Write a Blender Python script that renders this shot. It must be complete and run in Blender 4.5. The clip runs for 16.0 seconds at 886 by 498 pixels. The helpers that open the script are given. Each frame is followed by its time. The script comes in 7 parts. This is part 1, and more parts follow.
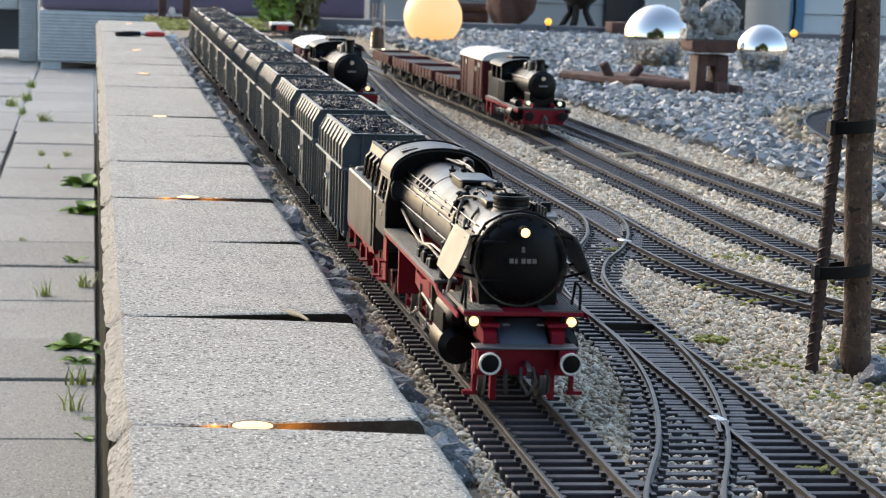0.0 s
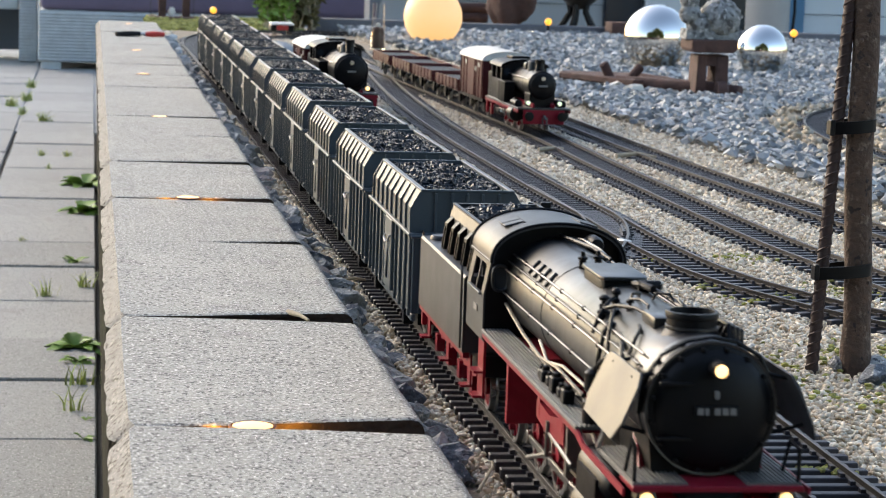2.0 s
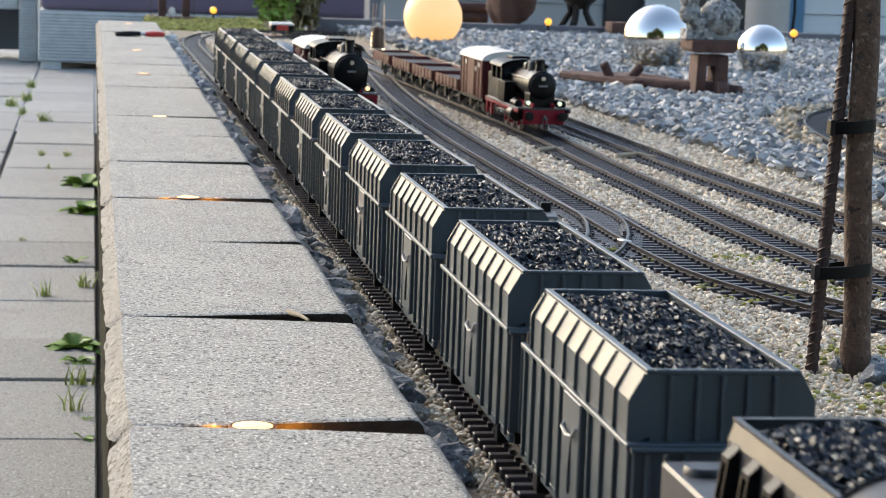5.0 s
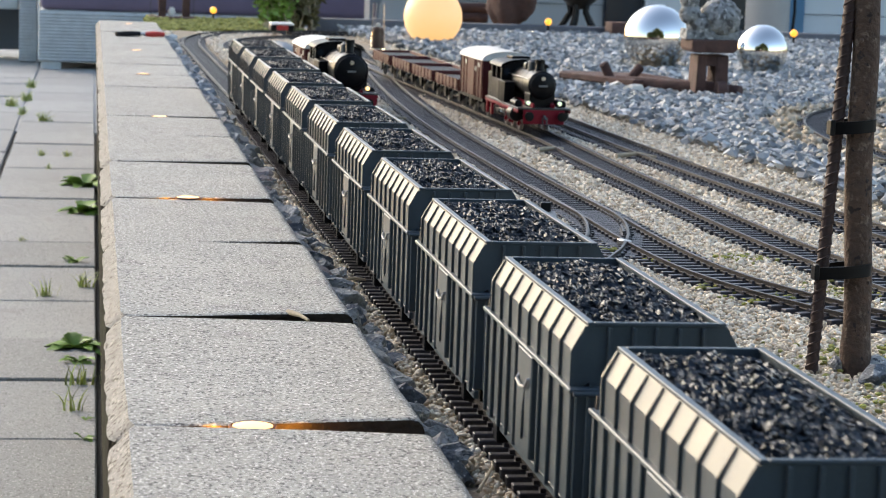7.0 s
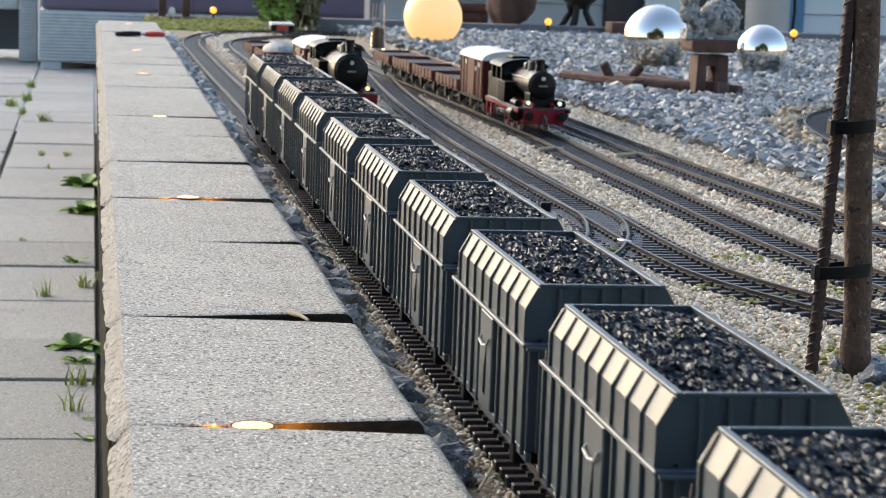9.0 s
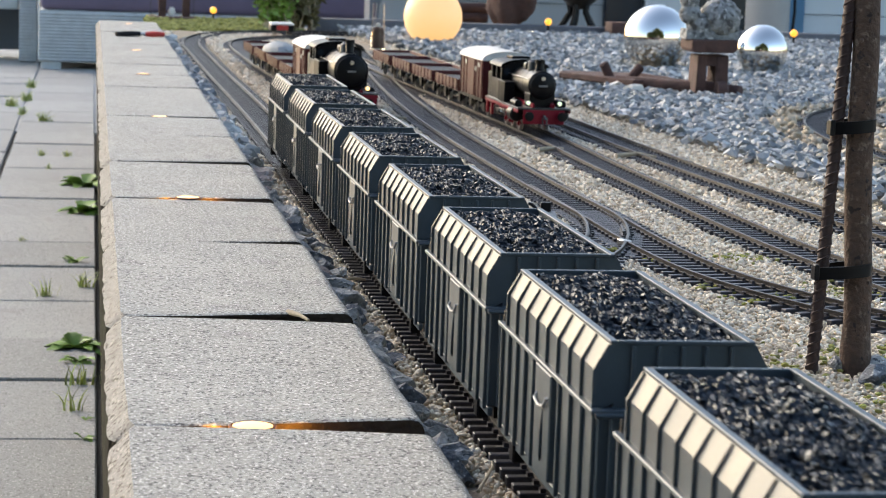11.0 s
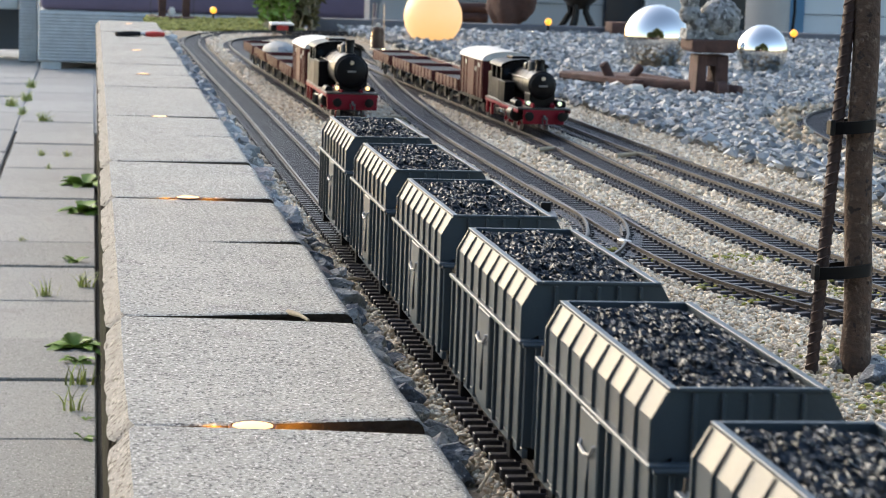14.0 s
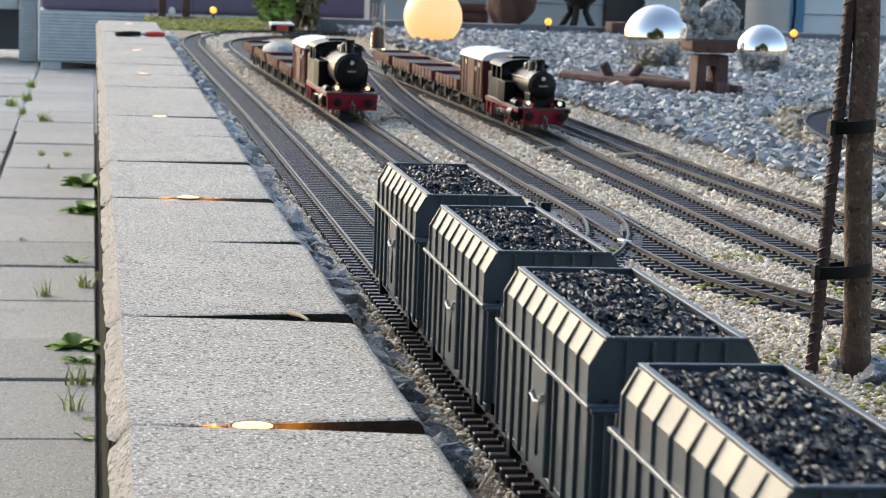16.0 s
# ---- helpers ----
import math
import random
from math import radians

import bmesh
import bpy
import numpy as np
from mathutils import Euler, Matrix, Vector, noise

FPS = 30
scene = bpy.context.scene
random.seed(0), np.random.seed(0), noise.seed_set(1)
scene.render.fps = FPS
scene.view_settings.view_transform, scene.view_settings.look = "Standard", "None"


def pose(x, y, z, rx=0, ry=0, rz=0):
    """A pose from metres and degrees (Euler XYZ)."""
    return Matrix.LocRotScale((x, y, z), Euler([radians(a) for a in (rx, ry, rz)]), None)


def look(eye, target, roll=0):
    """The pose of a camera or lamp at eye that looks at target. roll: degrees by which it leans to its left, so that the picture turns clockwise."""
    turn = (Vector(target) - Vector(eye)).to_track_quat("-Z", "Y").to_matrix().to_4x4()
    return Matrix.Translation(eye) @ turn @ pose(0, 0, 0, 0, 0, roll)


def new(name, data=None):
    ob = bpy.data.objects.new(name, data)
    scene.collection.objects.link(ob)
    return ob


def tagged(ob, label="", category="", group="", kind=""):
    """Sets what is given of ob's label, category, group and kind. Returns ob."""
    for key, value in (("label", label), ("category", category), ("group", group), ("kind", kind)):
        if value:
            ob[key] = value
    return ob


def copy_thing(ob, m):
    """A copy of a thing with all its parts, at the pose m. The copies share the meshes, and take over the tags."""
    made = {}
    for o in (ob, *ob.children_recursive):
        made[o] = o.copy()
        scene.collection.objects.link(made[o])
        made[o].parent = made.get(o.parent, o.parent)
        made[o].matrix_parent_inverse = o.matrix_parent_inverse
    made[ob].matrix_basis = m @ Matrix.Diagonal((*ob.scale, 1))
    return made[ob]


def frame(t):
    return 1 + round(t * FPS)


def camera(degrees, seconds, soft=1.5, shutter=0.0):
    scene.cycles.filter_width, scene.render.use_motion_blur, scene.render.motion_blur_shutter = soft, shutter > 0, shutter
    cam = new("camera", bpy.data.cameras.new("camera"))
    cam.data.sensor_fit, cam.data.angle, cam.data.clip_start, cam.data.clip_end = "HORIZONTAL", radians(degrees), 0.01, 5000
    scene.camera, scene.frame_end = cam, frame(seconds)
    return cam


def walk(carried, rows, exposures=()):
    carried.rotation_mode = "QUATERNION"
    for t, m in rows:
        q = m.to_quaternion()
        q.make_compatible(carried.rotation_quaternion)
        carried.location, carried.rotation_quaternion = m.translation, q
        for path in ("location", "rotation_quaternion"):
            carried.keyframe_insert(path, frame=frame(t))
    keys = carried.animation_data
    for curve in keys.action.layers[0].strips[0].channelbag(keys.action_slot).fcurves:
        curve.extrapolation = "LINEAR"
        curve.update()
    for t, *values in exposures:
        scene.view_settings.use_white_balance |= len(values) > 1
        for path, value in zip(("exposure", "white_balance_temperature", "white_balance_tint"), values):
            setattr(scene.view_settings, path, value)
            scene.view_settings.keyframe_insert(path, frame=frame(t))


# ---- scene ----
# ---- camera ----
cam = camera(21.724, 16.0, soft=1.0, shutter=0.5)
EYE = Vector((-0.2917, 0.0, 0.31295))
YAW, PITCH = radians(8.816), radians(7.627)
AHEAD = Vector((math.sin(YAW) * math.cos(PITCH), math.cos(YAW) * math.cos(PITCH), -math.sin(PITCH)))
STAND = look(EYE, EYE + AHEAD, 2.040)
cam.data.dof.use_dof, cam.data.dof.focus_distance, cam.data.dof.aperture_fstop = True, 1.75, 40.0
walk(cam, [(0.0, STAND), (16.0, STAND)], exposures=[(0.0, 1.41, 6980, 10), (16.0, 1.41, 6980, 10)])

# ---- light: a low hazy evening sun ahead and to the side ----
SUN_EL, SUN_AZ = radians(26), radians(-36)          # azimuth from +y towards +x
world = bpy.data.worlds.new("sky")
scene.world = world
world.use_nodes = True
wn = world.node_tree.nodes
sky = wn.new("ShaderNodeTexSky")
sky.sky_type, sky.sun_disc = "NISHITA", False
sky.sun_elevation, sky.sun_rotation = SUN_EL, SUN_AZ
sky.air_density, sky.dust_density, sky.ozone_density = 1.0, 1.6, 1.0
world.node_tree.links.new(sky.outputs[0], wn["Background"].inputs[0])
wn["Background"].inputs[1].default_value = 0.15
sun = new("sun", bpy.data.lights.new("sun", "SUN"))
sun.data.energy, sun.data.angle, sun.data.color = 0.86, radians(30), (1.0, 0.90, 0.79)
SUN_FROM = Vector((math.sin(SUN_AZ) * math.cos(SUN_EL), math.cos(SUN_AZ) * math.cos(SUN_EL), math.sin(SUN_EL)))
sun.matrix_world = look(SUN_FROM * 20, (0, 0, 0))


# ---- materials ----
def mat(name, color, rough=0.6, metal=0.0, var=0.25, scale=40.0, bump=0.2, fine=400.0, emit=None, power=0.0,
        island=0.0, objvar=0.0, spots=None, spot_amount=0.5, spot_scale=20.0, spec=0.5, glaze=0.0, flecks=()):
    m = bpy.data.materials.new(name)
    m.use_nodes = True
    nt = m.node_tree
    nd, ln = nt.nodes, nt.links
    b = nd["Principled BSDF"]
    b.inputs["Metallic"].default_value = metal
    b.inputs["Specular IOR Level"].default_value = spec
    b.inputs["Coat Weight"].default_value = glaze
    b.inputs["Coat Roughness"].default_value = 0.25
    tc = nd.new("ShaderNodeTexCoord")
    n1 = nd.new("ShaderNodeTexNoise")
    n1.inputs["Scale"].default_value, n1.inputs["Detail"].default_value = scale, 5
    n2 = nd.new("ShaderNodeTexNoise")
    n2.inputs["Scale"].default_value, n2.inputs["Detail"].default_value = fine, 3
    for n in (n1, n2):
        ln.new(tc.outputs["Object"], n.inputs["Vector"])

    def math_node(op, a, c):
        k = nd.new("ShaderNodeMath")
        k.operation = op
        for i, v in enumerate((a, c)):
            if isinstance(v, (int, float)):
                k.inputs[i].default_value = v
            else:
                ln.new(v, k.inputs[i])
        return k.outputs[0]

    total = math_node("ADD", math_node("MULTIPLY", n1.outputs["Fac"], 0.6), math_node("MULTIPLY", n2.outputs["Fac"], 0.4))
    gain = math_node("ADD", math_node("MULTIPLY", math_node("SUBTRACT", total, 0.5), var * 4.0), 1.0)
    if island:
        g = nd.new("ShaderNodeNewGeometry")
        gain = math_node("MULTIPLY", gain, math_node("ADD", math_node("MULTIPLY", g.outputs["Random Per Island"], 2 * island), 1 - island))
    if objvar:
        g = nd.new("ShaderNodeObjectInfo")
        gain = math_node("MULTIPLY", gain, math_node("ADD", math_node("MULTIPLY", g.outputs["Random"], 2 * objvar), 1 - objvar))
    mul = nd.new("ShaderNodeMix")
    mul.data_type, mul.blend_type = "RGBA", "MULTIPLY"
    mul.inputs["Factor"].default_value = 1.0
    mul.inputs["A"].default_value = (*color, 1)
    ln.new(gain, mul.inputs["B"])
    out = mul.outputs["Result"]
    if spots:
        n3 = nd.new("ShaderNodeTexNoise")
        n3.inputs["Scale"].default_value, n3.inputs["Detail"].default_value = spot_scale, 8
        ln.new(tc.outputs["Object"], n3.inputs["Vector"])
        ramp = nd.new("ShaderNodeMapRange")
        ramp.inputs["From Min"].default_value, ramp.inputs["From Max"].default_value = 0.62 - 0.25 * spot_amount, 0.72 - 0.2 * spot_amount
        ln.new(n3.outputs["Fac"], ramp.inputs["Value"])
        mx = nd.new("ShaderNodeMix")
        mx.data_type = "RGBA"
        ln.new(ramp.outputs["Result"], mx.inputs["Factor"])
        ln.new(out, mx.inputs["A"])
        mx.inputs["B"].default_value = (*spots, 1)
        out = mx.outputs["Result"]
    for tone, grain, lo in flecks:                   # small sharp specks: tone, scale, threshold
        n4 = nd.new("ShaderNodeTexNoise")
        n4.inputs["Scale"].default_value, n4.inputs["Detail"].default_value = grain, 2
        ln.new(tc.outputs["Object"], n4.inputs["Vector"])
        r4 = nd.new("ShaderNodeMapRange")
        r4.inputs["From Min"].default_value, r4.inputs["From Max"].default_value = lo, lo + 0.05
        ln.new(n4.outputs["Fac"], r4.inputs["Value"])
        m4 = nd.new("ShaderNodeMix")
        m4.data_type = "RGBA"
        ln.new(r4.outputs["Result"], m4.inputs["Factor"])
        ln.new(out, m4.inputs["A"])
        m4.inputs["B"].default_value = (*tone, 1)
        out = m4.outputs["Result"]
    ln.new(out, b.inputs["Base Color"])
    ln.new(math_node("ADD", math_node("MULTIPLY", math_node("SUBTRACT", n1.outputs["Fac"], 0.5), 0.3), rough), b.inputs["Roughness"])
    if bump:
        bp = nd.new("ShaderNodeBump")
        bp.inputs["Strength"].default_value, bp.inputs["Distance"].default_value = bump, 0.6 / fine
        ln.new(n2.outputs["Fac"], bp.inputs["Height"])
        ln.new(bp.outputs["Normal"], b.inputs["Normal"])
    if emit:
        b.inputs["Emission Color"].default_value = (*emit, 1)
        b.inputs["Emission Strength"].default_value = power
    return m


def ramped(name, colors, rough=0.7, scale=60.0, bump=0.3, fine=500.0):
    """Loose pieces, each of a colour of its own out of a few."""
    m = mat(name, (0.5, 0.5, 0.5), rough, 0, 0.2, scale, bump, fine)
    nt = m.node_tree
    g = nt.nodes.new("ShaderNodeNewGeometry")
    r = nt.nodes.new("ShaderNodeValToRGB")
    r.color_ramp.interpolation = "LINEAR"
    while len(r.color_ramp.elements) < len(colors):
        r.color_ramp.elements.new(0.5)
    for i, c in enumerate(colors):
        r.color_ramp.elements[i].position = i / (len(colors) - 1)
        r.color_ramp.elements[i].color = (*c, 1)
    nt.links.new(g.outputs["Random Per Island"], r.inputs["Fac"])
    for n in nt.nodes:
        if n.type == "MIX" and n.blend_type == "MULTIPLY":
            nt.links.new(r.outputs["Color"], n.inputs["A"])
    return m


CONCRETE = mat("wall_concrete", (0.340, 0.333, 0.296), 0.85, var=0.24, scale=7, bump=1.0, fine=380, spots=(0.27, 0.255, 0.235), spot_amount=0.1, spot_scale=25, flecks=(((0.125, 0.12, 0.108), 340, 0.555), ((0.66, 0.65, 0.60), 420, 0.582), ((0.80, 0.79, 0.75), 210, 0.70), ((0.09, 0.085, 0.08), 150, 0.73)))
# West and bottom faces of the blocks, much darker than their tops.
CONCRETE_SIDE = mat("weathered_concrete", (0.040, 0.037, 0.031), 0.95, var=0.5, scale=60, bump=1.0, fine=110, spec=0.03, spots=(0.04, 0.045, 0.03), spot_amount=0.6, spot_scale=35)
WORN_EDGE = mat("worn_edge", (0.238, 0.230, 0.212), 0.9, var=0.35, scale=40, bump=1.0, fine=300, flecks=(((0.08, 0.07, 0.055), 260, 0.56), ((0.42, 0.39, 0.35), 400, 0.60)))
PAVING = mat("paving_slab", (0.285, 0.295, 0.287), 0.85, var=0.16, scale=4, bump=0.7, fine=350, objvar=0.12, spots=(0.25, 0.25, 0.24), spot_amount=0.1, spot_scale=9, flecks=(((0.14, 0.14, 0.135), 260, 0.575), ((0.46, 0.46, 0.45), 320, 0.60)))
SOIL = mat("soil", (0.07, 0.06, 0.045), 0.95, var=0.4, scale=40, bump=0.8, fine=300)
GRAVEL_BED = mat("gravel_bed", (0.28, 0.232, 0.172), 0.95, var=0.4, scale=60, bump=1.0, fine=250)
PEBBLE = ramped("river_gravel", [(0.29, 0.23, 0.16), (0.66, 0.56, 0.42), (0.76, 0.68, 0.54), (0.46, 0.395, 0.31), (0.88, 0.83, 0.71), (0.58, 0.45, 0.305), (0.71, 0.615, 0.48)], 0.75)
SLATE = ramped("slate_chips", [(0.07, 0.078, 0.088), (0.235, 0.252, 0.26), (0.15, 0.165, 0.175), (0.38, 0.395, 0.395), (0.20, 0.213, 0.216), (0.60, 0.605, 0.59), (0.26, 0.27, 0.265)], 0.6, scale=90)
ROCK = mat("grey_rock", (0.20, 0.215, 0.225), 0.6, var=0.5, scale=60, bump=1.0, fine=260, spots=(0.5, 0.5, 0.49), spot_amount=0.2, spot_scale=70, flecks=(((0.6, 0.61, 0.62), 240, 0.66), ((0.08, 0.09, 0.11), 180, 0.62)))
rk = ROCK.node_tree
rk_info, rk_ramp = rk.nodes.new("ShaderNodeObjectInfo"), rk.nodes.new("ShaderNodeValToRGB")
for pos, tone in ((0.25, (0.13, 0.15, 0.17)), (0.45, (0.32, 0.325, 0.31)), (0.6, (0.20, 0.215, 0.225)), (0.8, (0.42, 0.425, 0.41)), (0.93, (0.33, 0.27, 0.255))):
    rk_ramp.color_ramp.elements.new(pos).color = (*tone, 1)
rk_ramp.color_ramp.elements[0].color, rk_ramp.color_ramp.elements[-1].color = (0.085, 0.10, 0.125, 1), (0.17, 0.185, 0.20, 1)
rk.links.new(rk_info.outputs["Random"], rk_ramp.inputs["Fac"])
for rk_node in rk.nodes:
    if rk_node.type == "MIX" and rk_node.blend_type == "MULTIPLY":
        rk.links.new(rk_ramp.outputs["Color"], rk_node.inputs["A"])
SLEEPER = mat("sleeper_plastic", (0.050, 0.048, 0.054), 0.45, var=0.25, scale=60, bump=0.25, fine=600, objvar=0.2, spec=0.3)
RAIL = mat("rail_metal", (0.050, 0.044, 0.039), 0.5, 0.4, var=0.25, scale=30, bump=0.1, fine=500)
RAIL_TOP = mat("rail_head", (0.11, 0.108, 0.106), 0.5, 1.0, var=0.15, scale=50, bump=0.05)
PAINT = mat("wagon_paint", (0.041, 0.059, 0.074), 0.42, var=0.12, scale=30, bump=0.1, fine=500)
COAL = mat("coal", (0.006, 0.0075, 0.011), 0.33, var=0.4, scale=150, bump=0.3, fine=700, island=0.6, spec=0.4)
# Cool sky reflection put into the coal's glints as a blue tint.
COAL.node_tree.nodes["Principled BSDF"].inputs["Specular Tint"].default_value = (0.72, 0.86, 1.0, 1)
LOCO = mat("loco_black", (0.010, 0.011, 0.013), 0.36, var=0.2, scale=40, bump=0.05, fine=500, spec=0.75)
LOCO_MATT = mat("smokebox_black", (0.004, 0.004, 0.005), 0.42, var=0.2, scale=40, bump=0.1, fine=500, spec=0.18)
GREY_IRON = mat("tender_grey", (0.034, 0.037, 0.042), 0.43, var=0.12, scale=25, bump=0.1, fine=500, spec=0.38)
HANDLE = mat("pale_grey_paint", (0.30, 0.31, 0.32), 0.45, var=0.1, scale=60, bump=0.05)
RED = mat("loco_red", (0.21, 0.005, 0.018), 0.45, var=0.2, scale=40, bump=0.1, fine=500, spec=0.25)
PLATE = mat("tread_plate", (0.14, 0.14, 0.14), 0.45, 0.2, var=0.15, scale=60, bump=0.3, fine=900)
STEEL = mat("bright_steel", (0.55, 0.54, 0.52), 0.3, 1.0, var=0.15, scale=60, bump=0.05)
DARK_STEEL = mat("dark_steel", (0.10, 0.095, 0.09), 0.45, 0.7, var=0.3, scale=60, bump=0.1)
WHITE = mat("white_paint", (0.75, 0.74, 0.70), 0.5, var=0.1, scale=60, bump=0.05)
ROD = mat("oily_steel", (0.20, 0.19, 0.18), 0.4, 0.9, var=0.3, scale=60, bump=0.1)
DIRT = mat("joint_dirt", (0.060, 0.048, 0.036), 0.95, var=0.5, scale=80, bump=0.9, fine=250)
LAMP_ON = mat("lamp_glow", (1, 0.8, 0.5), 0.3, var=0, bump=0, emit=(1.0, 0.62, 0.24), power=0.95)
LAMP_COOL = mat("lamp_glow_green", (1, 1, 0.8), 0.3, var=0, bump=0, emit=(0.75, 1.0, 0.62), power=0.35)
LED = mat("led_glow", (0.3, 0.2, 0.1), 0.3, var=0, bump=0, emit=(1.0, 0.50, 0.10), power=0.95)
AMBER = mat("amber_glow", (0.9, 0.5, 0.1), 0.4, var=0, bump=0, emit=(1.0, 0.42, 0.03), power=0.55)
ORB = mat("glowing_globe", (0.42, 0.36, 0.28), 0.5, var=0.02, bump=0, emit=(1.0, 0.55, 0.19), power=0.36)
BLUEGREY = mat("blue_grey_cover", (0.07, 0.09, 0.12), 0.45, var=0.15, scale=60, bump=0.1)
BROWN = mat("wagon_brown", (0.068, 0.009, 0.011), 0.5, spec=0.3, var=0.2, scale=50, bump=0.15)
ROOF = mat("pale_roof", (0.62, 0.60, 0.55), 0.6, var=0.12, scale=40, bump=0.1)
RUST = mat("rust", (0.085, 0.044, 0.036), 0.85, var=0.4, scale=35, bump=0.6, fine=250, spots=(0.06, 0.03, 0.024), spot_amount=0.4, spot_scale=30)
BARK = mat("bark", (0.085, 0.052, 0.036), 0.85, var=0.5, scale=90, bump=0.9, fine=260, spots=(0.17, 0.125, 0.09), spot_amount=0.15, spot_scale=160, flecks=(((0.03, 0.02, 0.015), 120, 0.63),))
REBAR = mat("rusty_rebar", (0.045, 0.027, 0.024), 0.6, 0.3, var=0.4, scale=80, bump=0.3)
RUBBER = mat("black_plastic", (0.007, 0.007, 0.008), 0.45, var=0.2, scale=60, bump=0.1, spec=0.2)
CHROME = mat("mirror_steel", (0.80, 0.78, 0.74), 0.02, 1.0, var=0.0, bump=0)
CAST_STONE = mat("cast_stone", (0.27, 0.28, 0.28), 0.85, var=0.5, scale=70, bump=1.0, fine=150, spots=(0.08, 0.08, 0.08), spot_amount=0.45, spot_scale=75, flecks=(((0.5, 0.5, 0.5), 110, 0.62),))
RATTAN = mat("pale_rattan", (0.50, 0.54, 0.55), 0.6, var=0.2, scale=20, bump=0.3, fine=150)
PURPLE = mat("mauve_cushion", (0.16, 0.13, 0.19), 0.9, var=0.15, scale=8, bump=0.4, fine=300)
KERB = mat("dark_border", (0.12, 0.125, 0.14), 0.8, var=0.3, scale=12, bump=0.5, fine=150)
FACADE_WHITE = mat("white_boards", (0.52, 0.56, 0.58), 0.6, var=0.08, scale=6, bump=0.1)
FACADE_GREY = mat("grey_render", (0.10, 0.12, 0.15), 0.5, var=0.2, scale=4, bump=0.2)
BLUE = mat("blue_trim", (0.05, 0.15, 0.26), 0.5, var=0.1, scale=10, bump=0.1)
PILLAR = mat("concrete_pillar", (0.36, 0.36, 0.35), 0.85, var=0.15, scale=10, bump=0.4)
LEAF = mat("leaf", (0.20, 0.33, 0.06), 0.55, var=0.35, scale=60, bump=0.2, island=0.35)
DRY_LEAF = mat("dry_leaf", (0.13, 0.115, 0.05), 0.7, var=0.35, scale=60, bump=0.2, island=0.4)
GRASS = mat("grass_blades", (0.38, 0.44, 0.12), 0.6, var=0.3, scale=60, bump=0.1, island=0.4)
MOSS = mat("moss", (0.27, 0.27, 0.07), 0.9, var=0.5, scale=60, bump=0.8, fine=300, island=0.35)
STRAW = mat("dry_twig", (0.36, 0.30, 0.21), 0.8, var=0.3, scale=80, bump=0.3)
TOOL_RED = mat("tool_red", (0.55, 0.05, 0.04), 0.4, var=0.1, bump=0.05)
GLASS = bpy.data.materials.new("clear_glass")
GLASS.use_nodes = True
gb = GLASS.node_tree.nodes["Principled BSDF"]
gb.inputs["Transmission Weight"].default_value, gb.inputs["Roughness"].default_value, gb.inputs["IOR"].default_value = 1.0, 0.04, 1.3
gb.inputs["Base Color"].default_value = (0.95, 0.95, 0.95, 1)
PANE = mat("dark_window", (0.02, 0.026, 0.034), 0.12, var=0.1, scale=3, bump=0)
FAR_LEAF = mat("far_foliage", (0.05, 0.075, 0.025), 0.7, var=0.4, scale=2, bump=0, island=0.4)
PLATE_GREY = mat("plate_lettering", (0.17, 0.165, 0.16), 0.5, var=0.1, scale=60, bump=0.05)
DARK_LOAD = mat("dark_load", (0.026, 0.029, 0.036), 0.75, var=0.4, scale=60, bump=0.6, fine=200)
GREY_BOARD = mat("grey_boards", (0.26, 0.28, 0.29), 0.7, var=0.12, scale=6, bump=0.1)


# ---- mesh helpers ----
def box(bm, x0, x1, y0, y1, z0, z1):
    v = [bm.verts.new(c) for c in ((x0, y0, z0), (x1, y0, z0), (x1, y1, z0), (x0, y1, z0), (x0, y0, z1), (x1, y0, z1), (x1, y1, z1), (x0, y1, z1))]
    for f in ((3, 2, 1, 0), (4, 5, 6, 7), (0, 1, 5, 4), (1, 2, 6, 5), (2, 3, 7, 6), (3, 0, 4, 7)):
        bm.faces.new([v[i] for i in f])
    return bm


def bevel(bm, width, segments=2):
    bmesh.ops.bevel(bm, geom=list(bm.edges), offset=width, segments=segments, affect="EDGES", profile=0.5, clamp_overlap=True)
    return bm


def bbox(x0, x1, y0, y1, z0, z1, w=0.0, segments=1):
    bm = box(bmesh.new(), x0, x1, y0, y1, z0, z1)
    return bevel(bm, w, segments) if w else bm


def tube(bm, points, radius, n=8, caps=True):
    """A round bar through points; radius is one number or one for each point."""
    pts = [Vector(p) for p in points]
    rad = radius if isinstance(radius, (list, tuple)) else [radius] * len(pts)
    rings = []
    side = None
    for i, p in enumerate(pts):
        d = (pts[min(i + 1, len(pts) - 1)] - pts[max(i - 1, 0)]).normalized()
        if side is None:
            side = d.orthogonal().normalized()
        side = (side - d * side.dot(d)).normalized()
        other = d.cross(side)
        rings.append([bm.verts.new(p + (side * math.cos(a) + other * math.sin(a)) * rad[i]) for a in (2 * math.pi * k / n for k in range(n))])
    for a, b in zip(rings, rings[1:]):
        for k in range(n):
            bm.faces.new((a[k], a[(k + 1) % n], b[(k + 1) % n], b[k]))
    if caps:
        bm.faces.new(rings[0][::-1])
        bm.faces.new(rings[-1])
    return bm


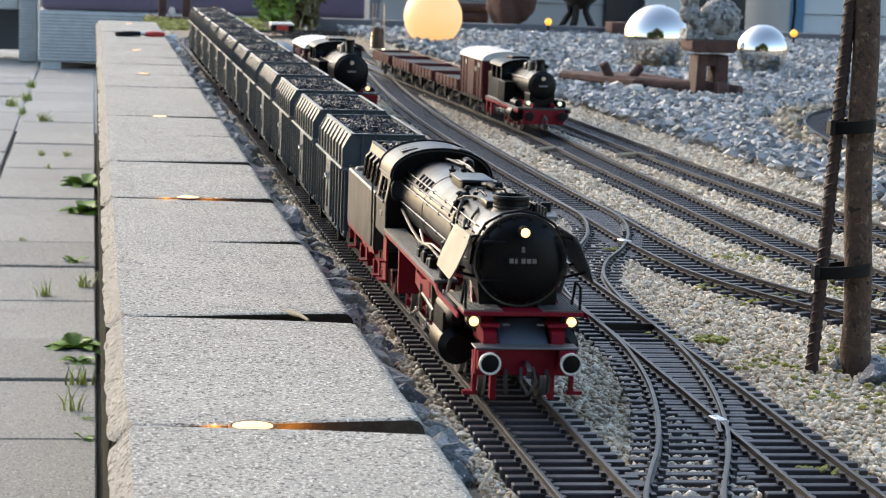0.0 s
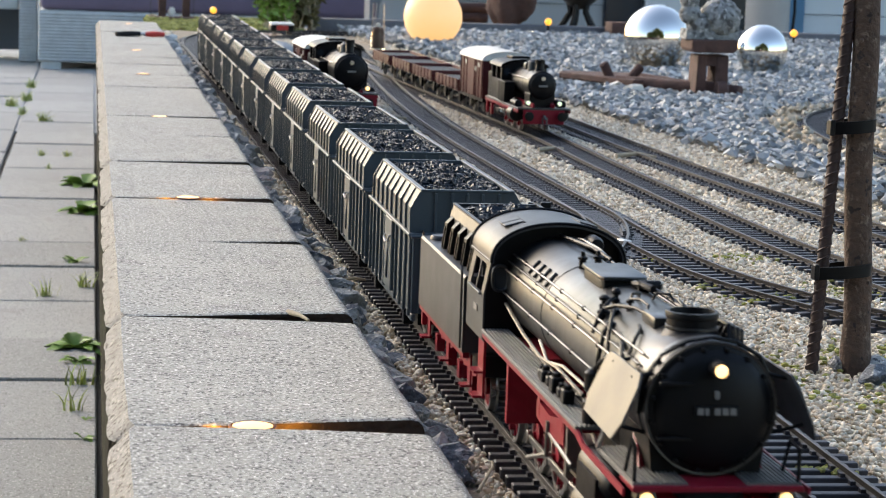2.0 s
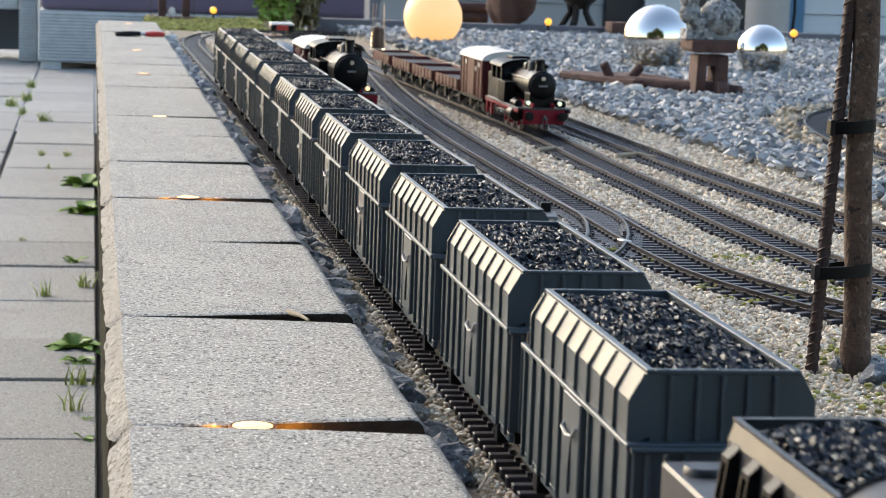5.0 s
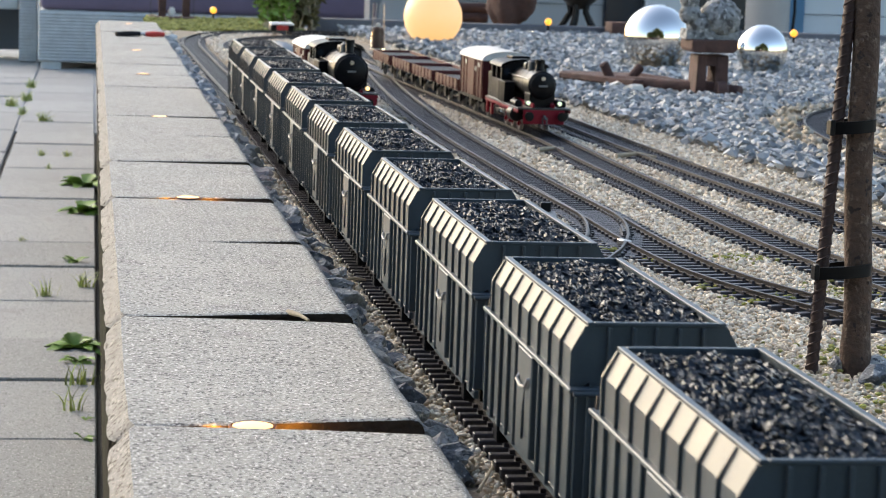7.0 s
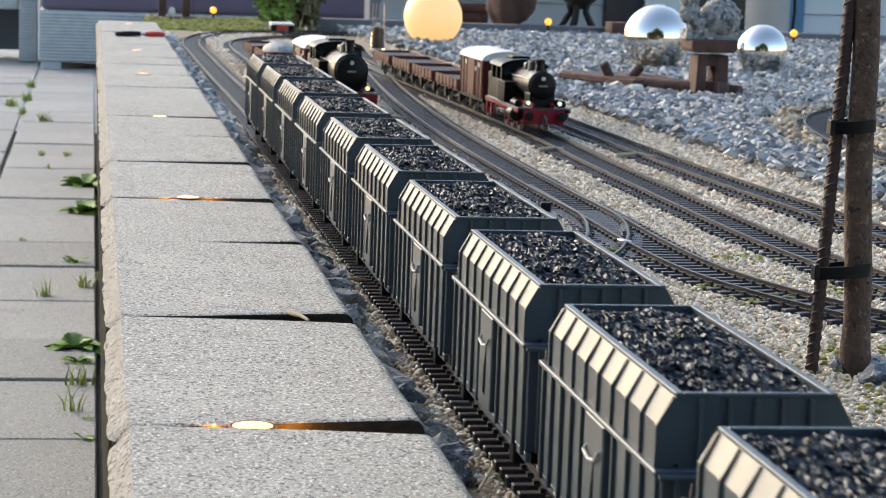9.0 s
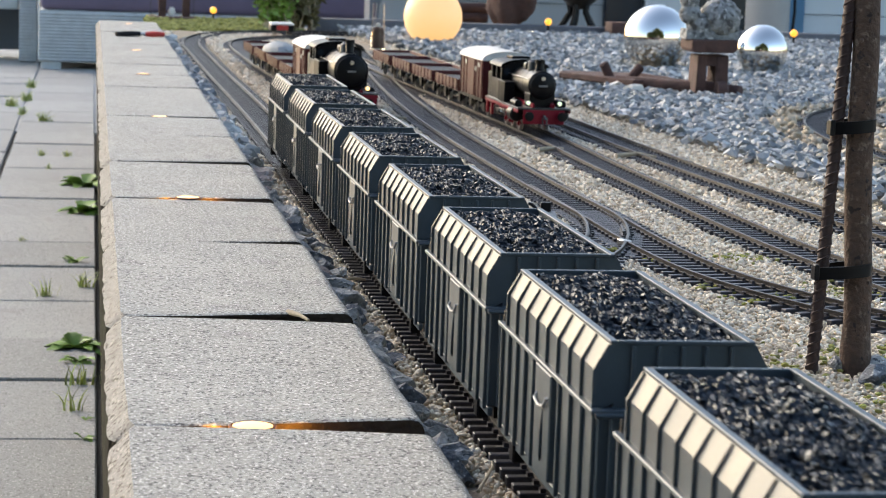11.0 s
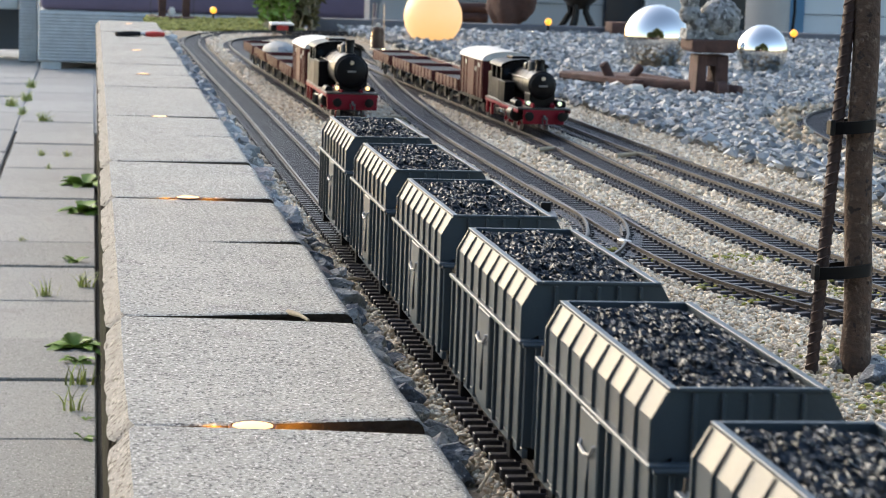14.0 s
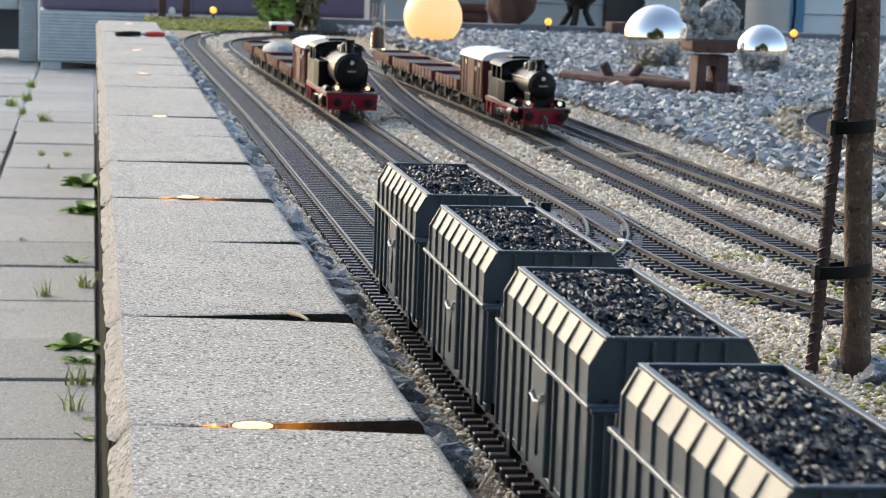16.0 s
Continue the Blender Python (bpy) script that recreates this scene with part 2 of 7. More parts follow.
def lathe(bm, profile, axis="z", n=24, at=(0, 0, 0), caps=True):
    """Turns (radius, height) rows about an axis through at."""
    o = Vector(at)
    rings = []
    for r, h in profile:
        ring = []
        for k in range(n):
            a = 2 * math.pi * k / n
            c, s = r * math.cos(a), r * math.sin(a)
            ring.append(bm.verts.new(o + Vector({"z": (c, s, h), "y": (s, h, c), "x": (h, c, s)}[axis])))
        rings.append(ring)
    for a, b in zip(rings, rings[1:]):
        for k in range(n):
            bm.faces.new((a[k], a[(k + 1) % n], b[(k + 1) % n], b[k]))
    if caps:
        if profile[0][0] > 1e-6:
            bm.faces.new(rings[0][::-1])
        if profile[-1][0] > 1e-6:
            bm.faces.new(rings[-1])
    return bm


def prism(bm, outline, a, b, axis="y"):
    """A closed outline (two numbers a row) pushed from a to b along an axis."""
    def place(u, v, w):
        return {"y": (u, w, v), "x": (w, u, v), "z": (u, v, w)}[axis]
    lo = [bm.verts.new(place(u, v, a)) for u, v in outline]
    hi = [bm.verts.new(place(u, v, b)) for u, v in outline]
    n = len(outline)
    for i in range(n):
        bm.faces.new((lo[i], lo[(i + 1) % n], hi[(i + 1) % n], hi[i]))
    bm.faces.new(lo[::-1])
    bm.faces.new(hi)
    return bm


def finish(name, bm, material, smooth=False):
    bmesh.ops.recalc_face_normals(bm, faces=bm.faces)
    me = bpy.data.meshes.new(name)
    bm.to_mesh(me)
    bm.free()
    for m in (material if isinstance(material, (list, tuple)) else [material]):
        me.materials.append(m)
    if smooth:
        me.shade_smooth()
        me.set_sharp_from_angle(angle=radians(38))
    return me


def part(name, bm, material, parent, label="", smooth=True, m=None):
    ob = new(name, finish(name, bm, material, smooth))
    ob.parent = parent
    if m is not None:
        ob.matrix_basis = m
    return tagged(ob, label)


def again(ob, m, parent=None):
    """One more piece on the same mesh."""
    c = new(ob.name.split(".")[0], ob.data)
    c.parent = parent or ob.parent
    c.matrix_basis = m
    if ob.get("label"):
        c["label"] = ob["label"]
    return c


def thing(name, label, category, group="", kind="", at=None):
    ob = new(name)
    ob.empty_display_size = 0.05
    if at is not None:
        ob.matrix_basis = at
    return tagged(ob, label, category, group, kind)


def scatter(name, shapes, places, material, smooth=False):
    """Joins many small bodies into one mesh. shapes: (verts, faces) arrays; places: rows x, y, z, three sizes, three turns."""
    rng = np.random.default_rng(len(places))
    verts, loops, base = [], [], 0
    kinds = rng.integers(0, len(shapes), len(places))
    for k, (v, f) in enumerate(shapes):
        rows = places[kinds == k]
        if not len(rows):
            continue
        a, b, c = rows[:, 6], rows[:, 7], rows[:, 8]
        ca, sa, cb, sb, cc, sc = np.cos(a), np.sin(a), np.cos(b), np.sin(b), np.cos(c), np.sin(c)
        rx = np.stack([np.ones_like(a), 0 * a, 0 * a, 0 * a, ca, -sa, 0 * a, sa, ca], 1).reshape(-1, 3, 3)
        ry = np.stack([cb, 0 * b, sb, 0 * b, np.ones_like(b), 0 * b, -sb, 0 * b, cb], 1).reshape(-1, 3, 3)
        rz = np.stack([cc, -sc, 0 * c, sc, cc, 0 * c, 0 * c, 0 * c, np.ones_like(c)], 1).reshape(-1, 3, 3)
        turn = rz @ ry @ rx
        q = np.einsum("nij,nvj->nvi", turn, v[None] * rows[:, None, 3:6]) + rows[:, None, :3]
        verts.append(q.reshape(-1, 3))
        loops.append((f[None] + (np.arange(len(rows)) * len(v))[:, None, None] + base).reshape(-1, 3))
        base += len(rows) * len(v)
    verts, loops = np.concatenate(verts), np.concatenate(loops)
    me = bpy.data.meshes.new(name)
    me.vertices.add(len(verts))
    me.vertices.foreach_set("co", verts.astype(np.float32).ravel())
    me.loops.add(loops.size)
    me.loops.foreach_set("vertex_index", loops.astype(np.int32).ravel())
    me.polygons.add(len(loops))
    me.polygons.foreach_set("loop_start", np.arange(0, loops.size, 3, dtype=np.int32))
    me.update(calc_edges=True)
    me.materials.append(material)
    if smooth:
        me.shade_smooth()
    else:
        me.shade_flat()
    return me


def lump(level, rough, seed, flat=1.0):
    """A rounded or broken stone of radius one, as arrays."""
    bm = bmesh.new()
    bmesh.ops.create_icosphere(bm, subdivisions=level, radius=1.0)
    for v in bm.verts:
        v.co *= 1 + rough * noise.noise(v.co * 1.3 + Vector((seed * 7.3, 0, 0))) * 2
        v.co.z *= flat
    bm.verts.index_update()
    v = np.array([u.co[:] for u in bm.verts])
    f = np.array([[u.index for u in p.verts] for p in bm.faces])
    bm.free()
    return v, f


def shard(seed, flat=0.45, cuts=9):
    """A broken stone with plane faces: a body cut by random planes."""
    rnd = random.Random(seed)
    bm = bmesh.new()
    box(bm, -1, 1, -1, 1, -1, 1)
    for _ in range(cuts):
        n = Vector((rnd.gauss(0, 1), rnd.gauss(0, 1), rnd.gauss(0, 1))).normalized()
        g = list(bm.verts) + list(bm.edges) + list(bm.faces)
        r = bmesh.ops.bisect_plane(bm, geom=g, plane_co=n * rnd.uniform(0.6, 0.95), plane_no=n, clear_outer=True)
        edges = [e for e in r["geom_cut"] if isinstance(e, bmesh.types.BMEdge)]
        if len(edges) > 2:
            bmesh.ops.contextual_create(bm, geom=edges)
    for v in bm.verts:
        v.co.z *= flat
    bmesh.ops.triangulate(bm, faces=list(bm.faces))
    bmesh.ops.recalc_face_normals(bm, faces=bm.faces)
    bm.verts.index_update()
    v = np.array([u.co[:] for u in bm.verts])
    f = np.array([[u.index for u in p.verts] for p in bm.faces])
    bm.free()
    return v, f


def bmesh_lump(s, seed):
    bm = bmesh.new()
    bmesh.ops.create_icosphere(bm, subdivisions=1, radius=s)
    for v in bm.verts:
        v.co *= 1 + 0.4 * noise.noise(v.co * 600 + Vector((seed, 0, 0)))
    return bm


# ---- ground, bed, paving ----
def sheet(name, x0, x1, y0, y1, z0, z1, material, label, category):
    ob = new(name, finish(name, bbox(x0, x1, y0, y1, z0, z1), material))
    return tagged(ob, label, category, kind="structure")


sheet("ground", -400, 400, -400, 400, -0.60, -0.45, SOIL, "dark garden soil that runs on to the horizon", "ground")
sheet("garden_bed", -0.10, 4.2, -4.0, 8.2, -0.449, -0.0135, GRAVEL_BED, "raised railway bed of packed gravel behind the wall", "ground")

WALL_W, WALL_E, WALL_TOP = -0.275, -0.092, 0.03


# ---- track ----
RAIL_H, GAUGE, PITCH_S = 0.0055, 0.045, 0.0203


def path_points(ctrl, step=0.01):
    """A smooth line through a few plan points."""
    pts = [Vector((x, y, 0)) for x, y in ctrl]
    out = []
    for i in range(len(pts) - 1):
        p0, p1, p2, p3 = pts[max(i - 1, 0)], pts[i], pts[i + 1], pts[min(i + 2, len(pts) - 1)]
        n = max(2, int((p2 - p1).length / step))
        for k in range(n):
            t = k / n
            out.append(0.5 * ((2 * p1) + (p2 - p0) * t + (2 * p0 - 5 * p1 + 4 * p2 - p3) * t * t + (3 * p1 - p0 - 3 * p2 + p3) * t ** 3))
    out.append(pts[-1])
    even, want, run = [out[0]], step, 0.0
    for a, b in zip(out, out[1:]):
        d = (b - a).length
        while run + d >= want:
            even.append(a.lerp(b, (want - run) / d))
            want += step
        run += d
    return even


def normals(line):
    r = []
    for i in range(len(line)):
        d = (line[min(i + 1, len(line) - 1)] - line[max(i - 1, 0)]).normalized()
        r.append(Vector((d.y, -d.x, 0)))
    return r


RAIL_FORM = ((-0.0024, -0.0055), (0.0024, -0.0055), (0.0024, -0.0048), (0.0006, -0.0042), (0.0006, -0.0016), (0.0014, -0.0012), (0.0014, -0.0002),
             (0.0010, 0.0), (-0.0010, 0.0), (-0.0014, -0.0002), (-0.0014, -0.0012), (-0.0006, -0.0016), (-0.0006, -0.0042), (-0.0024, -0.0048))


def rail_mesh(line, offset):
    bm = bmesh.new()
    rings = []
    for p, n in zip(line, normals(line)):
        c = p + n * offset
        rings.append([bm.verts.new(c + n * u + Vector((0, 0, w))) for u, w in RAIL_FORM])
    k = len(RAIL_FORM)
    for a, b in zip(rings, rings[1:]):
        for i in range(k):
            f = bm.faces.new((a[i], a[(i + 1) % k], b[(i + 1) % k], b[i]))
            f.material_index = 1 if i in (6, 7, 8) else 0
    bm.faces.new(rings[0][::-1])
    bm.faces.new(rings[-1])
    return bm


def sleeper_mesh(length=0.082):
    bm = bbox(-length / 2, length / 2, -0.004, 0.004, -0.0125, -0.0055, 0.0006)
    for s in (-1, 1):
        for k in (-1, 1):
            box(bm, s * GAUGE / 2 + k * 0.0042 - 0.0016, s * GAUGE / 2 + k * 0.0042 + 0.0016, -0.0028, 0.0028, -0.0056, -0.0030)
    return finish("sleeper", bm, SLEEPER)


SLEEPER_MESH = sleeper_mesh()


def track(label, ctrl, near=4.2, far_low=-9):
    t = thing("railway_track", label, "railway track", "railway tracks")
    line = path_points(ctrl)
    for s in (-1, 1):
        part("rail", rail_mesh(line[::4] + [line[-1]], s * GAUGE / 2), [RAIL, RAIL_TOP], t, "worn metal rail", smooth=False)
    ties = path_points(ctrl, PITCH_S)
    far = []
    made = 0
    for p, n in zip(ties, normals(ties)):
        m = Matrix.Translation(p) @ Matrix.Rotation(math.atan2(n.y, n.x), 4, "Z")
        if far_low < p.y < near and made < 290:
            ob = new("sleeper", SLEEPER_MESH)
            ob.parent, ob.matrix_basis = t, m
            made += 1
        else:
            far.append((p.x, p.y, 0, 1, 1, 1, 0, 0, math.atan2(n.y, n.x)))
    if far:
        SLEEPER_MESH.calc_loop_triangles()
        v = np.array([u.co[:] for u in SLEEPER_MESH.vertices])
        f = np.array([q.vertices[:] for q in SLEEPER_MESH.loop_triangles])
        ob = new("sleeper_stretch", scatter("sleeper_stretch", [(v, f)], np.array(far), SLEEPER))
        ob.parent = t
        tagged(ob, "dark plastic sleepers of the far stretch", kind="stuff")
    return t


MAIN = [(0, -3.9), (0, -1), (0, 1), (0, 2), (0, 4), (-0.01, 5.2), (-0.014, 6.0), (-0.012, 6.6), (0.03, 7.05), (0.14, 7.4), (0.35, 7.6), (0.7, 7.65)]
SECOND = [(0.14, 0.3), (0.149, 1.27), (0.156, 1.8), (0.158, 3.1), (0.154, 3.95), (0.135, 5.0), (0.118, 5.7), (0.12, 6.6), (0.2, 7.0), (0.4, 7.3)]
THIRD = [(0.85, 1.25), (0.62, 1.55), (0.46, 1.80), (0.368, 1.99), (0.316, 2.18), (0.302, 2.40), (0.302, 2.65), (0.296, 3.07), (0.302, 3.96), (0.345, 4.93), (0.42, 6.0), (0.45, 6.5)]
FOURTH = [(0.62, 1.3), (0.50, 1.95), (0.472, 2.2), (0.452, 2.5), (0.446, 3.2), (0.449, 3.7), (0.437, 4.3), (0.408, 5.2), (0.38, 6.2), (0.35, 6.7)]
FIFTH = [(0.72, 1.6), (0.625, 2.4), (0.594, 2.75), (0.573, 3.1), (0.562, 3.5), (0.55, 4.1), (0.53, 5.0), (0.51, 6.2)]
track("straight garden railway track beside the concrete wall", MAIN, near=5.0, far_low=0.6)
track("garden railway track between wall track and outer tracks", SECOND, near=5.0, far_low=0.9)
track("garden railway track that bends away near the sapling", THIRD, near=5.0)
track("garden railway track under the waiting goods train", FOURTH, near=5.0)
track("outer garden railway track along the slate chippings", FIFTH, near=4.5)
track("curved garden railway track on a sandy bank in the slate", [(0.95, 3.1), (0.965, 3.68), (1.05, 4.15), (1.2, 4.5), (1.45, 4.8), (1.9, 5.0), (2.5, 5.0)], near=1)


def turnout(label, ctrl, frog, y_ties):
    """A diverging pair of rails with its check rails and long cross ties."""
    t = thing("railway_turnout", label, "railway turnout", "turnouts")
    line = path_points(ctrl)
    for p in line:
        p.z = 0.0002
    for s in (-1, 1):
        part("rail", rail_mesh(line[::3] + [line[-1]], s * GAUGE / 2), [RAIL, RAIL_TOP], t, "worn curved rail", smooth=False)
    y = y_ties[0]
    while y < y_ties[1]:
        p = min(line, key=lambda q: abs(q.y - y))
        ob = new("sleeper", SLEEPER_MESH)
        ob.parent, ob.matrix_basis = t, pose(p.x, y, -0.0003)
        y += PITCH_S
    check = path_points(ctrl[frog[0]:frog[1]])
    part("check_rail", rail_mesh(check[frog[4]:frog[4] + 7:2], -(GAUGE / 2 - 0.0050)), [RAIL, RAIL_TOP], t, smooth=False)
    x, yy = frog[2]
    f = bbox(-0.004, 0.004, -0.009, 0.009, -0.005, 0.0004, 0.001)
    part("frog", f, STEEL, t, "cast metal crossing piece", m=pose(x, yy, 0, 0, 0, frog[3]))
    return t


turnout("turnout whose curved rails join the wall track", [(0.156, 1.95), (0.155, 1.82), (0.147, 1.70), (0.129, 1.57), (0.097, 1.42), (0.051, 1.265), (0.016, 1.10), (0.002, 0.95), (0, 0.8)], (3, 7, (0.130, 1.482), 10, 7), (1.0, 1.80))
turnout("turnout between two middle tracks with curved rails", [(0.301, 2.95), (0.302, 2.78), (0.300, 2.62), (0.277, 2.48), (0.243, 2.36), (0.204, 2.26), (0.178, 2.16), (0.164, 2.05), (0.158, 1.95), (0.157, 1.85)], (2, 6, (0.278, 2.404), 25, 8), (2.0, 2.72))


# ---- retaining wall of concrete blocks ----
retaining_wall = thing("retaining_wall", "low wall of pale concrete blocks with spotlights in joints", "wall", kind="structure")
JOINTS = [-0.35, 0.08, 0.50, 0.905, 1.310, 1.693, 2.116, 2.465, 2.847, 3.218, 3.542, 3.875, 4.225, 4.585, 4.93, 5.20, 5.486, 5.80, 6.10, 6.45, 6.82, 7.19]
rnd = random.Random(5)


def wall_block(y0, y1, open0, open1, lift):
    """A block with a bevelled west edge; its ends are set a little askew, so that joints gape on one side."""
    r0, r1 = 0.0115, 0.008
    prof = [(WALL_W + 0.008, -0.449), (WALL_W + 0.003, -0.20), (WALL_W - 0.001, -0.06), (WALL_W - 0.003, -0.015), (WALL_W - 0.004, WALL_TOP - r0 - 0.002)]
    prof += [(WALL_W - 0.004 + 0.0115 * a, WALL_TOP - r0 * (1 - a)) for a in (0, 0.3, 0.6, 0.9, 1.0)]
    prof += [(WALL_W + 0.0115, WALL_TOP), (WALL_W + 0.06, WALL_TOP), (WALL_W + 0.12, WALL_TOP), (WALL_E - r1 - 0.002, WALL_TOP)]
    prof += [(WALL_E - r1 * (1 - math.sin(a)), WALL_TOP - r1 * (1 - math.cos(a))) for a in (0, 0.5, 1.0, 1.571)]
    prof += [(WALL_E, WALL_TOP - r1 - 0.002), (WALL_E, -0.449)]
    bm = bmesh.new()
    rows = []
    cuts = (0.0, 0.006, 0.012) + tuple(0.012 + 0.976 * c / 44 for c in range(1, 44)) + (0.988, 0.994, 1.0)
    n = len(cuts) - 1
    for i, f in enumerate(cuts):
        ring = []
        shrink = 0.0010 if i in (0, n) else 0.0
        for u, w in prof:
            side = (u - WALL_W) / (WALL_E - WALL_W)
            a = y0 + 0.001 + open0 * max(0, side - 0.2)*1.15
            b = y1 - 0.001 - open1 * max(0, side - 0.2)*1.15
            west = max(0.0, (WALL_W + 0.016 - u) / 0.020)
            end = min(f, 1 - f) * (y1 - y0)
            u += 0.009 * west * max(0.0, 1 - end / 0.018) ** 2     # corners worn round
            wob = 0.0007 * noise.noise(Vector((u * 25, (y0 + f * 0.4) * 12, w * 10)))
            if u < WALL_W + 0.004 and w > -0.1:  # the broken, weathered edge
                p = Vector((u * 40, (y0 + f * (y1 - y0)) * 28, w * 50))
                u += 0.0016 * noise.noise(p) + 0.0007 * noise.noise(p * 2.7)
                w -= 0.0022 * max(0.0, noise.noise(p * 0.6 + Vector((5, 2, 9))))
            ring.append(bm.verts.new((u + wob * 1.2, a + (b - a) * f + wob, w + lift + wob - (shrink if w > 0 else 0))))
        rows.append(ring)
    k = len(prof)
    for a, b in zip(rows, rows[1:]):
        for j in range(k):
            f = bm.faces.new((a[j], a[(j + 1) % k], b[(j + 1) % k], b[j]))
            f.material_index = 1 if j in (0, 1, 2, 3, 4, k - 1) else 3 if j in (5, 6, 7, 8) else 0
    f0, f1 = bm.faces.new(rows[0][::-1]), bm.faces.new(rows[-1])
    f0.material_index = f1.material_index = 2
    return bm


GAPE = {4: 0.044, 5: 0.044, 6: 0.042, 7: 0.036, 8: 0.028, 9: 0.020, 10: 0.028, 11: 0.034, 13: 0.026, 15: 0.024}
for i, (y0, y1) in enumerate(zip(JOINTS, JOINTS[1:])):
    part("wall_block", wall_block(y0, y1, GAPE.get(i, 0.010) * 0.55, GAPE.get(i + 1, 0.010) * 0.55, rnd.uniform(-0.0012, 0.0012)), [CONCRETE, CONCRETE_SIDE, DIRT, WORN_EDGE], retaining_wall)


def joint_spotlight(x, y):
    t = thing("joint_spotlight", "small glowing amber spotlight sunk in a wall joint", "spotlight", "spotlights in the wall", at=pose(x, y, 0.0205))
    part("ring", lathe(bmesh.new(), [(0.0140, 0.0), (0.0140, 0.0098), (0.0128, 0.0104), (0.0118, 0.0)], n=24), RUST, t, "brown metal ring")
    part("lens", lathe(bmesh.new(), [(0.0118, 0.004), (0.0118, 0.0102), (0.008, 0.0108), (0.0001, 0.0110)], n=24), LED, t, "glowing amber lens")



for x, y in ((-0.196, 1.311), (-0.187, 2.466), (-0.187, 3.543), (-0.190, 4.585), (-0.187, 5.486), (-0.190, 6.45), (-0.180, 6.99)):
    joint_spotlight(x, y)
    if y < 3:
        for dx in (-0.022, 0.024):
            lamp = new("spotlight_glow", bpy.data.lights.new("spotlight_glow", "POINT"))
            lamp.data.energy, lamp.data.color, lamp.data.shadow_soft_size = 0.0110, (1.0, 0.42, 0.06), 0.003
            lamp.matrix_world = pose(x + dx, y, 0.0285)

# ---- paving ----
pavement = thing("pavement", "grey concrete slabs with weeds in the joints", "pavement", kind="structure")
sheet("paving_bed", -3.5, -0.266, -3.0, 16, -0.449, -0.412, SOIL, "dark soil that shows in the joints of the slabs", "ground")


def slab(x0, x1, y0, y1, dz):
    bm = bbox(x0 + 0.004, x1 - 0.004, y0 + 0.004, y1 - 0.004, -0.44, -0.40 + dz, 0.0025, 1)
    part("paving_slab", bm, PAVING, pavement, smooth=False)


ROWS_A = [1.24, 1.63, 2.03, 2.43, 2.83, 3.224, 3.651, 4.02, 4.443, 4.894, 5.268, 5.759, 6.135, 6.534, 6.91, 7.282, 7.70, 8.12, 8.555, 9.05, 9.585, 10.1, 10.6, 11.1, 11.6, 12.1, 12.6, 13.2]
for a, b in zip(ROWS_A, ROWS_A[1:]):
    slab(-0.545, -0.272, a, b, rnd.uniform(-0.002, 0.002))
for i in range(30):
    slab(-0.95, -0.55, 1.4 + i * 0.4, 1.8 + i * 0.4, rnd.uniform(-0.002, 0.002))
for i in range(26):
    slab(-1.36, -0.955, 2.2 + i * 0.42, 2.62 + i * 0.42, rnd.uniform(-0.002, 0.002))


# ---- weeds along the wall and in the joints ----
def rosette(x, y, size, n, seed):
    r = random.Random(seed)
    t = thing("weed", "green leafy weed growing between wall and slabs", "weed", "weeds in the paving", at=pose(x, y, -0.403))
    for _ in range(n):
        a, tilt, s = r.uniform(0, 6.28), r.uniform(0.25, 0.9), size * r.uniform(0.6, 1.1)
        bm = bmesh.new()
        mid, le, ri = [], [], []
        for k in range(7):
            f = k / 6
            w = s * 0.22 * math.sin(math.pi * min(1, f * 0.95 + 0.05)) * (1 + 0.35 * (k % 2))
            h = s * (math.sin(tilt) * f - 0.35 * f * f)
            mid.append(bm.verts.new((s * f * math.cos(tilt), 0, h + 0.001)))
            le.append(bm.verts.new((s * f * math.cos(tilt), w, h + w * 0.35 + 0.001)))
            ri.append(bm.verts.new((s * f * math.cos(tilt), -w, h + w * 0.35 + 0.001)))
        for k in range(6):
            bm.faces.new((mid[k], mid[k + 1], le[k + 1], le[k]))
            bm.faces.new((ri[k], ri[k + 1], mid[k + 1], mid[k]))
        part("leaf", bm, LEAF, t, m=Matrix.Rotation(a, 4, "Z"))


def tuft(x, y, size, n, seed, z=-0.403):
    r = random.Random(seed)
    bm = bmesh.new()
    for _ in range(n):
        a, lean, s = r.uniform(0, 6.28), r.uniform(0.2, 1.1), size * r.uniform(0.5, 1.1)
        ox, oy = r.gauss(0, size * 0.2), r.gauss(0, size * 0.08)
        d = Vector((math.cos(a), math.sin(a), 0))
        sd = Vector((-d.y, d.x, 0)) * size * 0.04
        prev = None
        for k in range(4):
            f = k / 3
            c = Vector((ox, oy, 0)) + d * (s * lean * f * f) + Vector((0, 0, s * (f - 0.25 * lean * f * f)))
            q = (bm.verts.new(c - sd * (1 - f * 0.9)), bm.verts.new(c + sd * (1 - f * 0.9)))
            if prev:
                bm.faces.new((prev[0], prev[1], q[1], q[0]))
            prev = q
    ob = new("grass_tuft", finish("grass_tuft", bm, GRASS))
    ob.matrix_basis = pose(x, y, z)
    tagged(ob, "small tuft of thin green grass", "grass", "grass tufts")


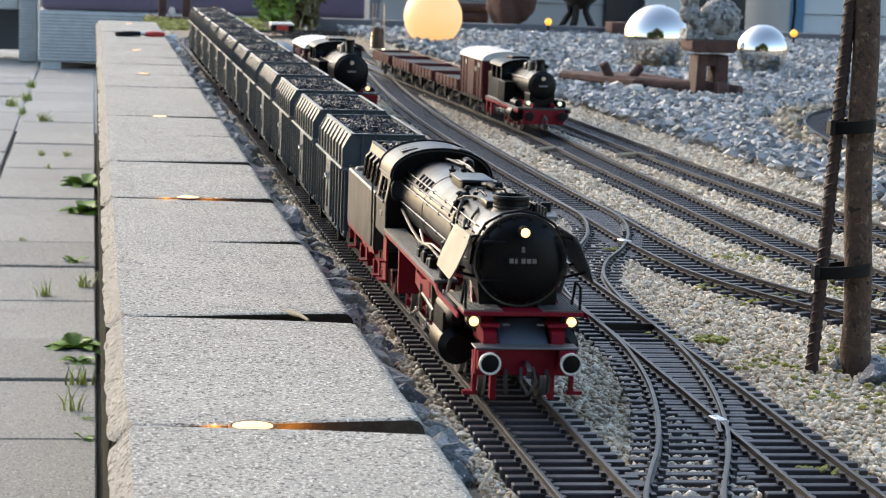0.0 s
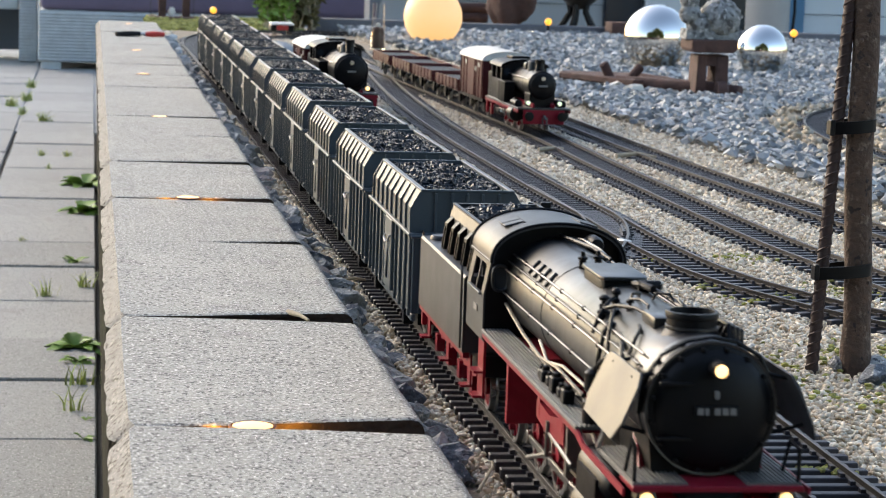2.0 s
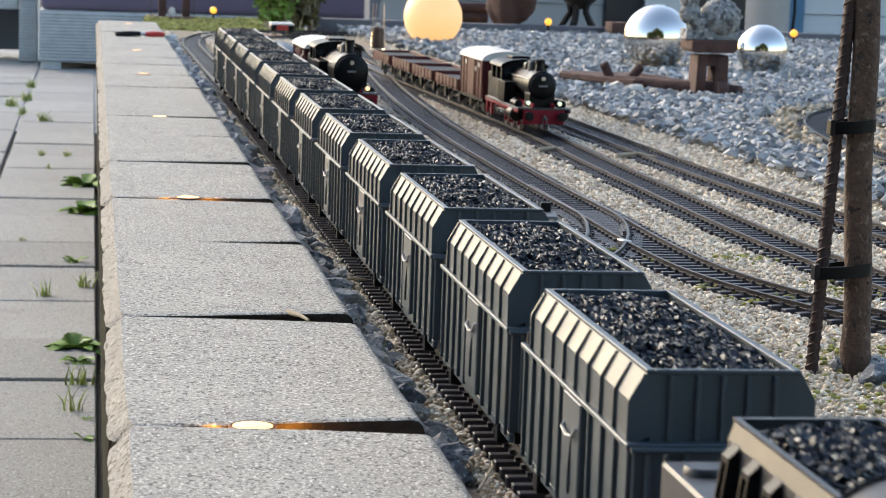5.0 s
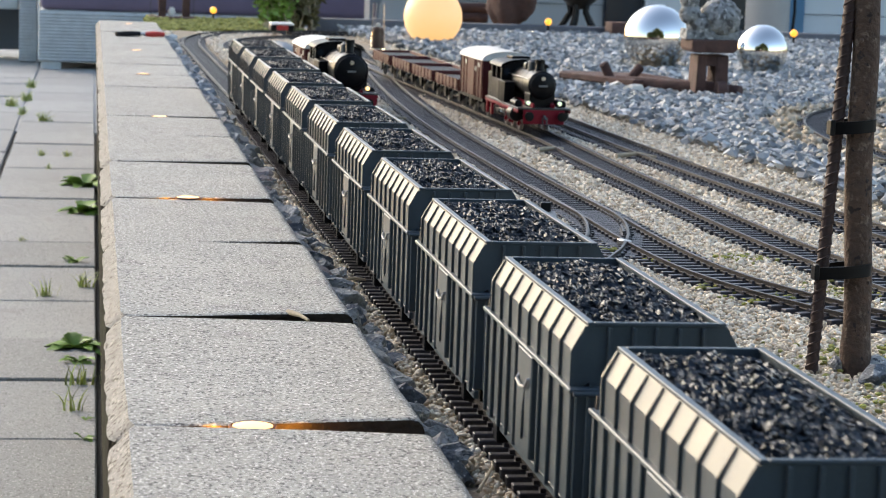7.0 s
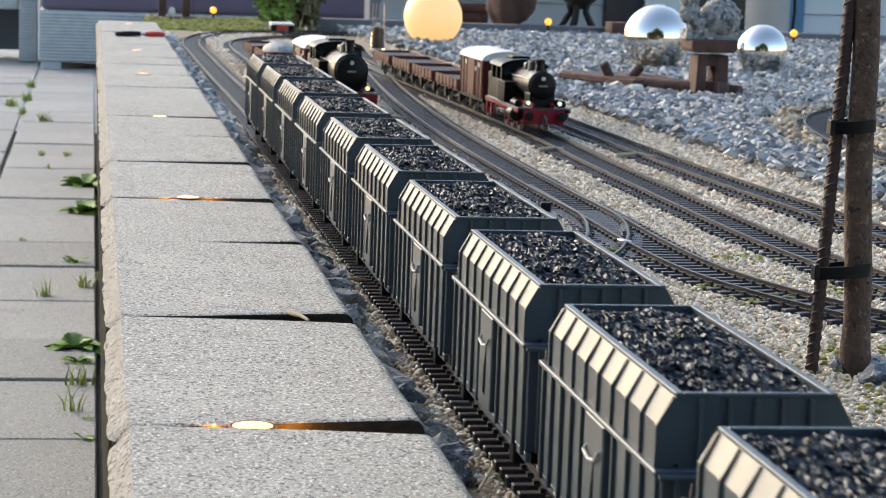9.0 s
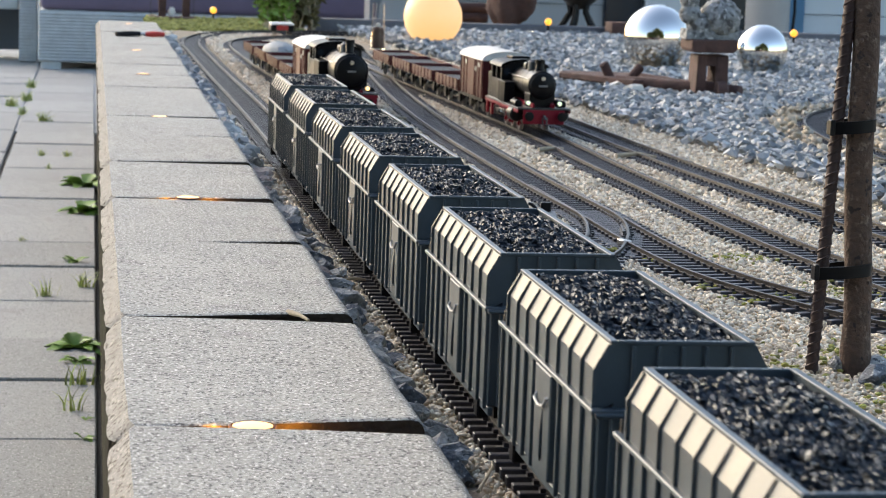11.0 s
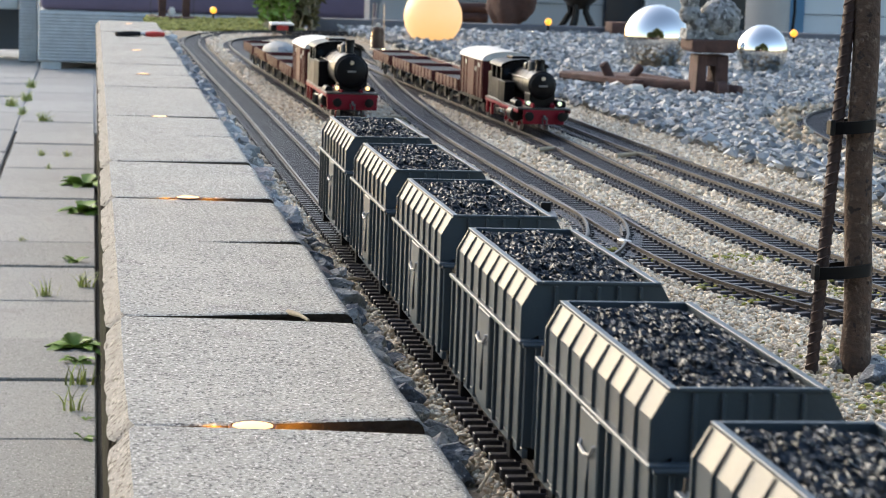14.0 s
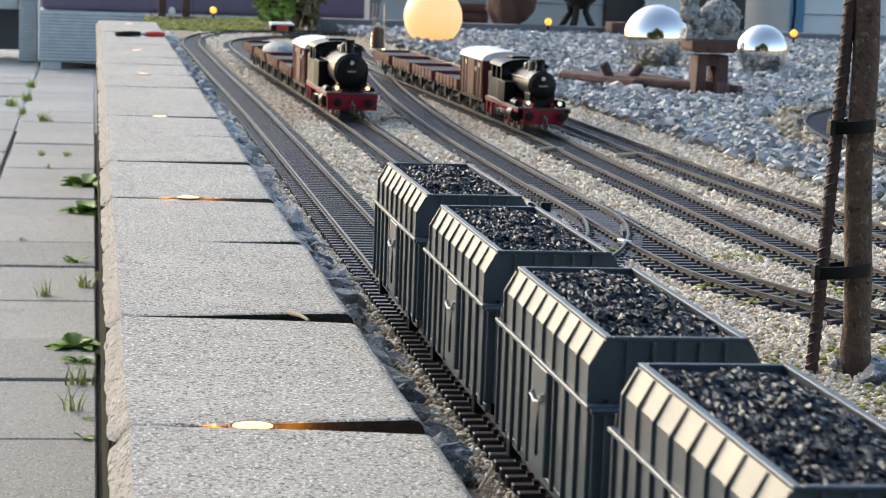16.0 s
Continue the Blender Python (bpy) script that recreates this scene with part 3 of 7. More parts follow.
for k, (x, y, s, n) in enumerate(((-0.312, 3.93, 0.060, 18), (-0.304, 3.80, 0.042, 10), (-0.310, 5.85, 0.080, 16), (-0.306, 6.45, 0.080, 18), (-0.318, 4.95, 0.042, 14), (-0.33, 4.93, 0.02, 6), (-0.294, 3.22, 0.022, 6), (-0.292, 3.35, 0.018, 4))):
    rosette(x, y, s, n, 40 + k)
for k, (x, y, s, n) in enumerate(((-0.372, 4.50, 0.04, 22), (-0.30, 3.62, 0.05, 18), (-0.298, 4.62, 0.05, 20), (-0.31, 3.42, 0.05, 12), (-0.46, 8.58, 0.05, 60), (-0.44, 7.3, 0.03, 40), (-0.36, 7.28, 0.03, 40), (-0.41, 6.9, 0.025, 24), (-0.55, 9.6, 0.05, 70), (-0.55, 10.4, 0.05, 60), (-0.548, 8.9, 0.04, 60), (-0.6, 9.3, 0.05, 60), (-0.44, 5.28, 0.02, 20))):
    tuft(x, y, s, n, 80 + k)

# ---- rocks between wall and track ----
rrk = random.Random(11)


def rough_rock(seed):
    """A broken rock: plane cuts on a fine ball, then a rough skin."""
    r = random.Random(seed)
    bm = bmesh.new()
    bmesh.ops.create_icosphere(bm, subdivisions=4, radius=1.3)
    planes = [(Vector((r.gauss(0, 1), r.gauss(0, 1), r.gauss(0, 1))).normalized(), r.uniform(0.62, 0.98)) for _ in range(13)]
    for v in bm.verts:
        for n, d in planes:
            over = v.co.dot(n) - d
            if over > 0:
                v.co -= n * over
        v.co *= 1 + 0.10 * noise.noise(v.co * 2.5 + Vector((seed, 0, 0))) + 0.05 * noise.noise(v.co * 7)
        v.co.z *= 0.8
    bm.verts.index_update()
    v = np.array([u.co[:] for u in bm.verts])
    f = np.array([[u.index for u in p.verts] for p in bm.faces])
    bm.free()
    return v, f


ROCK_MESHES = []
for k in range(9):
    v, f = rough_rock(300 + k)
    me = bpy.data.meshes.new("rock")
    me.from_pydata([tuple(q * 0.016) for q in v], [], [tuple(q) for q in f])
    me.shade_flat()
    me.materials.append(ROCK)
    ROCK_MESHES.append(me)


def rock(x, y, z, s, label="broken grey rock beside the track", group="rocks along the wall"):
    ob = new("rock", ROCK_MESHES[rrk.randrange(9)])
    ob.matrix_basis = Matrix.LocRotScale((x, y, z), Euler((rrk.uniform(-0.5, 0.5), rrk.uniform(-0.5, 0.5), rrk.uniform(0, 6.28))), Vector((s * rrk.uniform(0.8, 1.3), s * rrk.uniform(0.75, 1.2), s * rrk.uniform(0.7, 1.0))) / 0.016)
    tagged(ob, label, "rock", group)


y = 1.0
while y < 3.3:
    rock(-0.078 + rrk.uniform(-0.006, 0.01), y, -0.006 + rrk.uniform(-0.004, 0.006), rrk.uniform(0.010, 0.0165))
    if rrk.random() < 0.55:
        rock(-0.062 + rrk.uniform(-0.006, 0.010), y + 0.012, -0.010, rrk.uniform(0.007, 0.012))
    y += rrk.uniform(0.024, 0.042)
rocks_far = [(-0.074 + rrk.uniform(-0.015, 0.015), 3.3 + rrk.random() * 3.7, -0.006, *(rrk.uniform(0.008, 0.019) for _ in range(3)), rrk.uniform(-0.5, 0.5), rrk.uniform(-0.5, 0.5), rrk.uniform(0, 6.28)) for _ in range(330)]
tagged(new("rock_strip", scatter("rock_strip", [shard(500 + k, 0.7, 12) for k in range(6)], np.array(rocks_far), SLATE)), "strip of broken grey rock along the wall", "rocks", kind="stuff")
for x, y, s in ((0.298, 1.655, 0.012), (0.318, 1.66, 0.018), (0.335, 1.61, 0.020), (0.345, 1.66, 0.016), (0.31, 1.62, 0.009), (0.325, 1.56, 0.016), (0.352, 1.58, 0.02), (0.285, 1.70, 0.010), (0.36, 1.62, 0.02), (0.315, 1.70, 0.014), (0.335, 1.70, 0.016)):
    rock(x, y, -0.004, s, "broken grey rock at the sapling's foot", "rocks round the sapling")

# ---- gravel and slate ----
rg = np.random.default_rng(3)


def clear_of_tracks(xy, lines, half=0.043):
    keep = np.ones(len(xy), bool)
    for line in lines:
        pts = np.array([p[:2] for p in path_points(line, 0.03)])
        xs = np.interp(xy[:, 1], pts[:, 1][np.argsort(pts[:, 1])], pts[:, 0][np.argsort(pts[:, 1])])
        keep &= np.abs(xy[:, 0] - xs) > half * np.where(rg.random(len(xy)) < 0.06, 0.75, 1.0)
    return keep


def stones(x0, x1, y0, y1, size, density, z, layers=1.35, flat=0.75):
    n = int((x1 - x0) * (y1 - y0) / (size * size * 4) * density)
    xy = np.stack([rg.uniform(x0, x1, n), rg.uniform(y0, y1, n)], 1)
    s = size * rg.uniform(0.6, 1.3, (n, 1)) * rg.uniform(0.75, 1.25, (n, 3)) * np.array([1, 1, flat])
    zz = z + rg.uniform(-0.5, 0.9, (n, 1)) * size * layers
    return np.concatenate([xy, zz, s, rg.uniform(-0.7, 0.7, (n, 2)), rg.uniform(0, 6.28, (n, 1))], 1)


PEB = [lump(1, 0.32, k, 0.8) for k in range(5)]
PEB_LOW = [lump(1, 0.25, 20 + k, 0.8) for k in range(3)]
LINES = [SECOND, THIRD, FOURTH, FIFTH]
SLATE_EDGE = [(0.80, 1.0), (0.745, 2.2), (0.715, 2.8), (0.715, 3.2), (0.69, 3.8), (0.672, 4.55), (0.655, 5.8), (0.60, 7.0), (0.55, 7.6)]


def edge_at(y):
    e = np.array(SLATE_EDGE)
    return np.interp(y, e[:, 1], e[:, 0])


near = stones(-0.058, 0.62, 1.02, 2.75, 0.0024, 2.3, -0.0105)
near = near[near[:, 0] < 0.36 * near[:, 1] - 0.19]
near = near[clear_of_tracks(near[:, :2], LINES) & (np.abs(near[:, 0]) > 0.0425)]
between = stones(-0.042, 0.42, 1.02, 2.0, 0.0034, 0.4, -0.0145)
tagged(new("gravel", scatter("gravel", PEB, np.concatenate([near, between]), PEBBLE, True)), "rounded beige and grey gravel between the tracks", "gravel", kind="stuff")
farg = np.concatenate([stones(-0.06, 0.78, 2.75, 4.9, 0.0032, 1.7, -0.0112), stones(-0.06, 0.78, 4.9, 7.45, 0.0044, 1.5, -0.0112)])
farg = farg[clear_of_tracks(farg[:, :2], LINES) & (np.abs(farg[:, 0]) > 0.0425) & (farg[:, 0] < edge_at(farg[:, 1]) + rg.normal(0, 0.012, len(farg)))]
farg2 = stones(0.62, 0.8, 1.6, 2.75, 0.005, 1.2, -0.0125)
farg2 = farg2[(farg2[:, 0] < edge_at(farg2[:, 1]) + rg.normal(0, 0.01, len(farg2)))]
tagged(new("gravel_field", scatter("gravel_field", PEB_LOW, np.concatenate([farg, farg2]), PEBBLE, True)), "beige gravel between the far tracks", "gravel", kind="stuff")
bank = stones(0.80, 2.4, 2.9, 5.35, 0.008, 0.9, -0.008)
bx = np.interp(bank[:, 1], [2.9, 3.68, 4.15, 4.5, 4.8, 5.3], [0.93, 0.965, 1.05, 1.2, 1.45, 2.2])
bank = bank[(np.abs(bank[:, 0] - bx) < 0.13 + 0.06 * (bank[:, 1] - 3)) & (np.abs(bank[:, 0] - bx) > 0.04)]
SAND = ramped("sandy_grit", [(0.42, 0.34, 0.24), (0.5, 0.43, 0.32), (0.36, 0.29, 0.21), (0.55, 0.49, 0.4)], 0.85)
tagged(new("sand_bank", scatter("sand_bank", PEB_LOW, bank, SAND, True)), "sandy grit that carries the curved track", "grit", kind="stuff")
chips = np.concatenate([stones(0.55, 1.75, 1.9, 5.4, 0.0080, 1.6, 0.000, 0.9, 0.9), stones(0.5, 2.7, 5.4, 7.9, 0.0100, 1.4, 0.000, 0.9, 0.9)])
chips = chips[chips[:, 0] < 0.36 * chips[:, 1] - 0.17]
cx = np.interp(chips[:, 1], [2.9, 3.68, 4.15, 4.5, 4.8, 5.3], [0.93, 0.965, 1.05, 1.2, 1.45, 2.2])
chips = chips[(chips[:, 0] > edge_at(chips[:, 1]) + rg.normal(0, 0.012, len(chips)) + 0.005) & ~((np.abs(chips[:, 0] - cx) < 0.115) & (chips[:, 1] > 2.8) & (chips[:, 1] < 5.3))]
tagged(new("slate_chippings", scatter("slate_chippings", [shard(700 + k, 0.5, 8) for k in range(7)], chips, SLATE)), "blue-grey broken slate chippings", "slate chippings", kind="stuff")

def point_motor(x, y, turn):
    t = thing("point_motor", "grey point motor with a black lever beside the turnout", "point motor", at=pose(x, y, -0.012, 0, 0, turn))
    part("housing", bbox(-0.012, 0.012, -0.030, 0.030, 0.0, 0.009, 0.0015, 2), PLATE, t, "grey housing")
    part("lantern", bbox(-0.006, 0.006, 0.014, 0.026, 0.009, 0.020, 0.001), RUBBER, t, smooth=False)
    lev = tube(bmesh.new(), [(-0.010, 0.020, 0.010), (-0.016, 0.024, 0.016), (-0.020, 0.026, 0.017)], 0.0022, 8)
    part("lever", lev, RUBBER, t, "black lever")


point_motor(0.243, 2.66, -8)

# moss and litter between the tracks
mossy = []
for x, y, r, n in ((0.262, 2.37, 0.012, 60), (0.285, 2.30, 0.01, 40), (0.335, 2.05, 0.03, 70), (0.30, 2.12, 0.012, 30), (0.43, 2.1, 0.04, 60), (0.22, 1.83, 0.012, 60), (0.33, 1.75, 0.07, 80), (0.168, 1.36, 0.010, 30), (0.47, 1.95, 0.05, 60), (0.39, 2.33, 0.03, 40), (0.25, 1.72, 0.05, 40), (0.18, 1.84, 0.008, 20), (0.28, 1.58, 0.05, 50)):
    for _ in range(n):
        s = rrk.uniform(0.0015, 0.0035)
        mossy.append((x + rrk.gauss(0, r * 0.6), y + rrk.gauss(0, r * 0.6), -0.0085 + rrk.uniform(0, 0.003), s, s, s * 0.8, 0, 0, rrk.uniform(0, 6)))
tagged(new("moss", scatter("moss", PEB_LOW, np.array(mossy), MOSS)), "small clumps of yellow-green moss on the gravel", "moss", kind="stuff")


def twig(points, r, name="twig", label="pale dry twig lying on the gravel"):
    ob = new(name, finish(name, tube(bmesh.new(), points, [r * (1 - 0.5 * i / (len(points) - 1)) for i in range(len(points))], 7), STRAW, True))
    tagged(ob, label, "twig", "litter on the gravel")


twig([(0.215, 4.02, -0.003), (0.235, 4.035, 0.0), (0.262, 4.05, -0.003)], 0.004)
twig([(0.395, 3.50, -0.004), (0.42, 3.51, -0.002), (0.44, 3.53, -0.004)], 0.004)
twig([(0.50, 3.42, -0.004), (0.535, 3.43, 0.0), (0.56, 3.41, -0.003)], 0.004)
twig([(-0.062, 2.10, -0.004), (-0.05, 2.105, -0.001), (-0.036, 2.115, -0.0035)], 0.0025)
twig([(-0.064, 1.30, -0.006), (-0.05, 1.335, 0.0), (-0.044, 1.37, -0.004)], 0.0012)
twig([(-0.142, 1.715, 0.031), (-0.135, 1.69, 0.0325), (-0.130, 1.678, 0.031)], 0.0022, label="dry bent twig lying on the wall")


# ---- the coal train ----
def wheelset(parent, y, r, half=0.0225, spokes=0, material=DARK_STEEL, name="wheelset"):
    """An axle with two flanged wheels; turns about its own x axis."""
    bm = bmesh.new()
    tube(bm, [(-half, 0, 0), (half, 0, 0)], 0.003, 10)
    ax = part(name, bm, DARK_STEEL, parent, m=pose(0, y, r))
    for s in (-1, 1):
        w = bmesh.new()
        prof = [(r + 0.0016, s * (half - 0.0035)), (r + 0.0016, s * (half - 0.0025)), (r, s * (half - 0.0018)), (r, s * (half + 0.0018)), (r * 0.84, s * (half + 0.0018)), (r * 0.84, s * (half - 0.0035)), (r + 0.0016, s * (half - 0.0035))]
        lathe(w, prof, "x", 28, caps=False)
        part("tyre", w, STEEL, ax, "steel tyre with flange")
        c = bmesh.new()
        lathe(c, [(0.0055, s * (half - 0.003)), (0.0055, s * (half + 0.003))], "x", 14)
        if spokes:
            for k in range(spokes):
                a = 2 * math.pi * k / spokes
                tube(c, [(s * half, 0.004 * math.cos(a), 0.004 * math.sin(a)), (s * half, r * 0.86 * math.cos(a), r * 0.86 * math.sin(a))], 0.0011, 5)
            tube(c, [(s * half, 0, -0.010), (s * (half + 0.004), 0, -0.010)], 0.003, 10)
        else:
            lathe(c, [(0.002, s * (half - 0.0008)), (r * 0.86, s * (half - 0.0008)), (r * 0.86, s * (half + 0.0008)), (0.002, s * (half + 0.0008))], "x", 24)
        part("wheel_centre", c, material, ax)
    return ax


def buffer(parent, x, y, z, r=0.0072, stock=None, rim=True):
    b = part("buffer", lathe(bmesh.new(), [(0.0045, 0.020), (0.0045, 0.009), (0.003, 0.008), (0.003, 0.002), (r, 0.0012), (r, 0.0), (r * 0.5, -0.0006), (0.0001, -0.0008)], "y", 24, (x, y, z)), stock or LOCO_MATT, parent)
    if rim:
        part("buffer_ring", lathe(bmesh.new(), [(r - 0.0011, -0.0012), (r + 0.0003, -0.0012), (r + 0.0003, 0.0008), (r - 0.0011, 0.0008), (r - 0.0011, -0.0012)], "y", 28, (x, y, z), caps=False), WHITE, b, "white painted ring")
    return b


def coal_heap(name, x0, x1, y0, y1, z, crown, n, size, parent, seed):
    r = np.random.default_rng(seed)
    u, v = r.uniform(-1, 1, n), r.uniform(-1, 1, n)
    bumps = np.array([noise.noise(Vector((a * 2.2, b * 5.0, seed))) for a, b in zip(u, v)])
    zz = z + crown * (1 - 0.8 * np.abs(u) ** 2.2) * (1 - 0.75 * np.abs(v) ** 4) + bumps * crown * 0.55
    rows = np.stack([(x0 + x1) / 2 + u * (x1 - x0) / 2, (y0 + y1) / 2 + v * (y1 - y0) / 2, zz, *(size * r.uniform(0.55, 1.35, (3, n))), *r.uniform(-1.2, 1.2, (2, n)), r.uniform(0, 6.28, n)], 1)
    ob = new(name, scatter(name, [shard(900 + k, 0.34, 7) for k in range(6)], rows, COAL))
    ob.parent = parent
    bed = bmesh.new()
    box(bed, x0, x1, y0, y1, z - 0.02, z - 0.001)
    part("coal_bed", bed, COAL, parent)
    return tagged(ob, "heaped load of shiny black coal")


def coal_wagon():
    """Tall slate-grey hopper wagon, nose at y = 0, tail towards +y."""
    t = thing("coal_wagon", "slate-grey hopper wagon heaped with black coal, on the track", "wagon", "coal wagons of the train")
    L = 0.2441
    rw, mw, bw = 0.0362, 0.0432, 0.0430            # half widths: rim, shoulder, lower body
    zr, zs, zl, zb = 0.1188, 0.1050, 0.0865, 0.0235

    def shell(bm, y0, y1):
        out = [(-rw, zr), (-mw, zs), (-mw, zl), (mw, zl), (mw, zs), (rw, zr)]
        inn = [(rw - 0.0022, zr), (rw - 0.0022, zr - 0.03), (-rw + 0.0022, zr - 0.03), (-rw + 0.0022, zr)]
        prism(bm, out[:3] + [(-mw + 0.004, zl), (-rw + 0.0022, zr - 0.03), (-rw + 0.0022, zr)], y0, y1)
        prism(bm, [(-a, b) for a, b in out[:3]] + [(mw - 0.004, zl), (rw - 0.0022, zr - 0.03), (rw - 0.0022, zr)], y0, y1)
        for a, b in ((y0, y0 + 0.0022), (y1 - 0.0022, y1)):
            prism(bm, [(-rw + 0.0022, zr), (-rw + 0.0022, zl), (rw - 0.0022, zl), (rw - 0.0022, zr)], a, b)
        return bm

    hopper = part("hopper", shell(bmesh.new(), 0.0012, L - 0.0012), PAINT, t, smooth=False)
    rim = bmesh.new()
    for x0, x1, y0, y1 in ((-rw - 0.0008, -rw + 0.0032, 0, L), (rw - 0.0032, rw + 0.0008, 0, L), (-rw + 0.0032, rw - 0.0032, 0, 0.0034), (-rw + 0.0032, rw - 0.0032, L - 0.0034, L)):
        box(rim, x0, x1, y0, y1, zr - 0.0004, zr + 0.0016)
    part("rim", bevel(rim, 0.0004, 1), PAINT, t, "pale worn top rim", smooth=False)
    # ribs on the sloping shoulder and upper side, both sides
    rib = {}
    for s in (-1, 1):
        bm = bmesh.new()
        o = [(s * rw, zr - 0.001), (s * mw, zs), (s * mw, zl), (s * (mw + 0.0017), zl), (s * (mw + 0.0017), zs + 0.0006), (s * (rw + 0.0014), zr - 0.0003)]
        prism(bm, o, -0.0011, 0.0011)
        for k in range(9):
            y = 0.0024 + (L - 0.0048) * k / 8
            if k == 0:
                rib[s] = part("rib", bm, PAINT, t, smooth=False, m=pose(0, y, 0))
            else:
                again(rib[s], pose(0, y, 0))
    # end-wall ribs
    er = part("end_rib", bbox(-0.0009, 0.0009, -0.0012, 0.0014, zl, zr - 0.001, 0.0003), PAINT, t, smooth=False, m=pose(-0.025, 0, 0))
    for x in (-0.012, 0.0, 0.012, 0.025):
        again(er, pose(x, 0, 0))
    # ledge and lower body
    y0, y1 = -0.006, L + 0.016
    part("ledge", bbox(-0.0466, 0.0466, y0, y1, zl - 0.0026, zl + 0.0002, 0.0006), PAINT, t, "pale edge ledge", smooth=False)
    part("lower_body", bbox(-bw, bw, y0 + 0.001, y1 - 0.001, zb, zl - 0.0022, 0.0008), PAINT, t, smooth=False)
    post = None
    for s in (-1, 1):
        for f in (0.0, 0.11, 0.22, 0.33, 0.61, 0.71, 0.81, 0.91, 1.0):
            y = y0 + 0.005 + (y1 - y0 - 0.010) * f
            if post is None:
                post = part("side_post", bbox(-0.0012, 0.0012, -0.0014, 0.0014, zb - 0.002, zl - 0.002, 0.0004), PAINT, t, smooth=False, m=pose(s * 0.0440, y, 0))
            else:
                again(post, pose(s * 0.0440, y, 0))
        for y in (0.030, 0.215):
            part("axle_box", bbox(s * 0.0400 - 0.004, s * 0.0400 + 0.004, y - 0.006, y + 0.006, 0.010, 0.0225, 0.001), LOCO_MATT, t, smooth=False)
        part("sill", bbox(s * 0.0408 - 0.0016, s * 0.0408 + 0.0016, y0, y1, zb - 0.006, zb - 0.0005, 0.0006), PAINT, t, smooth=False)
        lever = bmesh.new()
        tube(lever, [(s * 0.0452, 0.098, 0.0720), (s * 0.0482, 0.098, 0.0710), (s * 0.0488, 0.103, 0.0665), (s * 0.0490, 0.115, 0.0645), (s * 0.0488, 0.127, 0.0665), (s * 0.0452, 0.132, 0.0700)], 0.0010, 7)
        part("door_handle", lever, HANDLE, t, "pale grey door handle")
        latch = bmesh.new()
        tube(latch, [(s * 0.0466, 0.112, 0.064), (s * 0.0478, 0.112, 0.05), (s * 0.0478, 0.112, 0.036), (s * 0.0466, 0.116, 0.034)], 0.0008, 6)
        part("door_latch", latch, PAINT, t)
        part("door_panel", bbox(s * 0.0440 - 0.0030, s * 0.0440 + 0.0016, 0.094, 0.136, 0.026, 0.0845, 0.0008), PAINT, t, smooth=False)
    # end of the lower body: pipe, posts, steps, rear hooks
    pipe = bmesh.new()
    tube(pipe, [(-0.045, y0 - 0.003, zl - 0.002), (0.045, y0 - 0.003, zl - 0.002)], 0.0014, 8)
    part("end_pipe", pipe, PAINT, t)
    ep = part("end_post", bbox(-0.0012, 0.0012, y0 - 0.0018, y0 + 0.002, zb, zl - 0.003, 0.0003), PAINT, t, smooth=False, m=pose(-0.036, 0, 0))
    for x in (-0.018, 0.018, 0.036):
        again(ep, pose(x, 0, 0))
    rail = bmesh.new()
    tube(rail, [(-0.043, y1 - 0.003, zl), (-0.043, y1 - 0.003, zl + 0.006), (-0.02, y1 - 0.003, zl + 0.006), (0.02, y1 - 0.003, zl + 0.006), (0.043, y1 - 0.003, zl + 0.006), (0.043, y1 - 0.003, zl)], 0.0009, 6)
    part("grab_rail", rail, DARK_STEEL, t)
    cr = bmesh.new()
    tube(cr, [(-0.034, y1 - 0.006, zl + 0.003), (-0.034, y1 - 0.012, zl + 0.006), (-0.030, y1 - 0.014, zl + 0.003)], 0.0012, 6)
    part("hook", cr, DARK_STEEL, t)
    under = bmesh.new()
    box(under, -0.026, 0.026, 0.0, L + 0.008, 0.014, zb + 0.002)
    for y in (0.045, 0.205):
        for s in (-1, 1):
            box(under, s * 0.0295 - 0.002, s * 0.0295 + 0.002, y - 0.012, y + 0.012, 0.008, zb + 0.001)
    part("underframe", under, LOCO_MATT, t, smooth=False)
    coupling = bmesh.new()
    box(coupling, -0.003, 0.003, -0.030, 0.0, 0.016, 0.021)
    box(coupling, -0.003, 0.003, L, L + 0.034, 0.016, 0.021)
    part("coupling", coupling, LOCO_MATT, t, smooth=False)
    for x in (-0.0275, 0.0275):
        buffer(t, x, -0.024, 0.033, 0.0068, rim=False)
    coal_heap("coal", -rw + 0.003, rw - 0.003, 0.004, L - 0.004, zr - 0.0050, 0.0058, 3600, 0.0026, t, 4)
    for y in (0.045, 0.205):
        wheelset(t, y, 0.0156)
    return t


def louvre_plate(parent, x0, x1, y0, y1, z, slope=0.0):
    """Ribbed footplate."""
    n = max(3, int((x1 - x0) / 0.0022))
    top = []
    for k in range(n):
        a, w = x0 + (x1 - x0) * k / n, (x1 - x0) / n
        top += [(a, z), (a + 0.25 * w, z), (a + 0.3 * w, z + 0.0007), (a + 0.7 * w, z + 0.0007), (a + 0.75 * w, z)]
    bm = prism(bmesh.new(), top + [(x1, z), (x1, z - 0.0016), (x0, z - 0.0016)], y0, y1)
    for v in bm.verts:
        v.co.z += slope * (v.co.y - y0) / (y1 - y0)
    return part("footplate", bm, PLATE, parent, "ribbed grey footplate", smooth=False)


def pipe_part(name, parent, pts, r, material=LOCO, n=7):
    return part(name, tube(bmesh.new(), pts, r, n), material, parent)


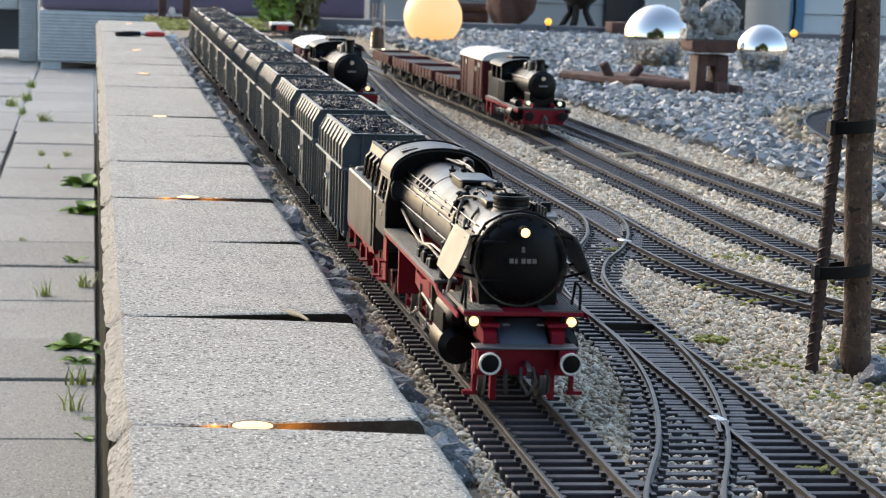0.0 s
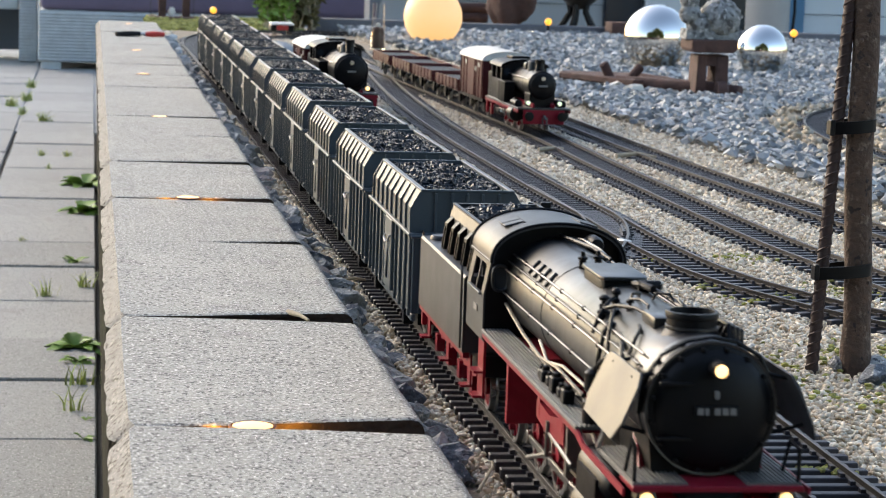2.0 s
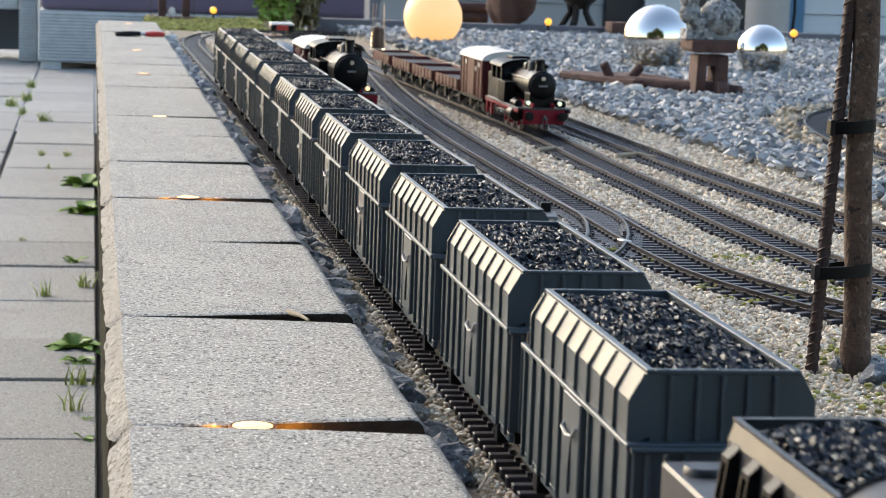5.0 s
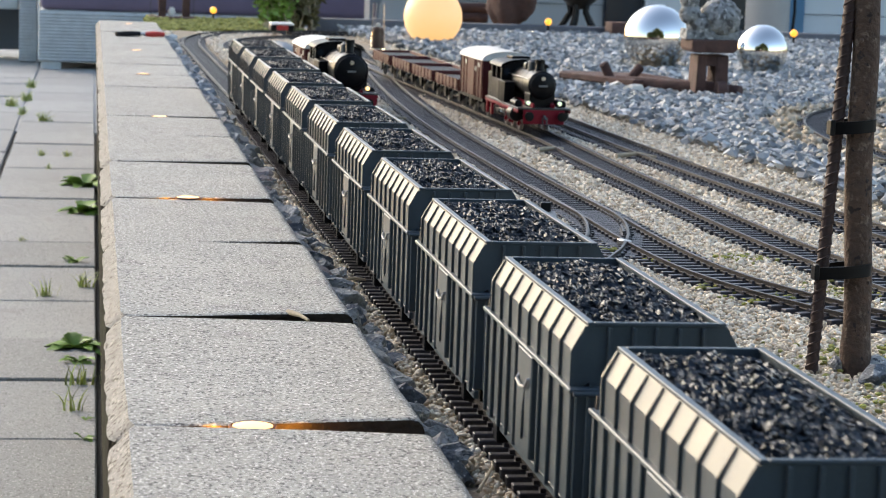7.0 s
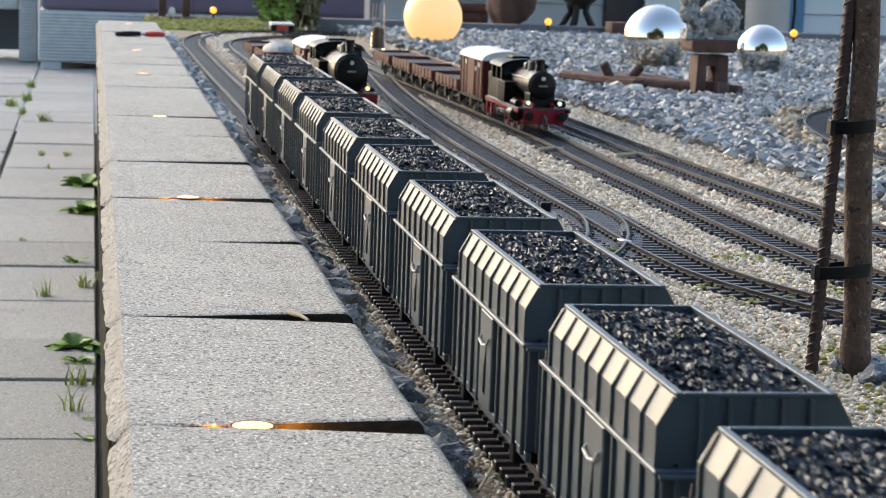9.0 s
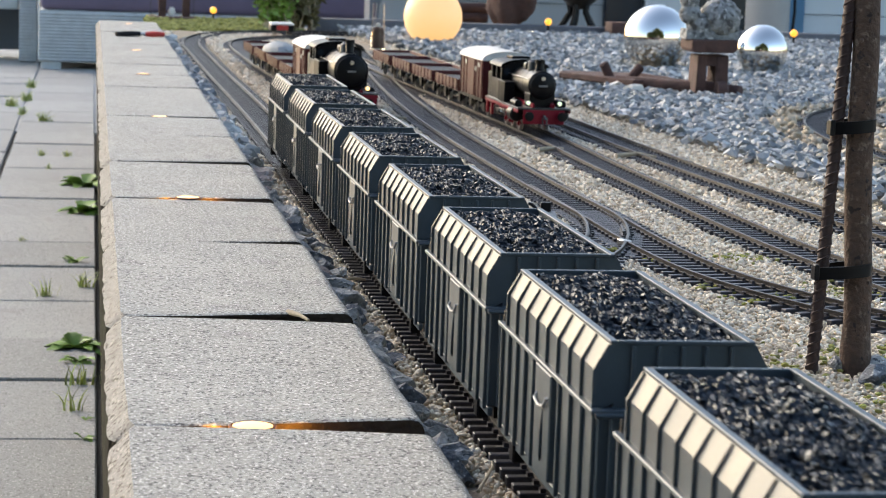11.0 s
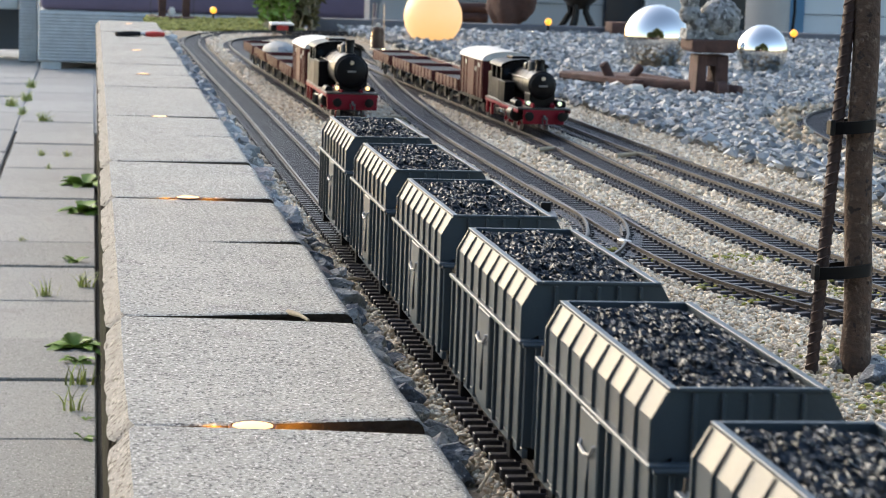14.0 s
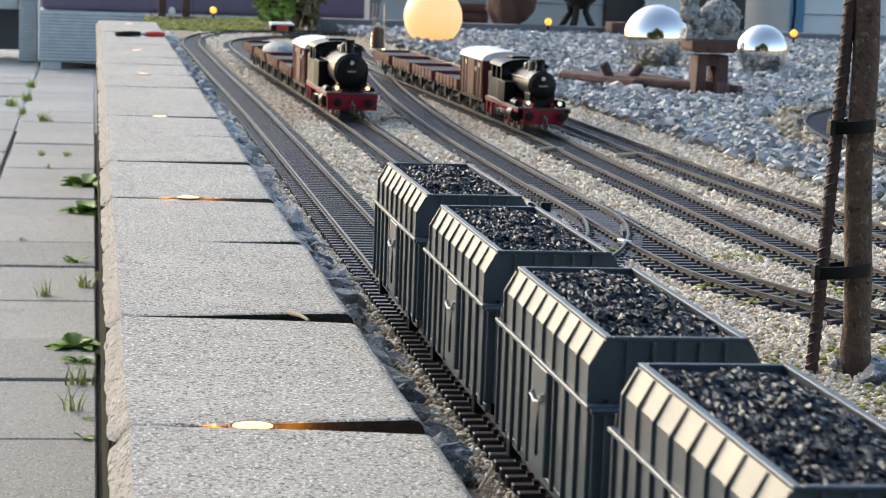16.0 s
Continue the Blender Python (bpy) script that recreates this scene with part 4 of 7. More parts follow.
def steam_locomotive():
    t = thing("steam_locomotive", "large black steam locomotive with red frame and lit lamps", "locomotive")
    # frame and wheels
    fr = bmesh.new()
    for s in (-1, 1):
        prism(fr, [(0.045, 0.045), (0.06, 0.058), (0.15, 0.062), (0.44, 0.062), (0.46, 0.05), (0.46, 0.03), (0.38, 0.026), (0.13, 0.026), (0.10, 0.034), (0.05, 0.036)], s * 0.0165 - 0.0015, s * 0.0165 + 0.0015, "x")
    for y in (0.06, 0.13, 0.19, 0.25, 0.31, 0.38, 0.44):
        box(fr, -0.0155, 0.0155, y - 0.004, y + 0.004, 0.030, 0.058)
    part("frame", fr, RED, t, "red painted main frame", smooth=False)
    part("buffer_beam", bbox(-0.0345, 0.0345, 0.018, 0.024, 0.0245, 0.0430, 0.0006), RED, t, "red buffer beam", smooth=False)
    for s in (-1, 1):
        part("buffer_base", bbox(s * 0.0275 - 0.0062, s * 0.0275 + 0.0062, 0.011, 0.0178, 0.0290, 0.0425, 0.0006), RED, t, smooth=False)
        st = bbox(s * 0.0360 - 0.005, s * 0.0360 + 0.005, 0.0245, 0.0305, 0.010, 0.0125)
        box(st, s * 0.0335 - 0.0012, s * 0.0335 + 0.0012, 0.0245, 0.0305, 0.0125, 0.040)
        part("front_step", st, RED, t, "red front step", smooth=False)
        part("guard_iron", bbox(s * 0.020 - 0.002, s * 0.020 + 0.002, 0.026, 0.034, 0.006, 0.030, 0.0005), RED, t, smooth=False)
    part("beam_top", bbox(-0.0355, 0.0355, 0.012, 0.030, 0.0430, 0.0444, 0.0005), PLATE, t, "grey plate along the beam", smooth=False)
    for x in (-0.0275, 0.0275):
        buffer(t, x, 0.0, 0.0358)
    hook = bmesh.new()
    tube(hook, [(0, 0.018, 0.033), (0, 0.006, 0.033), (0, 0.002, 0.030), (0, 0.004, 0.026)], 0.0018, 7)
    for s in (-1, 1):
        tube(hook, [(s * 0.004, 0.012, 0.031), (s * 0.005, 0.006, 0.022), (0, 0.005, 0.014)], 0.0012, 6)
        tube(hook, [(s * 0.014, 0.017, 0.028), (s * 0.015, 0.010, 0.024), (s * 0.014, 0.012, 0.014)], 0.0016, 6)
    part("coupling_hook", hook, DARK_STEEL, t)
    # slanting cover between beam and smokebox, red brackets
    cov = bmesh.new()
    prism(cov, [(0.026, 0.044), (0.048, 0.0585), (0.052, 0.0585), (0.052, 0.044)], -0.017, 0.017, "x")
    part("front_cover", bevel(cov, 0.0008, 1), BLUEGREY, t, "blue-grey sloping cover plate")
    for s in (-1, 1):
        br = bmesh.new()
        prism(br, [(0.026, 0.044), (0.026, 0.052), (0.046, 0.060), (0.056, 0.060), (0.056, 0.044)], s * 0.0235 - 0.0045, s * 0.0235 + 0.0045, "x")
        box(br, s * 0.0235 - 0.007, s * 0.0235 + 0.007, 0.028, 0.050, 0.0555, 0.0575)
        part("front_bracket", br, RED, t, "red front bracket", smooth=False)
        pipe_part("brace", t, [(s * 0.030, 0.060, 0.062), (s * 0.026, 0.090, 0.078)], 0.0022, RED, 6)
    part("front_platform", bbox(-0.0412, 0.0412, 0.031, 0.058, 0.0625, 0.0655, 0.0005), RED, t, "red platform edge", smooth=False)
    louvre_plate(t, -0.0410, -0.014, 0.034, 0.112, 0.0662)
    louvre_plate(t, 0.014, 0.0410, 0.034, 0.112, 0.0662)
    for s in (-1, 1):
        lp = part("headlamp", lathe(bmesh.new(), [(0.0042, 0.012), (0.0048, 0.010), (0.0050, 0.0), (0.0040, -0.0002)], "y", 20, (s * 0.0336, 0.034, 0.0585)), LOCO, t, "black lamp housing")
        part("lamp_glass", lathe(bmesh.new(), [(0.0034, 0.0), (0.0027, -0.0010), (0.0001, -0.0016)], "y", 18, (s * 0.0336, 0.0337, 0.0585)), LAMP_ON, lp, "glowing warm lamp glass")
        pipe_part("lamp_stem", t, [(s * 0.0336, 0.040, 0.0625), (s * 0.0336, 0.040, 0.0560)], 0.0014)
    # boiler, smokebox and its door
    cz, br = 0.0980, 0.0302
    prof = [(0.0300, 0.056), (0.0314, 0.058), (0.0314, 0.128), (0.0308, 0.129), (br, 0.130), (br, 0.310), (0.0308, 0.345), (0.0316, 0.432)]
    part("boiler", lathe(bmesh.new(), prof, "y", 56, (0, 0, cz)), LOCO, t, "black satin boiler barrel")
    sb = part("smokebox_door", lathe(bmesh.new(), [(0.0314, 0.062), (0.0312, 0.0525), (0.0306, 0.0505), (0.0286, 0.0498), (0.0280, 0.0486), (0.024, 0.0460), (0.016, 0.0438), (0.008, 0.0428), (0.0001, 0.0425)], "y", 56, (0, 0, cz)), LOCO_MATT, t, "matt black domed smokebox door")
    part("door_rim", lathe(bmesh.new(), [(0.0306, 0.0512), (0.0321, 0.0510), (0.0321, 0.0550), (0.0306, 0.0550)], "y", 56, (0, 0, cz), caps=False), LOCO, sb)
    part("smokebox_ring", lathe(bmesh.new(), [(0.0312, 0.0640), (0.0326, 0.0645), (0.0326, 0.0690), (0.0312, 0.0695)], "y", 56, (0, 0, cz), caps=False), LOCO, sb)
    for a in range(16):
        an = 2 * math.pi * (a + 0.5) / 16
        x, z = 0.0293 * math.cos(an), cz + 0.0293 * math.sin(an)
        part("clamp", bbox(x - 0.0010, x + 0.0010, 0.0480, 0.0505, z - 0.0010, z + 0.0010, 0.0003), LOCO_MATT, sb, smooth=False)
    for dz in (-0.013, 0.013):
        part("hinge_strap", bbox(-0.027, 0.004, 0.0440, 0.0470, cz + dz - 0.0009, cz + dz + 0.0009, 0.0003), LOCO_MATT, sb, smooth=False)
    lz = 0.1188
    lp = part("headlamp", lathe(bmesh.new(), [(0.0036, 0.014), (0.0042, 0.010), (0.0043, 0.0), (0.0034, -0.0002)], "y", 20, (0, 0.0370, lz)), LOCO_MATT, t, "black lamp housing")
    part("lamp_glass", lathe(bmesh.new(), [(0.0032, 0.0), (0.0025, -0.0010), (0.0001, -0.0016)], "y", 18, (0, 0.0367, lz)), LAMP_ON, lp, "glowing warm lamp glass")
    pl = part("number_plate", bbox(-0.0108, 0.0108, 0.0408, 0.0422, cz - 0.0016, cz + 0.0034, 0.0003), LOCO_MATT, t, smooth=False)
    for x0, x1 in ((-0.0094, -0.0066), (-0.0056, -0.0040), (-0.0012, 0.0016), (0.0026, 0.0054), (0.0064, 0.0092)):
        part("plate_bar", bbox(x0, x1, 0.0404, 0.0409, cz - 0.0007, cz + 0.0025), PLATE_GREY, pl, "pale bar on the plate", smooth=False)
    part("plate_badge", bbox(-0.0011, 0.0011, 0.0412, 0.0428, cz + 0.0066, cz + 0.0104, 0.0003), PLATE_GREY, t, smooth=False)
    for s in (-1, 1):
        part("lifting_hook", bbox(s * 0.0120 - 0.0022, s * 0.0120 + 0.0022, 0.0305, 0.0345, 0.0560, 0.0572, 0.0003), PLATE, t, smooth=False)
    saddle = bmesh.new()
    prism(saddle, [(-0.0265, 0.0655), (-0.0285, 0.084), (0.0285, 0.084), (0.0265, 0.0655)], 0.056, 0.122)
    part("saddle", saddle, LOCO_MATT, t, smooth=False)
    skirt = bmesh.new()
    prism(skirt, [(-0.0285, 0.0470), (-0.0285, 0.0655), (0.0285, 0.0655), (0.0285, 0.0470)], 0.060, 0.150)
    part("skirt", skirt, LOCO_MATT, t, smooth=False)
    # boiler bands, chimney, dome
    for y in (0.131, 0.318):
        rr = float(np.interp(y, [0.31, 0.345, 0.43], [br, 0.0308, 0.0316]))
        part("boiler_band", lathe(bmesh.new(), [(rr - 0.0002, y - 0.0008), (rr + 0.0004, y - 0.0006), (rr + 0.0004, y + 0.0006), (rr - 0.0002, y + 0.0008)], "y", 56, (0, 0, cz), caps=False), LOCO, t)
    ch = part("chimney", lathe(bmesh.new(), [(0.0160, 0.1240), (0.0132, 0.1280), (0.0124, 0.1290), (0.0124, 0.1345), (0.0131, 0.1350), (0.0133, 0.1368), (0.0129, 0.1380), (0.0112, 0.1381), (0.0108, 0.1350), (0.0105, 0.130), (0.0001, 0.130)], "z", 36, (0, 0.094, 0)), LOCO_MATT, t, "short wide black chimney")
    part("chimney_band", lathe(bmesh.new(), [(0.0124, 0.1296), (0.0130, 0.1298), (0.0130, 0.1308), (0.0124, 0.1310)], "z", 36, (0, 0.094, 0), caps=False), LOCO, ch)
    for k in range(4):
        pipe_part("chimney_pipe", t, [(0.0150 + 0.0022 * k, 0.080, 0.1255 - 0.0012 * k), (0.0165 + 0.0022 * k, 0.086, 0.1325 - 0.001 * k), (0.0170 + 0.0022 * k, 0.104, 0.1320 - 0.001 * k), (0.0165 + 0.0022 * k, 0.112, 0.1245 - 0.001 * k)], 0.0011, LOCO_MATT, 6)
    part("mixer_cover", bbox(-0.0150, 0.0010, 0.110, 0.136, 0.1255, 0.1318, 0.0014, 2), LOCO, t)
    part("mixer_side", bbox(0.0030, 0.0160, 0.110, 0.130, 0.1235, 0.1300, 0.0014, 2), LOCO_MATT, t)
    dome = bmesh.new()
    prism(dome, [(-0.0110, 0.2400), (-0.0125, 0.2440), (-0.0125, 0.2860), (-0.0110, 0.2900), (0.0110, 0.2900), (0.0125, 0.2860), (0.0125, 0.2440), (0.0110, 0.2400)], 0.1200, 0.1306, "z")
    part("steam_dome", bevel(dome, 0.0010, 2), LOCO_MATT, t, "low boxed steam dome", smooth=True)
    lid = bmesh.new()
    prism(lid, [(-0.0118, 0.2375), (-0.0136, 0.2420), (-0.0136, 0.2885), (-0.0118, 0.2930), (0.0118, 0.2930), (0.0136, 0.2885), (0.0136, 0.2420), (0.0118, 0.2375)], 0.1307, 0.1330, "z")
    part("dome_lid", bevel(lid, 0.0008, 2), LOCO, t, "flat lid with rounded corners")
    for x, y in ((-0.008, 0.312), (0.002, 0.316)):
        part("safety_valve", lathe(bmesh.new(), [(0.0022, 0.126), (0.0022, 0.1318), (0.0030, 0.1322), (0.0030, 0.1334), (0.0012, 0.1342), (0.0012, 0.1368), (0.0001, 0.1370)], "z", 12, (x, y, 0)), LOCO_MATT, t)
    valve = bmesh.new()
    lathe(valve, [(0.0034, -0.006), (0.0034, 0.006), (0.0020, 0.0072), (0.0001, 0.0072)], "x", 14, (0.0100, 0.2240, 0.1300))
    tube(valve, [(0.0040, 0.232, 0.1300), (0.0060, 0.222, 0.1312), (0.0100, 0.214, 0.1300)], 0.0022, 8)
    part("regulator_valve", valve, LOCO_MATT, t)
    pipe_part("regulator_rod", t, [(0.0110, 0.222, 0.1296), (0.0150, 0.200, 0.1278), (0.0190, 0.165, 0.1240), (0.0205, 0.135, 0.1220)], 0.0013, LOCO_MATT, 7)
    pipe_part("whistle_pipe", t, [(0.0020, 0.425, 0.1312), (0.0020, 0.395, 0.1330), (0.0090, 0.362, 0.1322), (0.0140, 0.335, 0.1290)], 0.0012, LOCO_MATT, 7)
    pipe_part("whistle_pipe", t, [(0.0080, 0.425, 0.1300), (0.0110, 0.400, 0.1320), (0.0170, 0.380, 0.1290), (0.0200, 0.350, 0.1240)], 0.0010, LOCO, 7)
    part("turbo_generator", lathe(bmesh.new(), [(0.0001, -0.012), (0.0040, -0.0115), (0.0052, -0.008), (0.0052, 0.004), (0.0040, 0.009), (0.0001, 0.010)], "y", 18, (0.0190, 0.408, 0.1290)), LOCO_MATT, t)
    # the cluster of valves and pipes on the barrel's shoulder
    for k, (x, y, z, r, h) in enumerate(((-0.0185, 0.206, 0.1190, 0.0026, 0.0090), (-0.0140, 0.198, 0.1220, 0.0022, 0.0110), (-0.0225, 0.190, 0.1150, 0.0030, 0.0080), (-0.0190, 0.178, 0.1180, 0.0024, 0.0075), (-0.0125, 0.172, 0.1240, 0.0018, 0.0075), (-0.0240, 0.166, 0.1140, 0.0026, 0.0065))):
        part("boiler_valve", lathe(bmesh.new(), [(r, 0), (r, h * 0.45), (r * 0.6, h * 0.5), (r * 0.6, h * 0.65), (r * 1.15, h * 0.7), (r * 1.15, h * 0.86), (r * 0.5, h), (0.0001, h)], "z", 12, (x, y, z)), LOCO_MATT, t)
    for pts, r in (
            (((-0.0140, 0.198, 0.1280), (-0.0190, 0.192, 0.1270), (-0.0250, 0.186, 0.1210), (-0.0300, 0.180, 0.1120)), 0.0011),
            (((-0.0225, 0.190, 0.1230), (-0.0200, 0.170, 0.1280), (-0.0150, 0.150, 0.1300), (-0.0120, 0.136, 0.1290)), 0.0010),
            (((-0.0190, 0.178, 0.1250), (-0.0240, 0.160, 0.1260), (-0.0290, 0.146, 0.1180), (-0.0310, 0.140, 0.1080)), 0.0011),
            (((-0.0125, 0.172, 0.1310), (-0.0100, 0.160, 0.1330), (-0.0090, 0.146, 0.1320), (-0.0130, 0.138, 0.1265)), 0.0008),
            (((-0.0040, 0.190, 0.1282), (-0.0045, 0.184, 0.1325), (-0.0100, 0.178, 0.1330), (-0.0120, 0.176, 0.1290)), 0.0008),
            (((-0.0240, 0.166, 0.1200), (-0.0290, 0.158, 0.1160), (-0.0325, 0.154, 0.1020), (-0.0320, 0.152, 0.0880)), 0.0013),
            (((-0.0260, 0.130, 0.1160), (-0.0290, 0.116, 0.1160), (-0.0315, 0.104, 0.1090), (-0.0330, 0.100, 0.0980)), 0.0013),
            (((-0.0170, 0.132, 0.1240), (-0.0200, 0.118, 0.1240), (-0.0250, 0.108, 0.1200), (-0.0290, 0.102, 0.1140)), 0.0010)):
        for m in (1, -1):
            pipe_part("boiler_pipe", t, [(x * m, y, z) for x, y, z in pts], r, LOCO_MATT, 7)
    for s in (-1, 1):
        for k in range(4):
            y = 0.326 + 0.0165 * k
            part("washout_cover", bbox(-0.0014, 0.0014, -0.0052, 0.0052, -0.0008, 0.0016, 0.0006), LOCO, t, m=Matrix.Translation((0, y, cz)) @ Matrix.Rotation(s * radians(50), 4, "Y") @ Matrix.Rotation(radians(90), 4, "Z") @ Matrix.Translation((0, 0, float(np.interp(y, [0.31, 0.345, 0.43], [br, 0.0308, 0.0316])))))
        pipe_part("smokebox_rail", t, [(s * 0.0330, 0.060, 0.094), (s * 0.0320, 0.058, 0.108), (s * 0.0240, 0.057, 0.1225), (s * 0.0120, 0.056, 0.1295), (0, 0.0555, 0.1316)], 0.0010, LOCO_MATT, 7)
        for a in (25, 50, 75):
            x, z = 0.0325 * math.sin(radians(a)), cz + 0.0325 * math.cos(radians(a))
            part("rail_stanchion", bmesh_lump(0.0016, a), LOCO_MATT, t, m=pose(s * x, 0.0575, z))
        pipe_part("front_step_rail", t, [(s * 0.0395, 0.036, 0.066), (s * 0.0395, 0.036, 0.082), (s * 0.0385, 0.048, 0.084), (s * 0.0385, 0.058, 0.067)], 0.0010, LOCO_MATT, 6)
    # handrails and pipes on both flanks
    for s in (-1, 1):
        def flank(a, r=0.0325):
            return s * r * math.cos(a), cz + r * math.sin(a)
        for a, r, m in ((0.66, 0.0335, ROD), (0.50, 0.0332, LOCO), (0.34, 0.0334, ROD), (-0.10, 0.0328, LOCO)):
            x, z = flank(a, r)
            pipe_part("handrail", t, [(x, 0.080, z), (x, 0.2, z), (x * 1.02, 0.428, z)], 0.0007, m, 6)
            for y in (0.16, 0.22, 0.28, 0.34, 0.39):
                part("pipe_clip", bbox(-0.0010, 0.0010, -0.0010, 0.0010, -0.0016, 0.0010, 0.0003), LOCO_MATT, t, smooth=False, m=pose(x * 1.0, y, z))
        x, z = flank(-0.45, 0.036)
        pipe_part("injector_pipe", t, [(x, 0.420, z + 0.006), (x * 1.05, 0.350, z - 0.001), (x * 1.08, 0.290, z - 0.004), (x * 1.08, 0.240, z - 0.001), (x * 1.04, 0.180, z - 0.004)], 0.0012, DARK_STEEL, 8)
        pipe_part("feed_pipe", t, [(x * 1.04, 0.300, z + 0.004), (x * 1.08, 0.27, z - 0.003), (x * 1.06, 0.23, z + 0.002), (x, 0.150, z + 0.001)], 0.0010, ROD, 8)
        pipe_part("feed_pipe", t, [(x * 1.00, 0.330, z - 0.006), (x * 1.02, 0.25, z - 0.008), (x * 0.98, 0.16, z - 0.007)], 0.0013, LOCO_MATT, 7)
        for k, (y, w, h) in enumerate(((0.196, 0.0045, 0.008), (0.211, 0.0035, 0.006), (0.226, 0.0050, 0.009), (0.243, 0.0032, 0.006), (0.256, 0.0044, 0.007), (0.268, 0.0028, 0.005))):
            part("lubricator", bbox(s * 0.0385 - w * 0.7, s * 0.0385 + w * 0.7, y - w, y + w, 0.0705, 0.0705 + h, 0.0008), LOCO_MATT, t)
            part("lubricator_cap", lathe(bmesh.new(), [(w * 0.5, 0.0), (w * 0.5, 0.002), (0.0001, 0.003)], "z", 10, (s * 0.0385, y, 0.0705 + h)), LOCO_MATT, t)
        pump = bmesh.new()
        lathe(pump, [(0.0048, 0.0705), (0.0048, 0.082), (0.0028, 0.083), (0.0028, 0.087), (0.0044, 0.088), (0.0044, 0.097), (0.0020, 0.099), (0.0001, 0.0995)], "z", 14, (s * 0.0365, 0.146, 0))
        tube(pump, [(s * 0.0365, 0.146, 0.098), (s * 0.0345, 0.138, 0.104), (s * 0.030, 0.132, 0.110)], 0.0013, 6)
        part("air_pump", pump, LOCO_MATT, t)
        # raised footplate, valance, step down to the front
        louvre_plate(t, min(s * 0.028, s * 0.0462), max(s * 0.028, s * 0.0462), 0.138, 0.428, 0.0705)
        ed = bmesh.new()
        prism(ed, [(0.428, 0.0700), (0.140, 0.0700), (0.124, 0.0655), (0.034, 0.0640), (0.034, 0.0605), (0.126, 0.0620), (0.142, 0.0655), (0.428, 0.0655)], s * 0.0448 - 0.0006, s * 0.0448 + 0.0006, "x")
        part("valance", ed, RED, t, "red footplate edge", smooth=False)
        pipe_part("brace", t, [(s * 0.0405, 0.110, 0.0665), (s * 0.0400, 0.085, 0.0900)], 0.0014, STEEL, 6)
        # small smoke deflector, wider apart at the foot
        d = bmesh.new()
        prism(d, [(0.038, 0.0945), (0.0385, 0.112), (0.044, 0.1185), (0.104, 0.1185), (0.110, 0.1150), (0.112, 0.094), (0.106, 0.0860), (0.044, 0.0845)], -0.0006, 0.0006, "x")
        part("smoke_deflector", bevel(d, 0.0003, 1), GREY_IRON, t, "sheet-metal smoke deflector", smooth=False, m=Matrix.Translation((s * 0.0485, 0, 0.087)) @ Matrix.Rotation(radians(-s * 23), 4, "Y") @ Matrix.Translation((0, 0, -0.087)))
        for y in (0.055, 0.095):
            pipe_part("deflector_strut", t, [(s * 0.0470, y, 0.090), (s * 0.0310, y, 0.086)], 0.0011, LOCO_MATT, 6)
            pipe_part("deflector_strut", t, [(s * 0.0385, y, 0.112), (s * 0.0280, y, 0.1145)], 0.0011, LOCO_MATT, 6)
        # cylinder with covers, slide bars, steps
        cyl = bmesh.new()
        lathe(cyl, [(0.0001, 0.079), (0.008, 0.079), (0.0105, 0.081), (0.0135, 0.083), (0.0135, 0.128), (0.0105, 0.130), (0.0001, 0.131)], "y", 28, (s * 0.0365, 0, 0.033))
        lathe(cyl, [(0.0001, 0.073), (0.0055, 0.074), (0.0085, 0.078), (0.0085, 0.132), (0.0001, 0.134)], "y", 22, (s * 0.0370, 0, 0.0545))
        box(cyl, min(s * 0.025, s * 0.047), max(s * 0.025, s * 0.047), 0.084, 0.127, 0.034, 0.056)
        part("cylinder", cyl, LOCO_MATT, t, "black steam cylinder")
        bars = bmesh.new()
        box(bars, s * 0.037 - 0.002, s * 0.037 + 0.002, 0.130, 0.185, 0.0375, 0.0395)
        box(bars, s * 0.037 - 0.004, s * 0.037 + 0.004, 0.180, 0.186, 0.034, 0.062)
        tube(bars, [(s * 0.037, 0.13, 0.033), (s * 0.037, 0.165, 0.033)], 0.0016, 8)
        part("slide_bar", bars, ROD, t, "bright slide bar", smooth=False)
        vg = bmesh.new()
        prism(vg, [(0.186, 0.064), (0.186, 0.050), (0.225, 0.046), (0.262, 0.050), (0.262, 0.060), (0.225, 0.058)], s * 0.040 - 0.0018, s * 0.040 + 0.0018, "x")
        part("valve_gear_bracket", vg, RED, t, "red valve gear bracket", smooth=False)
        for ya, za, w in ((0.190, 0.056, 0.042), (0.253, 0.052, 0.042), (0.335, 0.030, 0.045)):
            part("cross_bracket", bbox(min(s * 0.0165, s * w), max(s * 0.0165, s * w), ya, ya + 0.006, za, 0.0655), RED, t, smooth=False)
        er = bmesh.new()
        tube(er, [(s * 0.0415, 0.165, 0.044), (s * 0.0415, 0.225, 0.048)], 0.0013, 7)
        tube(er, [(s * 0.0425, 0.225, 0.055), (s * 0.0425, 0.226, 0.036), (s * 0.0425, 0.280, 0.022)], 0.0013, 7)
        part("valve_rod", er, ROD, t, "bright valve rods")
        steps = bmesh.new()
        box(steps, s * 0.044 - 0.004, s * 0.044 + 0.004, 0.440, 0.456, 0.024, 0.0255)
        box(steps, s * 0.044 - 0.004, s * 0.044 + 0.004, 0.440, 0.456, 0.040, 0.0415)
        box(steps, s * 0.0415 - 0.0008, s * 0.0415 + 0.0008, 0.438, 0.458, 0.024, 0.068)
        part("cab_step", steps, RED, t, "red cab step", smooth=False)
    # ash pan and firebox flank under the cab
    ash = bmesh.new()
    prism(ash, [(-0.026, 0.028), (-0.030, 0.066), (0.030, 0.066), (0.026, 0.028)], 0.350, 0.425)
